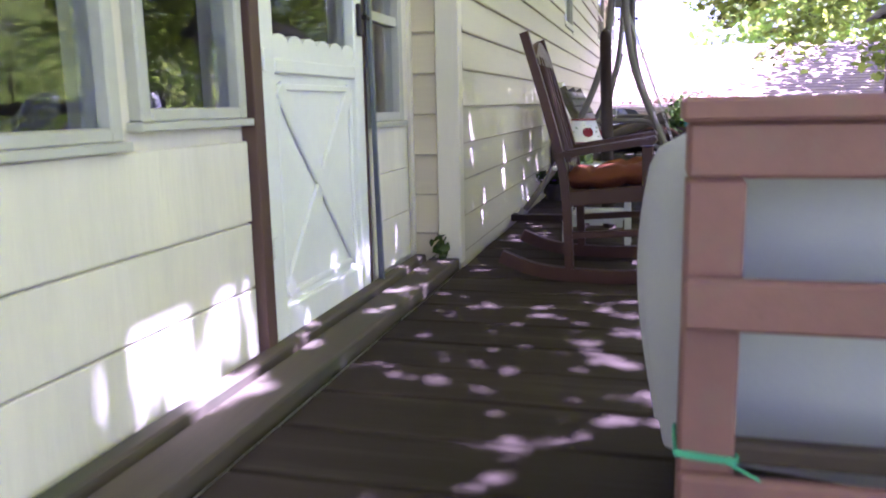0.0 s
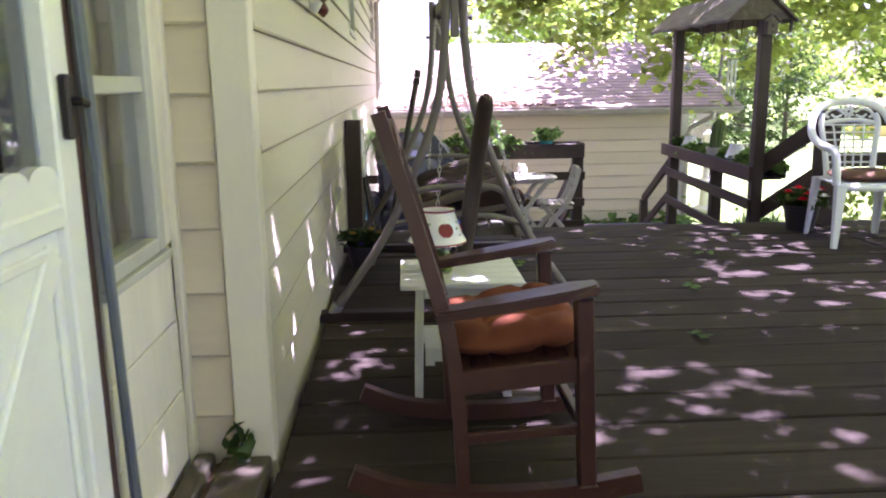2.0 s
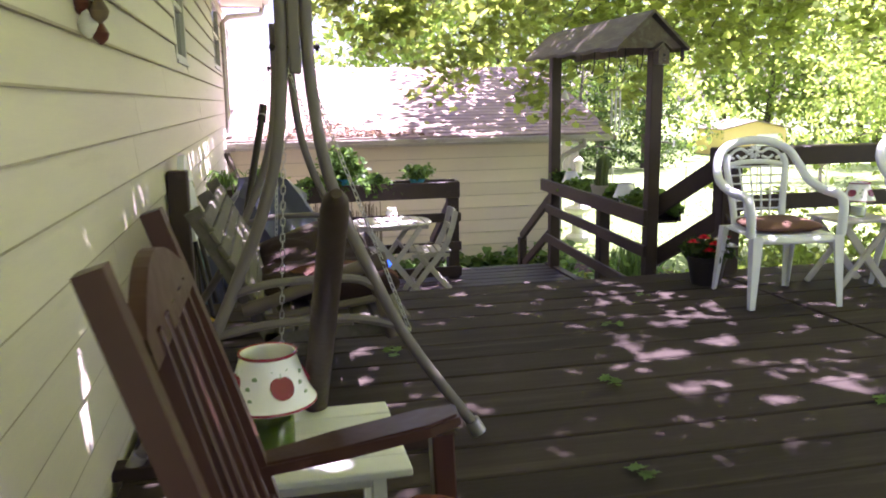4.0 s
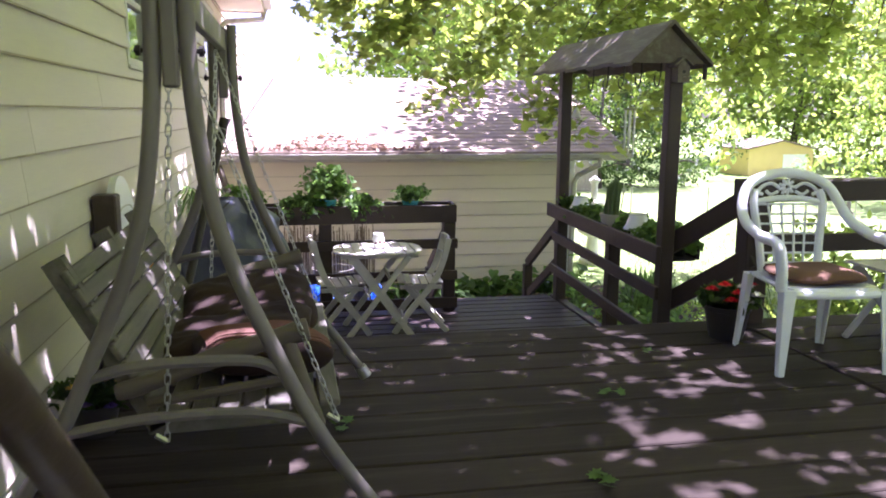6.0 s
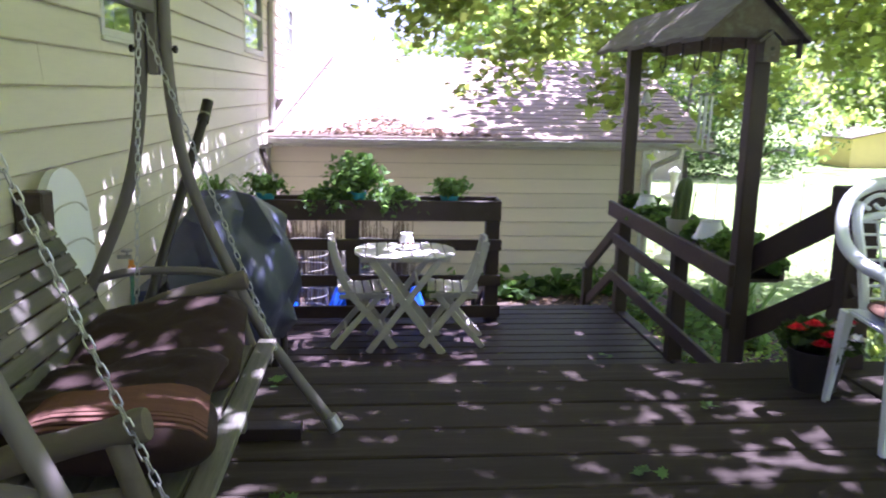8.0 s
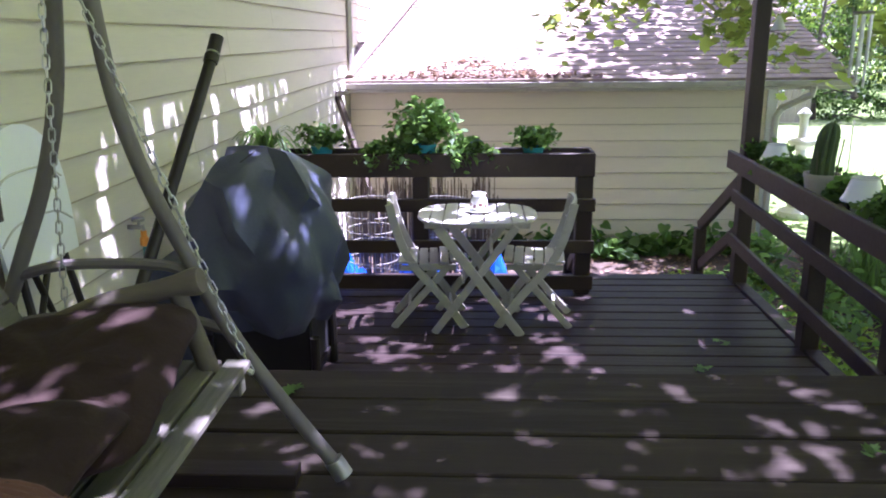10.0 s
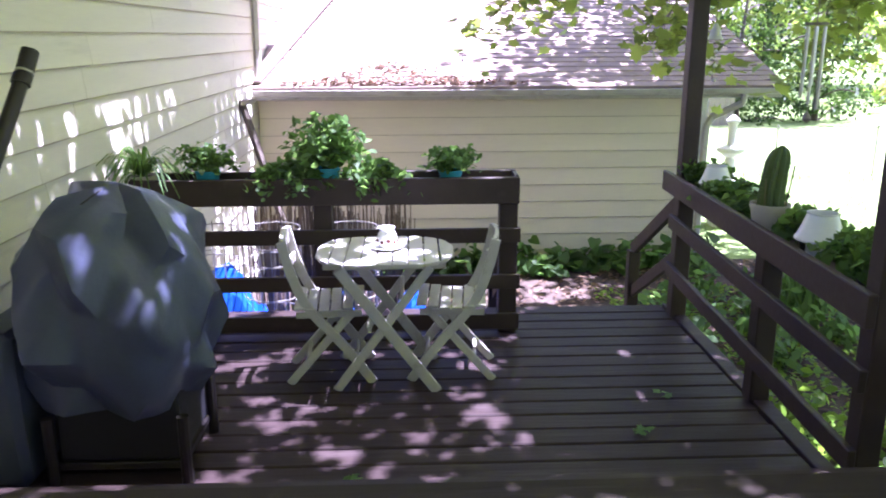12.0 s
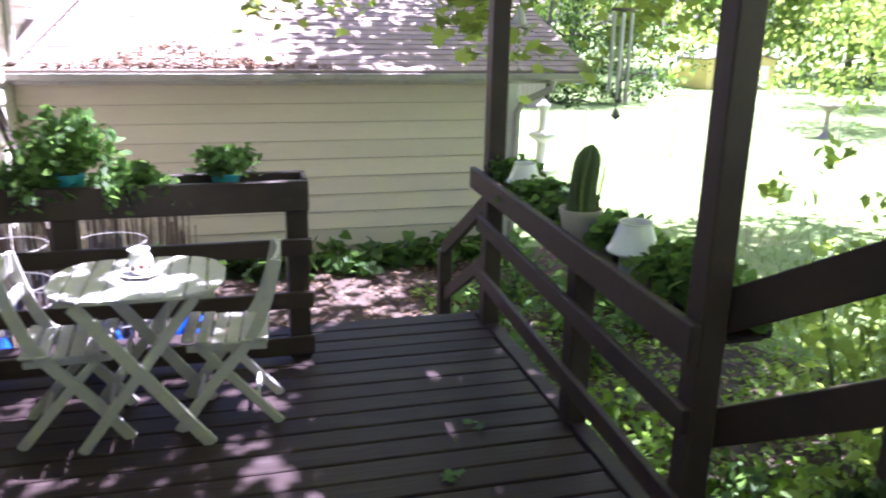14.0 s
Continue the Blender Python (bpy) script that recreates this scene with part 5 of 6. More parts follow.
def grill():
    g = thing("covered_grill", "barbecue grill under a slate-grey vinyl cover", "grill", pose(-0.02, 9.62, -0.53))
    b = bmesh.new()
    rgc = np.random.default_rng(8)
    rings = ((0.33, 0.315, 0.29), (0.45, 0.335, 0.315), (0.60, 0.345, 0.325), (0.78, 0.365, 0.335), (0.93, 0.345, 0.31), (1.05, 0.27, 0.25), (1.16, 0.15, 0.15))
    n = 15
    rows = []
    for j, (z, hx, hy) in enumerate(rings):
        row = []
        for i in range(n):
            a = math.tau * (i + 0.5 * (j % 2)) / n
            c, s_ = math.cos(a), math.sin(a)
            k = (abs(c) ** 3 + abs(s_) ** 3) ** (-1 / 3)
            d = rgc.normal(0, 0.032) + (0.035 if (i + j) % 3 == 0 else -0.015)
            row.append(b.verts.new(((hx * k + d) * c, (hy * k + d) * s_, z + rgc.normal(0, 0.024) * (0.5 if j == 0 else 1))))
        rows.append(row)
    for j, (p, q) in enumerate(zip(rows, rows[1:])):
        for i in range(n):
            if j % 2 == 0:
                b.faces.new((p[i], p[(i + 1) % n], q[i]))
                b.faces.new((p[(i + 1) % n], q[(i + 1) % n], q[i]))
            else:
                b.faces.new((p[i], q[(i + 1) % n], q[i]))
                b.faces.new((p[i], p[(i + 1) % n], q[(i + 1) % n]))
    peak = b.verts.new((0.03, 0.02, 1.215))
    for i in range(n):
        b.faces.new((rows[-1][i], rows[-1][(i + 1) % n], peak))
    b.normal_update()
    bmesh.ops.subdivide_edges(b, edges=b.edges[:], cuts=3, use_grid_fill=True, smooth=0.13)
    for v in b.verts:
        v.co += Vector((v.co.x, v.co.y, 0)).normalized() * (0.012 * noise.noise(v.co * 9) + 0.006 * noise.noise(v.co * 23))
    part("cover", b, M["cover"], g, "creased slate vinyl cover", smooth=True)
    for x, y in ((-0.27, -0.22), (0.27, -0.22), (-0.27, 0.22), (0.27, 0.22)):
        b = bmesh.new()
        tube(b, [(x, y, 0.0), (x, y, 0.30)], 0.025, 10)
        part("leg", b, M["black_metal"], g)
    boxed("base_shelf", M["black_metal"], g, -0.26, 0.26, -0.21, 0.21, 0.06, 0.09)
    boxed("cabinet", M["cover_dark"], g, -0.25, 0.25, -0.2, 0.2, 0.092, 0.44, c=0.01, label="black grill cabinet under the cover")
    for a in (0.5, 2.2, 4.4):
        b = bmesh.new()
        tube(b, [(0.05 * math.cos(a), 0.05 * math.sin(a), 1.2), (0.17 * math.cos(a), 0.17 * math.sin(a), 1.165)], 0.004, 5)
        part("seam", b, M["cover_dark"], g, "sewn seam")


rocking_chair()
side_table()
apple_lamp((-0.038, 5.265, 0.4365), 0.95)
swing_seat()
monobloc(pose(2.98, 7.68, 0.0, 0, 0, -6))
monobloc(pose(4.12, 7.62, 0.0, 0, 0, 14))
b = bmesh.new()
blob(b, 0.215, 0.205, 0.038, puff=0.008, n=32, m=10, tufts=[(0, 0)])
o = part("seat_pad", b, M["seat_pad"], None, smooth=True)
o.matrix_basis = pose(2.98, 7.66, 0.464, 0, 0, -6)
tagged(o, "tan-brown seat pad on the plastic armchair", "cushion")
ft = thing("folding_side_table", "small grey-white folding table between the armchairs", "table", pose(3.66, 7.86, 0))
for i in range(6):
    boxed("top_slat", M["bistro"], ft, -0.2, 0.2, -0.19 + 0.064 * i, -0.132 + 0.064 * i, 0.432, 0.45)
for s in (-1, 1):
    beamed("cross_leg", M["bistro"], ft, (-0.19, 0.15 * s, 0), (0.17, 0.15 * s, 0.43), 0.018, 0.04)
    beamed("cross_leg", M["bistro"], ft, (0.19, 0.13 * s, 0), (-0.17, 0.13 * s, 0.43), 0.018, 0.04)
apple_lamp((3.68, 7.84, 0.4505), 0.9, "cream candle shade on a glass jar", "clear_jar", "ceramic")
bistro_table((1.045, 10.455, -0.53))
bistro_chair(pose(0.72, 10.50, -0.53, 0, 0, 4), "folding grey-white slatted chair facing the bistro table")
bistro_chair(pose(1.42, 10.51, -0.53, 0, 0, 176), "folding grey-white slatted chair facing the bistro table")
mug = thing("mug_on_saucer", "cream mug with brown fruit pattern on a saucer", "mug", pose(1.055, 10.47, 0.171))
b = bmesh.new()
lathe(b, [(0.002, 0.0), (0.05, 0.002), (0.082, 0.014), (0.086, 0.018), (0.08, 0.018), (0.05, 0.008), (0.002, 0.007)], 28)
part("saucer", b, M["ceramic"], mug, smooth=True)
b = bmesh.new()
lathe(b, [(0.03, 0.008), (0.042, 0.015), (0.052, 0.045), (0.05, 0.075), (0.038, 0.10), (0.044, 0.118), (0.04, 0.118), (0.034, 0.10), (0.046, 0.07), (0.046, 0.045), (0.002, 0.02)], 28)
part("cup", b, M["ceramic"], mug, smooth=True)
b = bmesh.new()
for k in range(9):
    a = k * math.tau / 9
    tube(b, [(0.050 * math.cos(a), 0.050 * math.sin(a), 0.045 + 0.008 * (k % 2)), (0.0555 * math.cos(a), 0.0555 * math.sin(a), 0.047 + 0.008 * (k % 2))], [0.012, 0.008], 8)
part("fruit_pattern", b, M["glaze_brown"], mug, "dark painted fruit")
grill()

# the covered heap behind the entry railing
cv = bmesh.new()
n, m_ = 60, 18
rows = []
for j in range(m_ + 1):
    f = j / m_
    row = []
    for i in range(n):
        a = math.tau * i / n
        c, s = math.cos(a), math.sin(a)
        k = (abs(c) ** 3 + abs(s) ** 3) ** (-1 / 3)
        w = (0.93 + 0.08 * math.sin(f * 3.0)) * (1.0 if f < 0.8 else math.sqrt(max(0, 1 - ((f - 0.8) / 0.205) ** 2)))
        fold = 0.02 * math.sin(9 * a + math.sin(4 * a)) * (1 - f)
        row.append(cv.verts.new((0.965 + (0.655 * k * w + fold) * c, 2.625 + (0.245 * k * w + fold) * s, 0.10 + 0.67 * f ** 0.95)))
    rows.append(row)
for p, q in zip(rows, rows[1:]):
    for i in range(n):
        cv.faces.new((p[i], p[(i + 1) % n], q[(i + 1) % n], q[i]))
cv.faces.new(rows[-1])
ct = thing("covered_table", "garden table under a draped pale grey cover", "covered table")
part("cover", cv, M["cloth_grey"], ct, smooth=True)
for x, y in ((0.5, 2.5), (1.4, 2.5), (0.5, 2.75), (1.4, 2.75)):
    boxed("leg", M["rail"], ct, x - 0.03, x + 0.03, y - 0.03, y + 0.03, 0.0, 0.3)


# ---- plants and small things ----
def plant_pot(at, r, h, material, label, name="potted_plant", cat="potted plant"):
    p = thing(name, label, cat, pose(*at))
    b = bmesh.new()
    lathe(b, [(r * 0.72, 0), (r * 0.95, h * 0.85), (r, h * 0.86), (r * 1.02, h), (r * 0.94, h), (r * 0.9, h * 0.88), (0.004, h * 0.86)], 22)
    part("pot", b, M[material], p, smooth=True)
    b = bmesh.new()
    lathe(b, [(0.004, h * 0.865), (r * 0.89, h * 0.87), (r * 0.8, h * 0.9), (0.004, h * 0.93)], 16)
    part("soil", b, M["soil"], p)
    return p


def fern(p, z, r, up, n, size, rg, material="leaf_pot", shape=OVAL, droop=0.25):
    """Arching stems with leaflets along them."""
    pts, st = [], bmesh.new()
    for i in range(n):
        a = rg.uniform(0, math.tau)
        L = r * rg.uniform(0.5, 1.0)
        hgt = up * rg.uniform(0.35, 1.0)
        path = [Vector((math.cos(a) * L * t, math.sin(a) * L * t, z + hgt * math.sin(t * math.pi * 0.62) - droop * L * t * t)) for t in (0, 0.25, 0.5, 0.75, 1.0)]
        tube(st, path, 0.002, 4)
        for t in np.linspace(0.2, 1, 9):
            k = min(3, int(t * 4))
            c = path[k].lerp(path[k + 1], t * 4 - k)
            for _ in range(2):
                pts.append(c + Vector(rg.normal(0, size * 0.35, 3)))
    part("stems", st, M["leaf_dark"], p)
    leaves("foliage", pts, size, shape, M[material], p, rg, 0.7)


rg = np.random.default_rng(21)
for x, label, h, mt, kw in (
        (-0.02, "leafy green plant in a teal pot on the planter rail", 0.10, "teal", dict(r=0.19, up=0.17, n=40, size=0.042)),
        (0.69, "large bushy fern in a teal pot on the planter rail", 0.11, "teal", dict(r=0.27, up=0.33, n=48, size=0.06)),
        (1.42, "low green plant in a teal pot on the planter rail", 0.09, "teal", dict(r=0.20, up=0.16, n=30, size=0.05))):
    p = plant_pot((x, 11.147, 0.3115 + 0.075), 0.075, h, mt, label)
    boxed("stand", M["rail"], p, -0.06, 0.06, -0.06, 0.06, -0.075, -0.001)
    fern(p, h * 0.9, rg=rg, **kw)
for x in (0.47, 0.93):
    p = plant_pot((x, 11.15, 0.3115), 0.06, 0.11, "black_pot", "trailing green fern in a dark pot on the planter rail")
    fern(p, 0.10, 0.29, 0.15, 32, 0.055, rg, droop=0.45)
p = plant_pot((-0.40, 11.147, 0.3115), 0.085, 0.15, "beige_pot", "spider plant with arching blades in a beige pot")
b = bmesh.new()
for i in range(90):
    a, L, u = rg.uniform(0, math.tau), rg.uniform(0.18, 0.38), rg.uniform(0.10, 0.26)
    pts = [(math.cos(a) * L * t, math.sin(a) * L * t, 0.14 + u * math.sin(t * 2.4) * 0.9 - 0.18 * t * t) for t in (0, 0.3, 0.55, 0.8, 1.0)]
    side = Vector((-math.sin(a), math.cos(a), 0)) * 0.009
    vs = [(b.verts.new(Vector(q) - side * (1 - 0.7 * k / 4)), b.verts.new(Vector(q) + side * (1 - 0.7 * k / 4))) for k, q in enumerate(pts)]
    for (p0, p1), (q0, q1) in zip(vs, vs[1:]):
        b.faces.new((p0, p1, q1, q0))
part("blade_clump", b, M["leaf_pot"], p)
# on the well planter
apple_lamp((3.0, 11.05, 0.287), 0.88, "white frosted glass candle lamp on the planter", "clear_jar", "ceramic", False)
apple_lamp((2.95, 9.70, 0.283), 0.95, "frosted glass candle lamp with grey pattern on the planter", "frost", "ceramic", False)
p = plant_pot((2.94, 10.18, 0.284), 0.095, 0.17, "beige_pot", "tall ribbed cactus in a beige pot on the planter", "potted_cactus", "cactus")
b = bmesh.new()
rows = []
for j in range(17):
    f = j / 16
    z = 0.15 + 0.30 * f
    r0 = 0.052 * (1 - 0.1 * f) * (math.sqrt(max(0.0, 1 - ((f - 0.72) / 0.285) ** 2)) if f > 0.72 else 1)
    rows.append([b.verts.new((max(r0, 0.003) * (1 + 0.22 * math.cos(9 * a)) * math.cos(a) + 0.03 * f * f, max(r0, 0.003) * (1 + 0.22 * math.cos(9 * a)) * math.sin(a), z)) for a in (k * math.tau / 54 for k in range(54))])
for q, w in zip(rows, rows[1:]):
    for i in range(54):
        b.faces.new((q[i], q[(i + 1) % 54], w[(i + 1) % 54], w[i]))
part("cactus_stem", b, M["cactus"], p, "ribbed green stem", smooth=True)
b = bmesh.new()
for k in range(9):
    a = k * math.tau / 9
    for f in np.linspace(0.05, 0.7, 12):
        c = Vector((0.063 * math.cos(a) + 0.03 * f * f, 0.063 * math.sin(a), 0.15 + 0.30 * f))
        for d in (-0.4, 0.4):
            tube(b, [c, c + Vector((math.cos(a + d), math.sin(a + d), 0.3)) * 0.016], 0.0009, 3)
tagged(part("spines", b, M["straw"], p), kind="stuff")
b = bmesh.new()
tube(b, [(0.06, -0.03, 0.15), (0.085, -0.035, 0.36)], 0.004, 6)
tube(b, [(-0.05, -0.05, 0.15), (-0.06, -0.055, 0.30)], 0.004, 6)
part("stake", b, M["straw"], p, "pale plant stake")
for y, r, up, n_ in ((11.28, 0.17, 0.16, 30), (10.85, 0.2, 0.1, 34), (10.55, 0.15, 0.08, 24), (9.92, 0.17, 0.13, 34), (9.42, 0.21, 0.14, 50), (9.16, 0.15, 0.08, 26)):
    p = plant_pot((3.02, y, 0.284), 0.05, 0.07, "black_pot", "green ivy spilling over the planter edge", "ivy_plant", "ivy")
    fern(p, 0.065, r, up, int(n_ * 1.3), 0.046, rg, "leaf_pot", HEART, 0.35)
# red and white flowers in a dark pot
p = plant_pot((2.80, 8.14, 0.0), 0.13, 0.19, "black_pot", "dark pot of red and white flowers on the deck", "flower_pot", "flower pot")
fern(p, 0.175, 0.19, 0.12, 44, 0.055, rg, "leaf_dark", OVAL, 0.2)


def flower_head(bm, at, r, rg):
    at = Vector(at)
    for ring, (k, rr, tz) in enumerate(((10, 1.0, 0.25), (8, 0.7, 0.6), (5, 0.4, 1.0))):
        for i in range(k):
            a = math.tau * (i + 0.5 * ring) / k + rg.uniform(-0.1, 0.1)
            d, s = Vector((math.cos(a), math.sin(a), 0)), Vector((-math.sin(a), math.cos(a), 0))
            z = Vector((0, 0, 1))
            q = [at, at + d * r * rr * 0.6 + s * r * 0.2 + z * r * tz * 0.4, at + d * r * rr + z * r * tz * 0.55, at + d * r * rr * 0.6 - s * r * 0.2 + z * r * tz * 0.4]
            bm.faces.new([bm.verts.new(v) for v in q])


for mt, spots in (("red", [(-0.09, -0.11, 0.37), (-0.03, -0.15, 0.33), (-0.12, -0.03, 0.33), (0.14, 0.02, 0.34), (-0.07, -0.15, 0.29)]),
                  ("white_petal", [(0.04, -0.09, 0.35), (0.09, -0.14, 0.31), (0.1, -0.02, 0.34), (0.02, -0.16, 0.28)])):
    for s in spots:
        b = bmesh.new()
        flower_head(b, (s[0], s[1], s[2] - 0.045), 0.05, rg)
        part("flower_head", b, M[mt], p, "red flower" if mt == "red" else "white flower")
p = plant_pot((-0.42, 7.30, 0.0), 0.10, 0.13, "black_pot", "low pot of yellow and purple flowers by the wall", "flower_pot", "flower pot")
fern(p, 0.12, 0.16, 0.12, 30, 0.045, rg, "leaf_dark", OVAL, 0.2)
for mt, spots in (("yellow_fl", [(-0.05, -0.1, 0.22), (0.06, -0.08, 0.24), (0.1, 0.02, 0.2)]), ("purple_fl", [(0.0, -0.14, 0.16), (0.09, -0.13, 0.15), (0.12, -0.05, 0.17)])):
    for s in spots:
        b = bmesh.new()
        flower_head(b, s, 0.03, rg)
        part("flower_head", b, M[mt], p)
# post by the wall, folded chair, umbrella pole, slanting bar of unknown kind
bp = thing("wall_post", "short dark brown wooden post by the house wall", "post")
boxed("post", M["rail"], bp, -0.56, -0.45, 8.06, 8.17, 0.0, 0.865, c=0.008)
fc = thing("folded_chair", "folded white plastic chair leaning on the house wall", "chair", pose(-0.40, 8.34, 0, 0, -6, 0))
b = bmesh.new()
o = [(-0.22, 0.46), (0.22, 0.46), (0.235, 0.62)] + [(0.235 * math.cos(a), 0.72 + 0.22 * math.sin(a)) for a in (k * math.pi / 12 for k in range(13))] + [(-0.235, 0.62)]
lo, hi = [b.verts.new((-0.018, y, z)) for y, z in o], [b.verts.new((0.018, y, z)) for y, z in o]
b.faces.new(lo[::-1]), b.faces.new(hi)
for k in range(len(o)):
    b.faces.new((lo[k], lo[(k + 1) % len(o)], hi[(k + 1) % len(o)], hi[k]))
part("back_shell", b, M["plastic"], fc)
for z, w in ((0.78, 0.21), (0.62, 0.22)):
    b = bmesh.new()
    tube(b, smooth_path([(0.019, -w, z - 0.05), (0.02, -w * 0.5, z), (0.02, w * 0.5, z), (0.019, w, z - 0.05)], 4), 0.004, 6)
    part("groove", b, M["grey_frame"], fc)
for y in (-0.17, 0.17):
    b = bmesh.new()
    tube(b, [(0.03, y, 0.0), (0.0, y * 0.8, 0.5)], 0.014, 8)
    tube(b, [(-0.06, -y, 0.006), (0.0, y * 0.6, 0.55)], 0.012, 8)
    part("leg", b, M["black_metal"], fc)
up_ = thing("umbrella_pole", "dark metal umbrella pole leaning by the grill", "pole")
b = bmesh.new()
tube(b, [(-0.27, 8.36, 0.0), (-0.021, 9.08, 1.18)], 0.024, 14)
part("pole", b, M["black_metal"], up_, smooth=True)
b = bmesh.new()
tube(b, [(-0.028, 9.062, 1.150), (-0.018, 9.094, 1.21)], 0.028, 14)
tube(b, [(-0.036, 9.036, 1.108), (-0.031, 9.052, 1.135)], 0.030, 14)
part("collar", b, M["black_metal"], up_, "dark metal collar", smooth=True)
b = bmesh.new()
tube(b, [(-0.0295, 9.056, 1.141), (-0.0285, 9.060, 1.147)], 0.0285, 14)
part("band", b, M["tin"], up_, "bright metal band", smooth=True)
# what this bar belongs to is unknown; its foot and length are made up
sl_bar = thing("leaning_post", "dark brown round-ended bar of unknown kind slanting over the table", "post")
b = bmesh.new()
foot, head = Vector((0.06, 5.95, 0.02)), Vector((0.094, 4.80, 1.075))
q = [foot.lerp(head, f) for f in (0, 0.5, 0.965, 0.988, 1.0)]
tube(b, q, [0.040, 0.032, 0.026, 0.022, 0.010], 14)
part("post", b, M["rail"], sl_bar, smooth=True)
# garden hose with a brass fitting at the wall
hs = thing("garden_hose", "teal garden hose with orange brass fitting at the wall", "hose")
b = bmesh.new()
tube(b, smooth_path([(-0.50, 9.28, 0.28), (-0.50, 9.27, 0.1), (-0.48, 9.22, -0.2), (-0.46, 9.25, -0.45), (-0.38, 9.22, -0.515)], 6), 0.011, 8)
part("hose", b, M["hose"], hs, smooth=True)
b = bmesh.new()
lathe(b, [(0.012, 0.0), (0.02, 0.005), (0.02, 0.04), (0.014, 0.045), (0.014, 0.075)], 14, (-0.50, 9.28, 0.27))
part("fitting", b, M["brass"], hs, smooth=True)
b = bmesh.new()
tube(b, [(-0.57, 9.28, 0.36), (-0.50, 9.28, 0.36), (-0.50, 9.28, 0.335)], 0.012, 8)
lathe(b, [(0.03, 0), (0.03, 0.012)], 12, (-0.52, 9.28, 0.39))
tube(b, [(-0.52, 9.28, 0.36), (-0.52, 9.28, 0.395)], 0.007, 8)
part("tap", b, M["tin"], hs, smooth=True)
sb = thing("storage_box", "low box under a slate-grey cover by the house wall", "storage box")
b = bmesh.new()
box(b, -0.555, -0.375, 9.36, 9.80, -0.528, 0.14, c=0.03)
bmesh.ops.subdivide_edges(b, edges=b.edges[:], cuts=4, use_grid_fill=True)
for v in b.verts:
    v.co.x = max(v.co.x + 0.014 * noise.noise(v.co * 6), -0.558)
part("cover", b, M["cover"], sb, smooth=True)
# bundled reeds, wire cages, tarp and old tool behind the planter railing
rb = thing("reed_bundle", "upright roll of dry brown reeds behind the railing", "reeds")
b = bmesh.new()
for i in range(230):
    a = rg.uniform(0, math.tau)
    x, y = rg.uniform(0.02, 1.2), 12.15 + rg.uniform(-0.12, 0.12)
    h = rg.uniform(-0.15, 0.16) - 0.0
    tube(b, [(x, y, GZ + 0.03), (x + rg.normal(0, 0.03), y + rg.normal(0, 0.02), h)], 0.0055, 4, caps=False)
part("reeds", b, M["reed"], rb)
tagged(rb.children[0], kind="stuff")
for cxx, r0 in ((-0.18, 0.17), (0.22, 0.2), (0.75, 0.2)):
    wc = thing("wire_cage", "pale round wire plant cage behind the railing", "wire cage")
    b = bmesh.new()
    for z in (-0.9, -0.76, -0.62, -0.48, -0.36, -0.24, -0.12, -0.02):
        tube(b, [(cxx + r0 * math.cos(k * math.tau / 20), 11.75 + r0 * math.sin(k * math.tau / 20), z) for k in range(21)], 0.004, 5, caps=False)
    for k in range(14):
        a = k * math.tau / 14
        tube(b, [(cxx + r0 * math.cos(a), 11.75 + r0 * math.sin(a), GZ + 0.03), (cxx + r0 * math.cos(a), 11.75 + r0 * math.sin(a), 0.0)], 0.004, 5)
    tagged(part("cage", b, M["wire"], wc), kind="stuff")
tp = thing("blue_tarp", "crumpled bright blue tarpaulin on the ground behind the railing", "tarp")
nx, ny = 44, 22
vs, fs = [], []
for j in range(ny):
    for i in range(nx):
        u, v = i / (nx - 1), j / (ny - 1)
        x, y = -0.5 + 2.0 * u, 11.42 + 0.62 * v
        hgt = 0.95 * math.exp(-((u - 0.20) / 0.2) ** 2) + 0.92 * math.exp(-((u - 0.56) / 0.13) ** 2) + 0.85 * math.exp(-((u - 0.84) / 0.1) ** 2)
        z = GZ + 0.06 + hgt * math.sin(math.pi * min(1, v * 1.15)) ** 0.7 + 0.26 * abs(noise.noise(Vector((u * 9, v * 5, 1)))) + 0.16 * abs(noise.noise(Vector((u * 21, v * 10, 5))))
        vs.append((x, y, z + 0.0))
for j in range(ny - 1):
    for i in range(nx - 1):
        k = j * nx + i
        fs.append((k, k + 1, k + nx + 1, k + nx))
mesh_obj("sheet", vs, fs, M["tarp"], tp, smooth=False)
tl = thing("leaning_tool", "old wooden-handled tool leaning on the house wall", "garden tool")
beamed("handle", M["bark"], tl, (0.2, 14.0, GZ), (-0.55, 14.78, 0.575), 0.05, 0.06)
beamed("tool_head", M["fence_wood"], tl, (-0.56, 14.70, 0.59), (-0.44, 14.84, 0.60), 0.05, 0.05)
# ornaments
wo = thing("wall_ornament", "hanging dried gourds and pods on the house wall", "ornament")
for k, (dx, z, r) in enumerate(((0.045, 1.60, 0.03), (0.085, 1.575, 0.032), (0.04, 1.54, 0.034), (0.09, 1.515, 0.03), (0.05, 1.475, 0.033), (0.082, 1.45, 0.028))):
    b = bmesh.new()
    lathe(b, [(0.004, -r * 1.3), (r * 0.8, -r * 0.7), (r, 0), (r * 0.6, r * 0.8), (r * 0.25, r * 1.4), (0.004, r * 1.5)], 14, (FX + dx, 6.2 + 0.015 * (k % 3), z))
    part("pod", b, M[("reed", "stone_white", "glaze_brown")[k % 3]], wo, smooth=True)
b = bmesh.new()
tube(b, [(FX + 0.022, 6.21, 1.70), (FX + 0.05, 6.21, 1.66), (FX + 0.065, 6.21, 1.48)], 0.006, 6)
part("cord", b, M["reed"], wo)
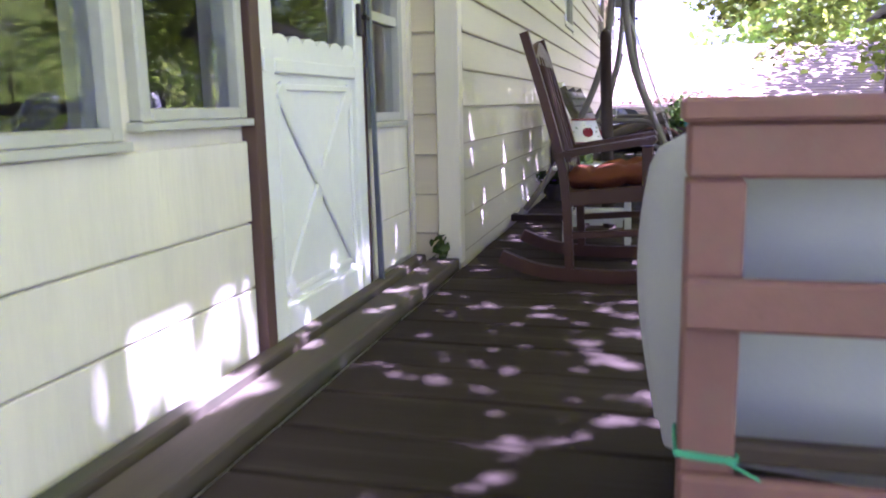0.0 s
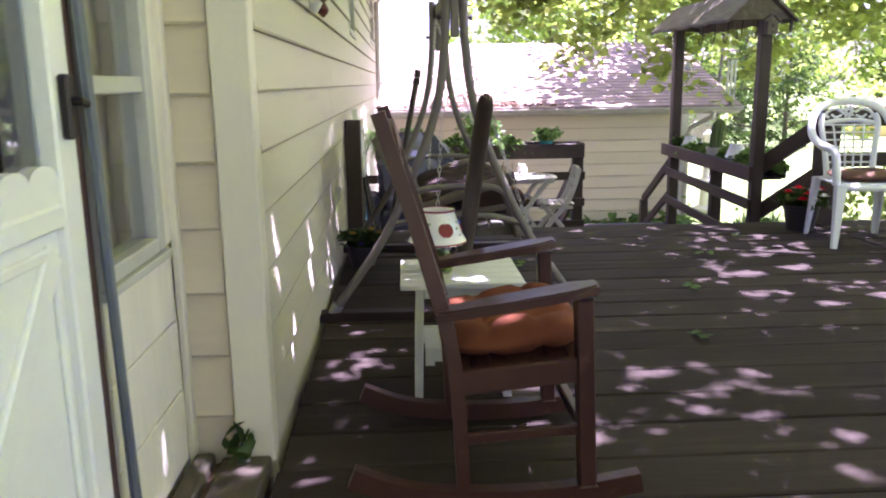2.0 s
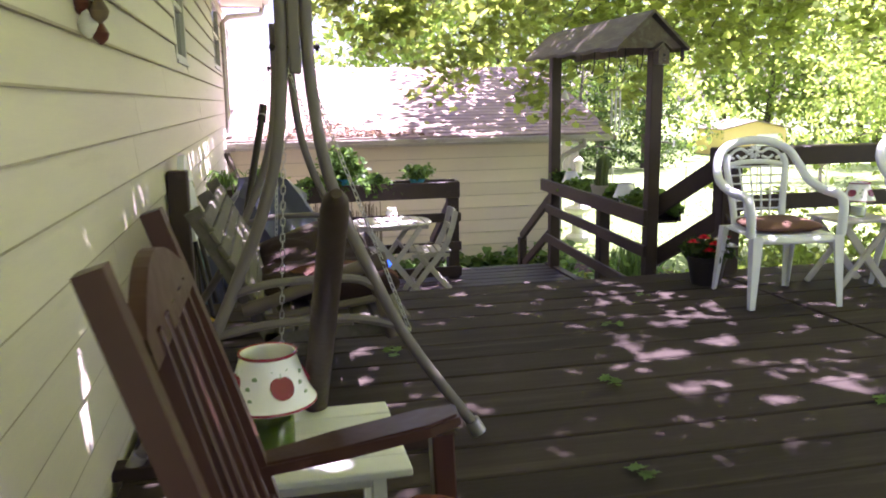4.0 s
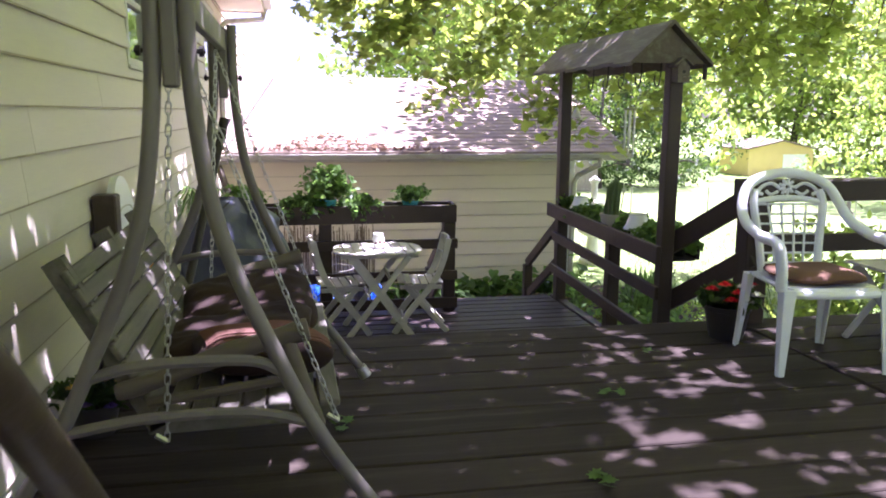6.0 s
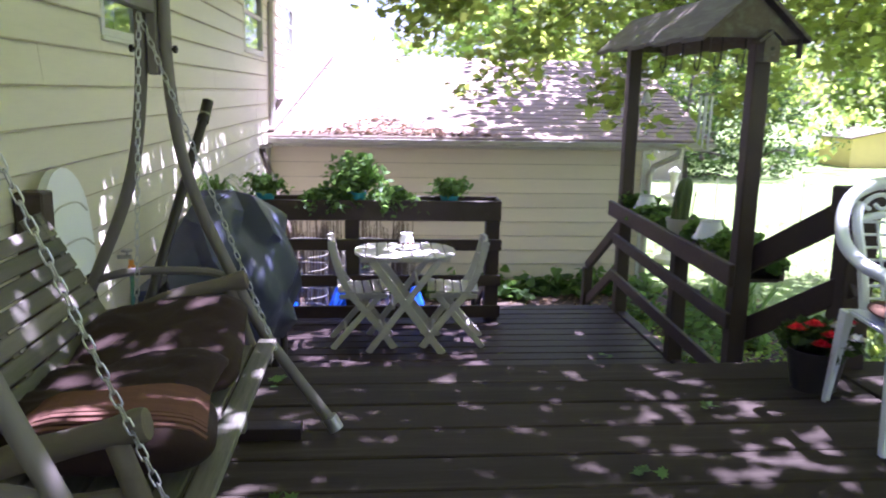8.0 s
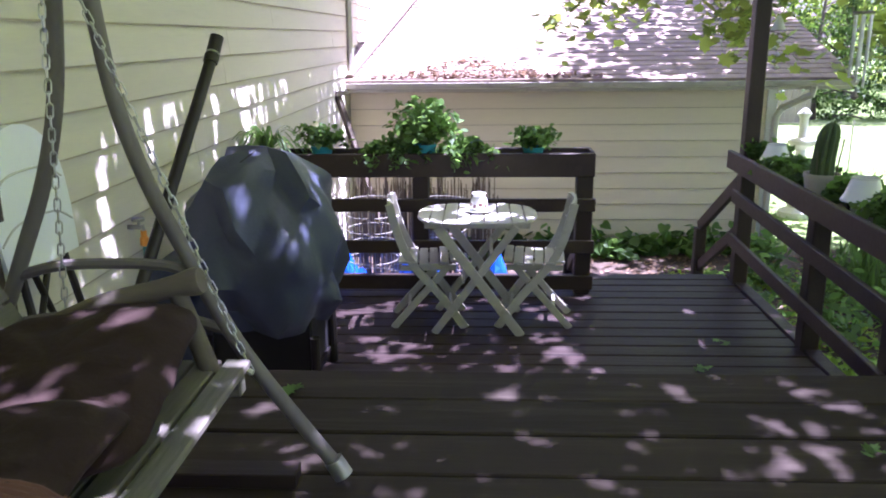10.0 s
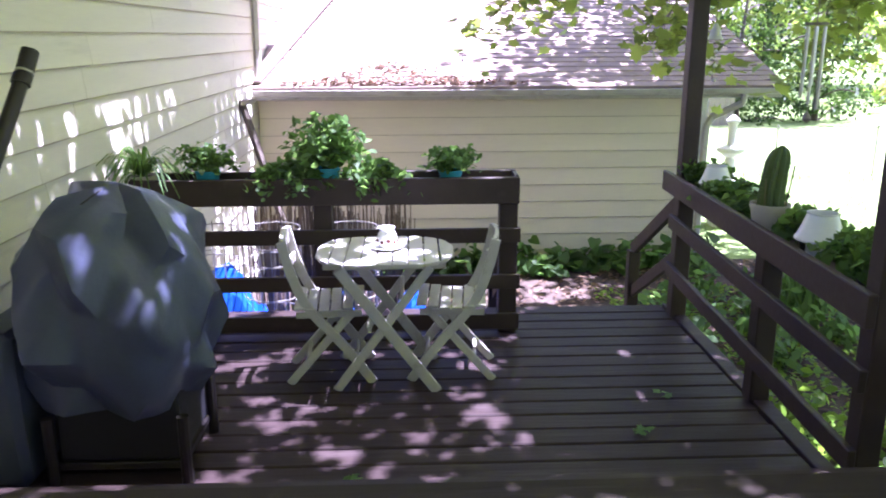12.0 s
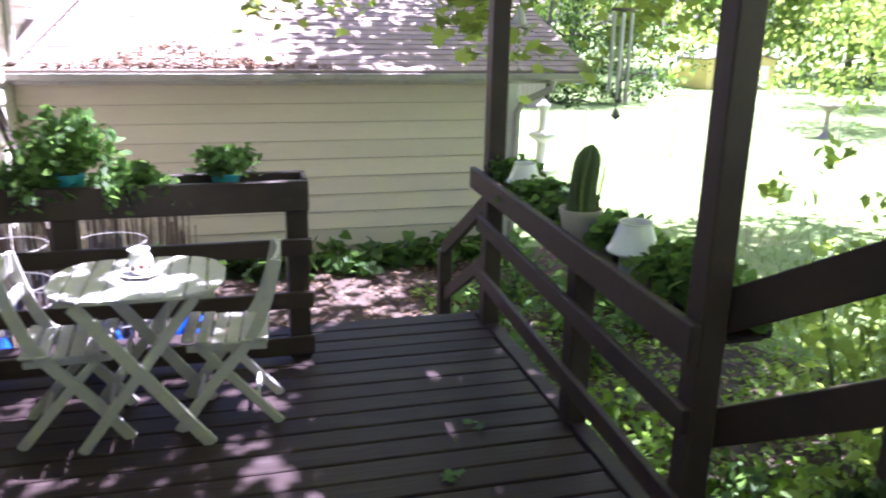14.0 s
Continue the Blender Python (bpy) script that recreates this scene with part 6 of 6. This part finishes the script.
wch = thing("wind_chime", "silver tube wind chime under the small roof", "wind chime")
b = bmesh.new()
tube(b, [(2.99, 10.02, 1.80), (2.99, 10.02, 1.30)], 0.0025, 5)
lathe(b, [(0.05, 0), (0.05, 0.012)], 18, (2.99, 10.02, 1.29))
part("hanger", b, M["fence_wood"], wch)
for k in range(6):
    a = k * math.tau / 6
    b = bmesh.new()
    tube(b, [(2.99 + 0.04 * math.cos(a), 10.02 + 0.04 * math.sin(a), 1.285), (2.99 + 0.04 * math.cos(a), 10.02 + 0.04 * math.sin(a), 1.05 - 0.025 * k)], 0.007, 8)
    part("chime_tube", b, M["steel"], wch)
b = bmesh.new()
tube(b, [(2.99, 10.02, 1.29), (2.99, 10.02, 0.90)], 0.002, 5)
lathe(b, [(0.003, 0), (0.022, 0.02), (0.003, 0.05)], 10, (2.99, 10.02, 0.86))
part("clapper", b, M["fence_wood"], wch)
sh = thing("shell_string", "white bell and shells hanging from the small roof", "ornament")
b = bmesh.new()
tube(b, [(3.14, 11.62, 1.635), (3.14, 11.62, 0.95)], 0.002, 5)
part("cord", b, M["reed"], sh)
b = bmesh.new()
lathe(b, [(0.05, 0.0), (0.038, 0.03), (0.025, 0.07), (0.008, 0.10)], 14, (3.14, 11.62, 1.22))
part("bell", b, M["stone_white"], sh, smooth=True)
for k in range(5):
    b = bmesh.new()
    lathe(b, [(0.003, 0), (0.02, 0.012), (0.003, 0.03)], 8, (3.14 + 0.012 * (-1) ** k, 11.62, 0.95 + 0.045 * k))
    part("shell", b, M["stone_white"], sh, smooth=True)


# ---- trees and garden ----
def limb(bm, pts, r0, r1, n=8):
    path = smooth_path(pts, 4)
    tube(bm, path, [r0 + (r1 - r0) * k / (len(path) - 1) for k in range(len(path))], n)
    return path


def crown_points(rg, path_list, n, spread, droop=0.0):
    """Leaf places in clumps along limbs."""
    pts = []
    pool = [p for path in path_list for p in path[len(path) // 3:]]
    per = 28
    for _ in range(max(1, n // per)):
        c = Vector(pool[rg.integers(len(pool))]) + Vector(rg.normal(0, spread, 3)) * 0.8
        q = rg.normal(0, 1, (per, 3)) * np.array([0.34, 0.34, 0.2]) * spread * 0.75
        q[:, 2] -= droop * np.linalg.norm(q[:, :2], axis=1)
        pts.append(q + np.array(c))
    return np.concatenate(pts)


def big_maple():
    """The shade tree whose boughs hang over the deck."""
    rg = np.random.default_rng(5)
    t = thing("maple_tree", "large shade maple with boughs hanging over the deck", "tree", pose(0, 0, 0))
    b = bmesh.new()
    base = Vector((10.2, 9.2, GZ - 0.05))
    top = limb(b, [base, base + Vector((0, 0, 2.2)), base + Vector((-0.2, 0.1, 4.0)), base + Vector((-0.4, 0.3, 7.0)), base + Vector((-0.6, 0.3, 11.0))], 0.42, 0.12, 12)
    part("trunk", b, M["bark"], t, smooth=True)
    ends = [(2.2, 13.0, 3.4), (3.8, 12.8, 2.9), (5.6, 13.4, 2.9), (1.2, 10.0, 5.6), (4.4, 10.0, 5.0), (2.0, 6.5, 5.8), (4.2, 4.5, 5.4), (6.6, 5.0, 5.0), (3.0, 2.0, 5.8), (6.0, 0.5, 5.6), (8.0, 13.2, 3.6), (6.2, 7.8, 5.2), (1.2, 3.4, 6.4), (3.2, 8.2, 6.8), (9.0, 4.0, 6.0), (2.2, -0.5, 6.2), (5.6, -2.0, 6.4)]
    paths = []
    for k, e in enumerate(ends):
        s = base + Vector((-0.2, 0.2, 3.6 + 0.22 * (k % 9)))
        e = Vector(e)
        mid = s.lerp(e, 0.5) + Vector((0, 0, 1.3))
        b = bmesh.new()
        main = limb(b, [s, mid, s.lerp(e, 0.8) + Vector((0, 0, 0.75)), e], 0.10, 0.018, 8)
        paths.append(main)
        for j in range(7):
            p = main[5 + j]
            q = p + Vector(rg.normal(0, 0.8, 3)) + Vector((-0.3, 0, -0.25))
            paths.append(limb(b, [p, p.lerp(q, 0.5) + Vector((0, 0, 0.12)), q], 0.02, 0.006, 5))
        part("limb", b, M["bark"], t, smooth=True)
    pts = [crown_points(rg, [p for p in paths if p[-1].y < 11.5], 11000, 0.95, 0.25), crown_points(rg, [p for p in paths if p[-1].y >= 11.5], 2200, 0.7, 0.25)]
    for _ in range(680):
        c = np.array([rg.uniform(0.5, 10.0), rg.uniform(-3.0, 11.7), rg.uniform(3.6, 5.6)])
        pts.append(c + rg.normal(0, 1, (30, 3)) * np.array([0.34, 0.34, 0.16]))
    # mostly unseen extra clumps, added to shade chosen parts of deck, wall and roof
    for n_, lo, hi in ((42, (0.45, 4.9, 3.8), (1.5, 11.4, 4.9)), (60, (0.9, 1.2, 3.8), (3.6, 3.6, 5.0)), (70, (0.5, 1.0, 3.6), (3.4, 11.6, 4.7)), (90, (3.9, 11.8, 4.2), (9.5, 15.0, 5.8)), (200, (6.0, 14.0, 4.4), (12.0, 17.0, 6.4)), (95, (4.4, 15.6, 5.0), (8.2, 19.6, 6.4)), (10, (5.5, 12.6, 2.7), (9.0, 14.2, 3.6))):
        for _ in range(n_):
            pts.append(rg.uniform(lo, hi) + rg.normal(0, 1, (30, 3)) * np.array([0.34, 0.34, 0.16]))
    pts = np.concatenate(pts)
    pts = pts[((pts[:, 2] > 3.3) | (pts[:, 1] > 11.9)) & (pts[:, 0] > 0.25) & ((pts[:, 1] < 12.0) | (pts[:, 0] > 3.4))]
    # unseen clumps, added only to shade the far house wall
    pts = np.concatenate([pts] + [rg.uniform((0.9, 12.4, 5.6), (1.9, 15.4, 6.6)) + rg.normal(0, 1, (30, 3)) * np.array([0.3, 0.3, 0.16]) for _ in range(48)])
    # openings in the foliage, cut along the sun's slant to aim sun patches
    for x, y, r, share in ((2.95, 9.75, 0.55, 0.5), (2.2, 9.6, 0.45, 0.45), (1.65, 9.95, 0.45, 0.45), (2.6, 11.0, 0.4, 0.4), (0.80, 3.28, 0.34, 0.9), (2.73, 5.67, 0.30, 0.5), (1.93, 4.32, 0.28, 0.5), (1.36, 4.97, 0.26, 0.5), (1.35, 5.96, 0.24, 0.45), (3.46, 7.34, 0.22, 0.4), (3.49, 10.4, 0.30, 0.45), (5.9, 11.2, 0.8, 0.6), (5.6, 10.3, 0.5, 0.5)):
        ax = np.array([x, y]) + (pts[:, 2:3] - 4.6) * np.array([[SUN_DIR.x / SUN_DIR.z, SUN_DIR.y / SUN_DIR.z]])
        inside = np.linalg.norm(pts[:, :2] - ax, axis=1) < r
        pts = pts[~(inside & (rg.uniform(0, 1, len(pts)) < share))]
    leaves("crown", pts, 0.16, MAPLE, M["leaf"], t, rg, 0.4)
    # drooping twigs with leaves over the garage eave
    b = bmesh.new()
    low = []
    for s, e in (((5.2, 13.6, 3.3), (2.0, 12.6, 1.55)), ((4.4, 13.0, 3.0), (3.0, 12.4, 1.25)), ((3.6, 13.4, 3.2), (1.25, 12.9, 1.95)), ((6.0, 13.2, 3.0), (4.3, 12.2, 1.35)),
                 ((3.4, 12.8, 3.4), (0.9, 13.2, 2.35)), ((6.6, 13.8, 3.1), (5.6, 12.6, 1.75)), ((5.4, 12.4, 3.3), (3.4, 11.9, 2.0)), ((8.0, 13.0, 3.4), (7.2, 12.0, 2.0)), ((8.6, 12.0, 3.8), (8.4, 11.0, 2.5)),
                 ((4.8, 13.6, 3.2), (2.6, 13.4, 1.7)), ((3.0, 13.2, 3.3), (1.3, 12.6, 2.15)), ((2.6, 12.9, 3.3), (0.8, 12.8, 2.5)), ((4.2, 12.7, 3.1), (2.3, 12.3, 2.0)), ((5.0, 12.9, 3.0), (3.6, 12.2, 1.7)),
                 ((6.4, 12.6, 3.2), (5.0, 12.0, 1.9)), ((7.2, 13.0, 3.3), (6.2, 12.3, 2.0))):
        s, e = Vector(s), Vector(e)
        path = limb(b, [s, s.lerp(e, 0.4) + Vector((0, 0, 0.22)), s.lerp(e, 0.75) + Vector((0, 0, 0.12)), e], 0.016, 0.004, 5)
        low.append(path)
        for j in range(3, len(path), 1):
            q = path[j] + Vector(rg.normal(0, 0.22, 3)) + Vector((-0.08, -0.05, -0.1))
            low.append(limb(b, [path[j], path[j].lerp(q, 0.5) + Vector((0, 0, 0.03)), q], 0.005, 0.002, 4))
    tagged(part("twig", b, M["bark"], t), kind="stuff")
    lp_ = []
    for path in low:
        for p in path[::2]:
            for _ in range(8):
                lp_.append(np.array(p) + rg.normal(0, 0.12, 3) + np.array([0, 0, -0.05]))
    leaves("drooping_leaves", lp_, 0.115, MAPLE, M["leaf"], t, rg, 0.55)


def back_tree(x, y, h, r, n, size, rg, trunk=0.22, name="tree", label="tall leafy tree at the back of the garden", mt="leaf_far", low=0.25):
    t = thing(name, label, "tree", pose(x, y, GZ))
    b = bmesh.new()
    top = limb(b, [(0, 0, -0.1), (rg.normal(0, 0.2), 0, h * 0.35), (rg.normal(0, 0.4), rg.normal(0, 0.3), h * 0.9)], trunk, trunk * 0.2, 9)
    part("trunk", b, M["bark"], t, smooth=True)
    paths = [top[6:]]
    for k in range(11):
        b = bmesh.new()
        a = k * 2.4 + rg.uniform(0, 0.6)
        f = low + (0.92 - low) * k / 10
        s = top[min(len(top) - 1, int(f * len(top)))]
        L = r * rg.uniform(0.6, 1.05) * (1.1 - 0.5 * f)
        e = s + Vector((math.cos(a) * L, math.sin(a) * L, rg.uniform(-0.1, 0.35) * L))
        paths.append(limb(b, [s, s.lerp(e, 0.5) + Vector((0, 0, 0.15 * L)), e], trunk * 0.3, 0.02, 6))
        part("limb", b, M["bark"], t)
    leaves("crown", crown_points(rg, paths, n, r * 0.36), size, OVAL, M[mt], t, rg, 0.8)
    return t


big_maple()
rg = np.random.default_rng(11)
for x, y, h, r in ((-14, 40, 15, 6), (9, 44, 15, 6), (6.5, 37, 13, 4.6), (13, 47, 17, 6.5), (20, 50, 18, 7), (16, 40, 12, 5), (27, 47, 16, 6.5), (34, 44, 15, 6.5),
                   (30, 38, 11, 5), (41, 40, 15, 6.5), (46, 33, 14, 6), (38, 30, 12, 5), (50, 26, 14, 6.5), (48, 18, 13, 6), (27, 43, 12, 5)):
    back_tree(x, y, h, r, 8000, 0.32, rg)
back_tree(19.5, 24.5, 8, 3.0, 5200, 0.17, rg, 0.13, label="young leafy tree standing on the lawn")
back_tree(24, 30, 9, 3.2, 4200, 0.2, rg, 0.15, label="young leafy tree standing on the lawn")
back_tree(11.5, 31.5, 5.2, 2.0, 5200, 0.14, rg, 0.12, "yew_shrub", "dense dark green evergreen shrub by the fence", "leaf_dark", 0.05)
back_tree(14.2, 31.8, 5.0, 2.2, 5600, 0.14, rg, 0.12, "yew_shrub", "dense dark green evergreen shrub by the fence", "leaf_dark", 0.05)
# trees behind and beside the start, which close the place and show in the glass
for x, y, h, r in ((12, -6, 13, 5.5), (17, 2, 14, 6), (8, -12, 14, 6), (0, -16, 15, 6), (24, 10, 14, 6)):
    back_tree(x, y, h, r, 3200, 0.34, rg, label="tall leafy tree beside the garden")


def shed(x, y, w, d, h):
    s = thing("garden_shed", "small yellow garden shed with white double doors", "shed", pose(x, y, GZ))
    b = bmesh.new()
    box(b, -w / 2, w / 2, 0, d, 0, h)
    vs = [b.verts.new(p) for p in ((-w / 2, 0, h), (w / 2, 0, h), (0, 0, h + 0.34), (-w / 2, d, h), (w / 2, d, h), (0, d, h + 0.34))]
    b.faces.new(vs[:3]), b.faces.new(vs[5:2:-1])
    part("wall", b, M["shed"], s)
    for sg in (-1, 1):
        beamed("roof_slope", M["shingle"], s, (0, d / 2, h + 0.37), (sg * (w / 2 + 0.15), d / 2, h + 0.0), d + 0.3, 0.05)
    for x0 in (0.40, 1.0):
        boxed("door", M["white"], s, x0 - 0.31, x0 + 0.28, -0.03, -0.002, 0.08, h - 0.25, label="white door")


shed(21.95, 36.2, 3.2, 2.4, 1.2)
wf = thing("board_fence", "grey wooden board fence at the back of the lawn", "fence")
me_f = finish("fence_board", bm_of(box, 0, 0.14, 0, 0.02, 0.03, 1.45), M["fence_wood"])
for k in range(22):
    piece("fence_board", me_f, wf, Matrix.Translation((7.6 + 0.15 * k, 30.2, GZ)))
cf = thing("wire_fence", "thin grey wire garden fence on the lawn", "fence")
for k in range(8):
    b = bmesh.new()
    xx = 6.4 + 1.9 * k
    tube(b, [(xx, 21.8 - 0.15 * k, GZ - 0.02), (xx, 21.8 - 0.15 * k, GZ + 1.0)], 0.018, 6)
    part("post", b, M["tin"], cf)
b = bmesh.new()
for z in (0.3, 0.62, 0.95):
    tube(b, [(6.4, 21.8, GZ + z), (19.7, 20.75, GZ + z)], 0.004, 4)
part("wire", b, M["tin"], cf)
bb = thing("bird_bath", "small grey bird bath on the lawn", "bird bath", pose(15.6, 23.5, GZ))
b = bmesh.new()
lathe(b, [(0.16, 0), (0.12, 0.05), (0.06, 0.12), (0.05, 0.6), (0.1, 0.68), (0.28, 0.76), (0.30, 0.80), (0.26, 0.79), (0.01, 0.74)], 20)
part("basin", b, M["fence_wood"], bb, smooth=True)
gs = thing("garden_ornament", "white tiered garden ornament beyond the garage corner", "garden ornament", pose(5.75, 17.6, GZ))
b = bmesh.new()
lathe(b, [(0.24, 0), (0.24, 0.08), (0.12, 0.14), (0.10, 0.5), (0.26, 0.58), (0.28, 0.64), (0.08, 0.68), (0.07, 1.0), (0.19, 1.08), (0.2, 1.13), (0.06, 1.17), (0.06, 1.45), (0.1, 1.52), (0.02, 1.6)], 20)
part("ornament_body", b, M["stone_white"], gs, smooth=True)


# low plants
def clump(at, r, h, n, size, rg, material, shape, name, label, cat):
    t = thing(name, label, cat, pose(*at))
    c = np.stack([rg.normal(0, r * 0.5, n), rg.normal(0, r * 0.5, n), np.abs(rg.normal(0, h * 0.5, n)) + 0.02], 1)
    leaves("foliage", c, size, shape, M[material], t, rg, 0.6)
    b = bmesh.new()
    for k in range(5):
        tube(b, [(0.02 * math.cos(k), 0.02 * math.sin(k), -0.02), (r * 0.4 * math.cos(k * 1.3), r * 0.4 * math.sin(k * 1.3), h * 0.7)], 0.004, 4)
    part("stems", b, M["leaf_dark"], t)


for i in range(17):
    x = 1.9 + 0.17 * i + rg.normal(0, 0.05)
    clump((x, 15.25 + rg.normal(0, 0.12), GZ + 0.03), 0.17, 0.24, 34, 0.14, rg, "leaf_pot", HEART, "hosta_plant", "green leafy plant at the foot of the garage wall", "plant")
for i in range(7):
    clump((0.5 + 0.2 * i, 15.1 + rg.normal(0, 0.1), GZ + 0.03), 0.16, 0.2, 26, 0.14, rg, "leaf_dark", HEART, "hosta_plant", "dark leafy plant at the foot of the garage wall", "plant")
for x, y in ((3.35, 11.0), (3.3, 10.5), (3.45, 10.05), (3.6, 10.7), (3.9, 11.5), (3.35, 9.5), (3.7, 9.7), (4.1, 10.5), (4.3, 9.9), (3.3, 11.6), (3.5, 11.3), (3.8, 10.95), (3.3, 9.1), (4.2, 11.1), (4.5, 10.4)):
    clump((x, y, GZ + 0.03), 0.24, 0.26, 110, 0.085, rg, "leaf_lime" if rg.uniform() < 0.8 else "leaf_pot", OVAL, "ground_cover_plant", "bright green ground-cover plant beside the deck", "plant")
for x, y, h in ((4.3, 13.2, 0.4), (4.7, 13.8, 0.45), (4.1, 14.0, 0.4), (3.6, 13.5, 0.3), (3.5, 12.6, 0.3), (4.2, 12.4, 0.3), (4.9, 12.9, 0.35)):
    clump((x, y, GZ + 0.03), 0.3, h, 120, 0.12, rg, "leaf_pot", OVAL, "ground_cover_plant", "leafy green perennial in the garden bed", "plant")
for x, y in ((5.0, 13.6), (5.3, 14.2)):
    t = thing("iris_plant", "clump of upright green blades in the garden bed", "plant", pose(x, y, GZ + 0.03))
    n = 90
    c = np.stack([rg.normal(0, 0.12, n), rg.normal(0, 0.12, n), rg.uniform(0.18, 0.32, n)], 1)
    lb = BLADE[:, [0, 2, 1]] * np.array([1.6, 1, 1])
    leaves("blade_clump", c - np.array([0, 0, 0.2]), 0.42, lb + np.array([0, 0.45, 0]), M["leaf_pot"], t, rg, 0.25)
for x, y, h, n in ((4.75, 10.25, 1.7, 300), (5.25, 10.0, 1.8, 320), (4.5, 9.6, 1.4, 260), (5.7, 9.7, 1.6, 320), (6.3, 9.9, 1.3, 480), (7.2, 9.4, 1.2, 420), (5.9, 9.0, 1.3, 420), (4.2, 9.1, 0.9, 260), (5.4, 10.9, 1.1, 260)):
    t = thing("garden_shrub", "airy green shrub beside the deck", "shrub", pose(x, y, GZ))
    b = bmesh.new()
    paths = []
    for k in range(9):
        a = k * 2.4
        e = Vector((math.cos(a) * 0.45, math.sin(a) * 0.45, h * rg.uniform(0.7, 1.1)))
        paths.append(limb(b, [(0, 0, 0), e * 0.5 + Vector((0, 0, 0.1)), e], 0.006, 0.002, 5))
    part("stems", b, M["leaf_dark"], t)
    leaves("foliage", crown_points(rg, paths, int(n * 2.4), 0.3), 0.085, OVAL, M["leaf_far"], t, rg, 0.7)
# grass blades and litter near the deck
n = 26000
c = np.stack([rg.uniform(3.2, 11, n), rg.uniform(9.5, 22, n), np.full(n, GZ + 0.03)], 1)
keep = (c[:, 0] > 5.6 + 0.8 * np.sin(c[:, 1])) | (c[:, 1] > 16.5)
keep &= ~((c[:, 0] < 5.0) & (c[:, 1] > 15.4))
g = leaves("grass_blades", c[keep], 0.06, BLADE[:, [0, 2, 1]] * np.array([1.6, 1, 1]) + np.array([0, 0.45, -0.3]), M["blade"], None, rg, 0.3)
tagged(g, "short green grass blades on the lawn", "grass", kind="stuff")
n = 6500
c = np.stack([rg.uniform(-0.4, 6.0, n), rg.uniform(8.0, 15.6, n), GZ + 0.035 + rg.uniform(0, 0.02, n)], 1)
c = c[(c[:, 1] > 11.6) | (c[:, 0] > 3.0)]
g = leaves("leaf_litter", c, 0.07, OVAL, M["litter"], None, rg, 0.25)
tagged(g, "dry brown leaf litter on the garden bed", "leaf litter", kind="stuff")
n = 5200
c = np.stack([rg.uniform(3.1, 6.2, n), rg.uniform(8.2, 14.5, n), GZ + 0.05 + rg.uniform(0, 0.06, n)], 1)
g = leaves("ground_cover", c, 0.07, OVAL, M["leaf_lime"], None, rg, 0.4)
tagged(g, "low green ground cover in the garden bed", "ground cover", kind="stuff")
# sprigs that fell on the decks, and the weed in the corner
for x, y, z in ((1.42, 6.55, 0), (2.35, 6.05, 0), (1.75, 7.35, 0), (0.55, 7.2, 0), (0.35, 3.45, 0), (0.42, 8.3, 0), (1.95, 5.0, 0), (1.1, 5.7, 0), (0.95, 9.35, -0.53), (2.25, 9.75, -0.53), (2.45, 10.1, -0.53), (1.95, 9.2, -0.53), (2.2, 7.9, 0)):
    t = thing("fallen_sprig", "small green maple sprig fallen on the deck", "leaf", pose(x, y, z + 0.004, 0, 0, rg.uniform(0, 360)))
    leaves("leaf", rg.normal(0, 0.03, (4, 3)) * np.array([1, 1, 0.1]) + np.array([0, 0, 0.012]), 0.055, MAPLE, M["leaf_pot"], t, rg, 0.2)
t = thing("corner_weed", "small green weed growing at the wall corner", "plant", pose(-0.66, 4.62, 0.0))
leaves("foliage", np.stack([rg.normal(0, 0.03, 16), rg.normal(0, 0.03, 16), rg.uniform(0.04, 0.14, 16)], 1), 0.06, OVAL, M["leaf_dark"], t, rg, 0.8)
b = bmesh.new()
tube(b, [(0, 0, -0.03), (0.01, 0, 0.08), (0.04, -0.02, 0.14)], 0.004, 5)
part("stem", b, M["leaf_dark"], t)

# ---- planks ----
rg = np.random.default_rng(3)
P = 0.2425
y = 1.96
while y < 8.5:
    w = min(P - 0.010, 8.60 - y)
    for x0, x1 in ((-0.545, 3.03), (3.045, 7.4)):
        dx = rg.uniform(-0.004, 0.004)
        piece("plank", plank_mesh(x1 - x0, round(w, 3), 0.04, M["deck_edge" if y > 8.28 else "deck"]), upper, pose(x0 + dx, y, rg.uniform(-0.003, 0.0), rg.normal(0, 0.25), 0, 0))
    y += P
P = 0.1443
y = 8.645
while y < 11.45:
    piece("plank", plank_mesh(3.42, 0.133, 0.04, M["deck_low"]), low, pose(-0.545 + rg.uniform(-0.006, 0.006), y, -0.53 + rg.uniform(-0.003, 0.0), rg.normal(0, 0.3), 0, 0))
    y += P
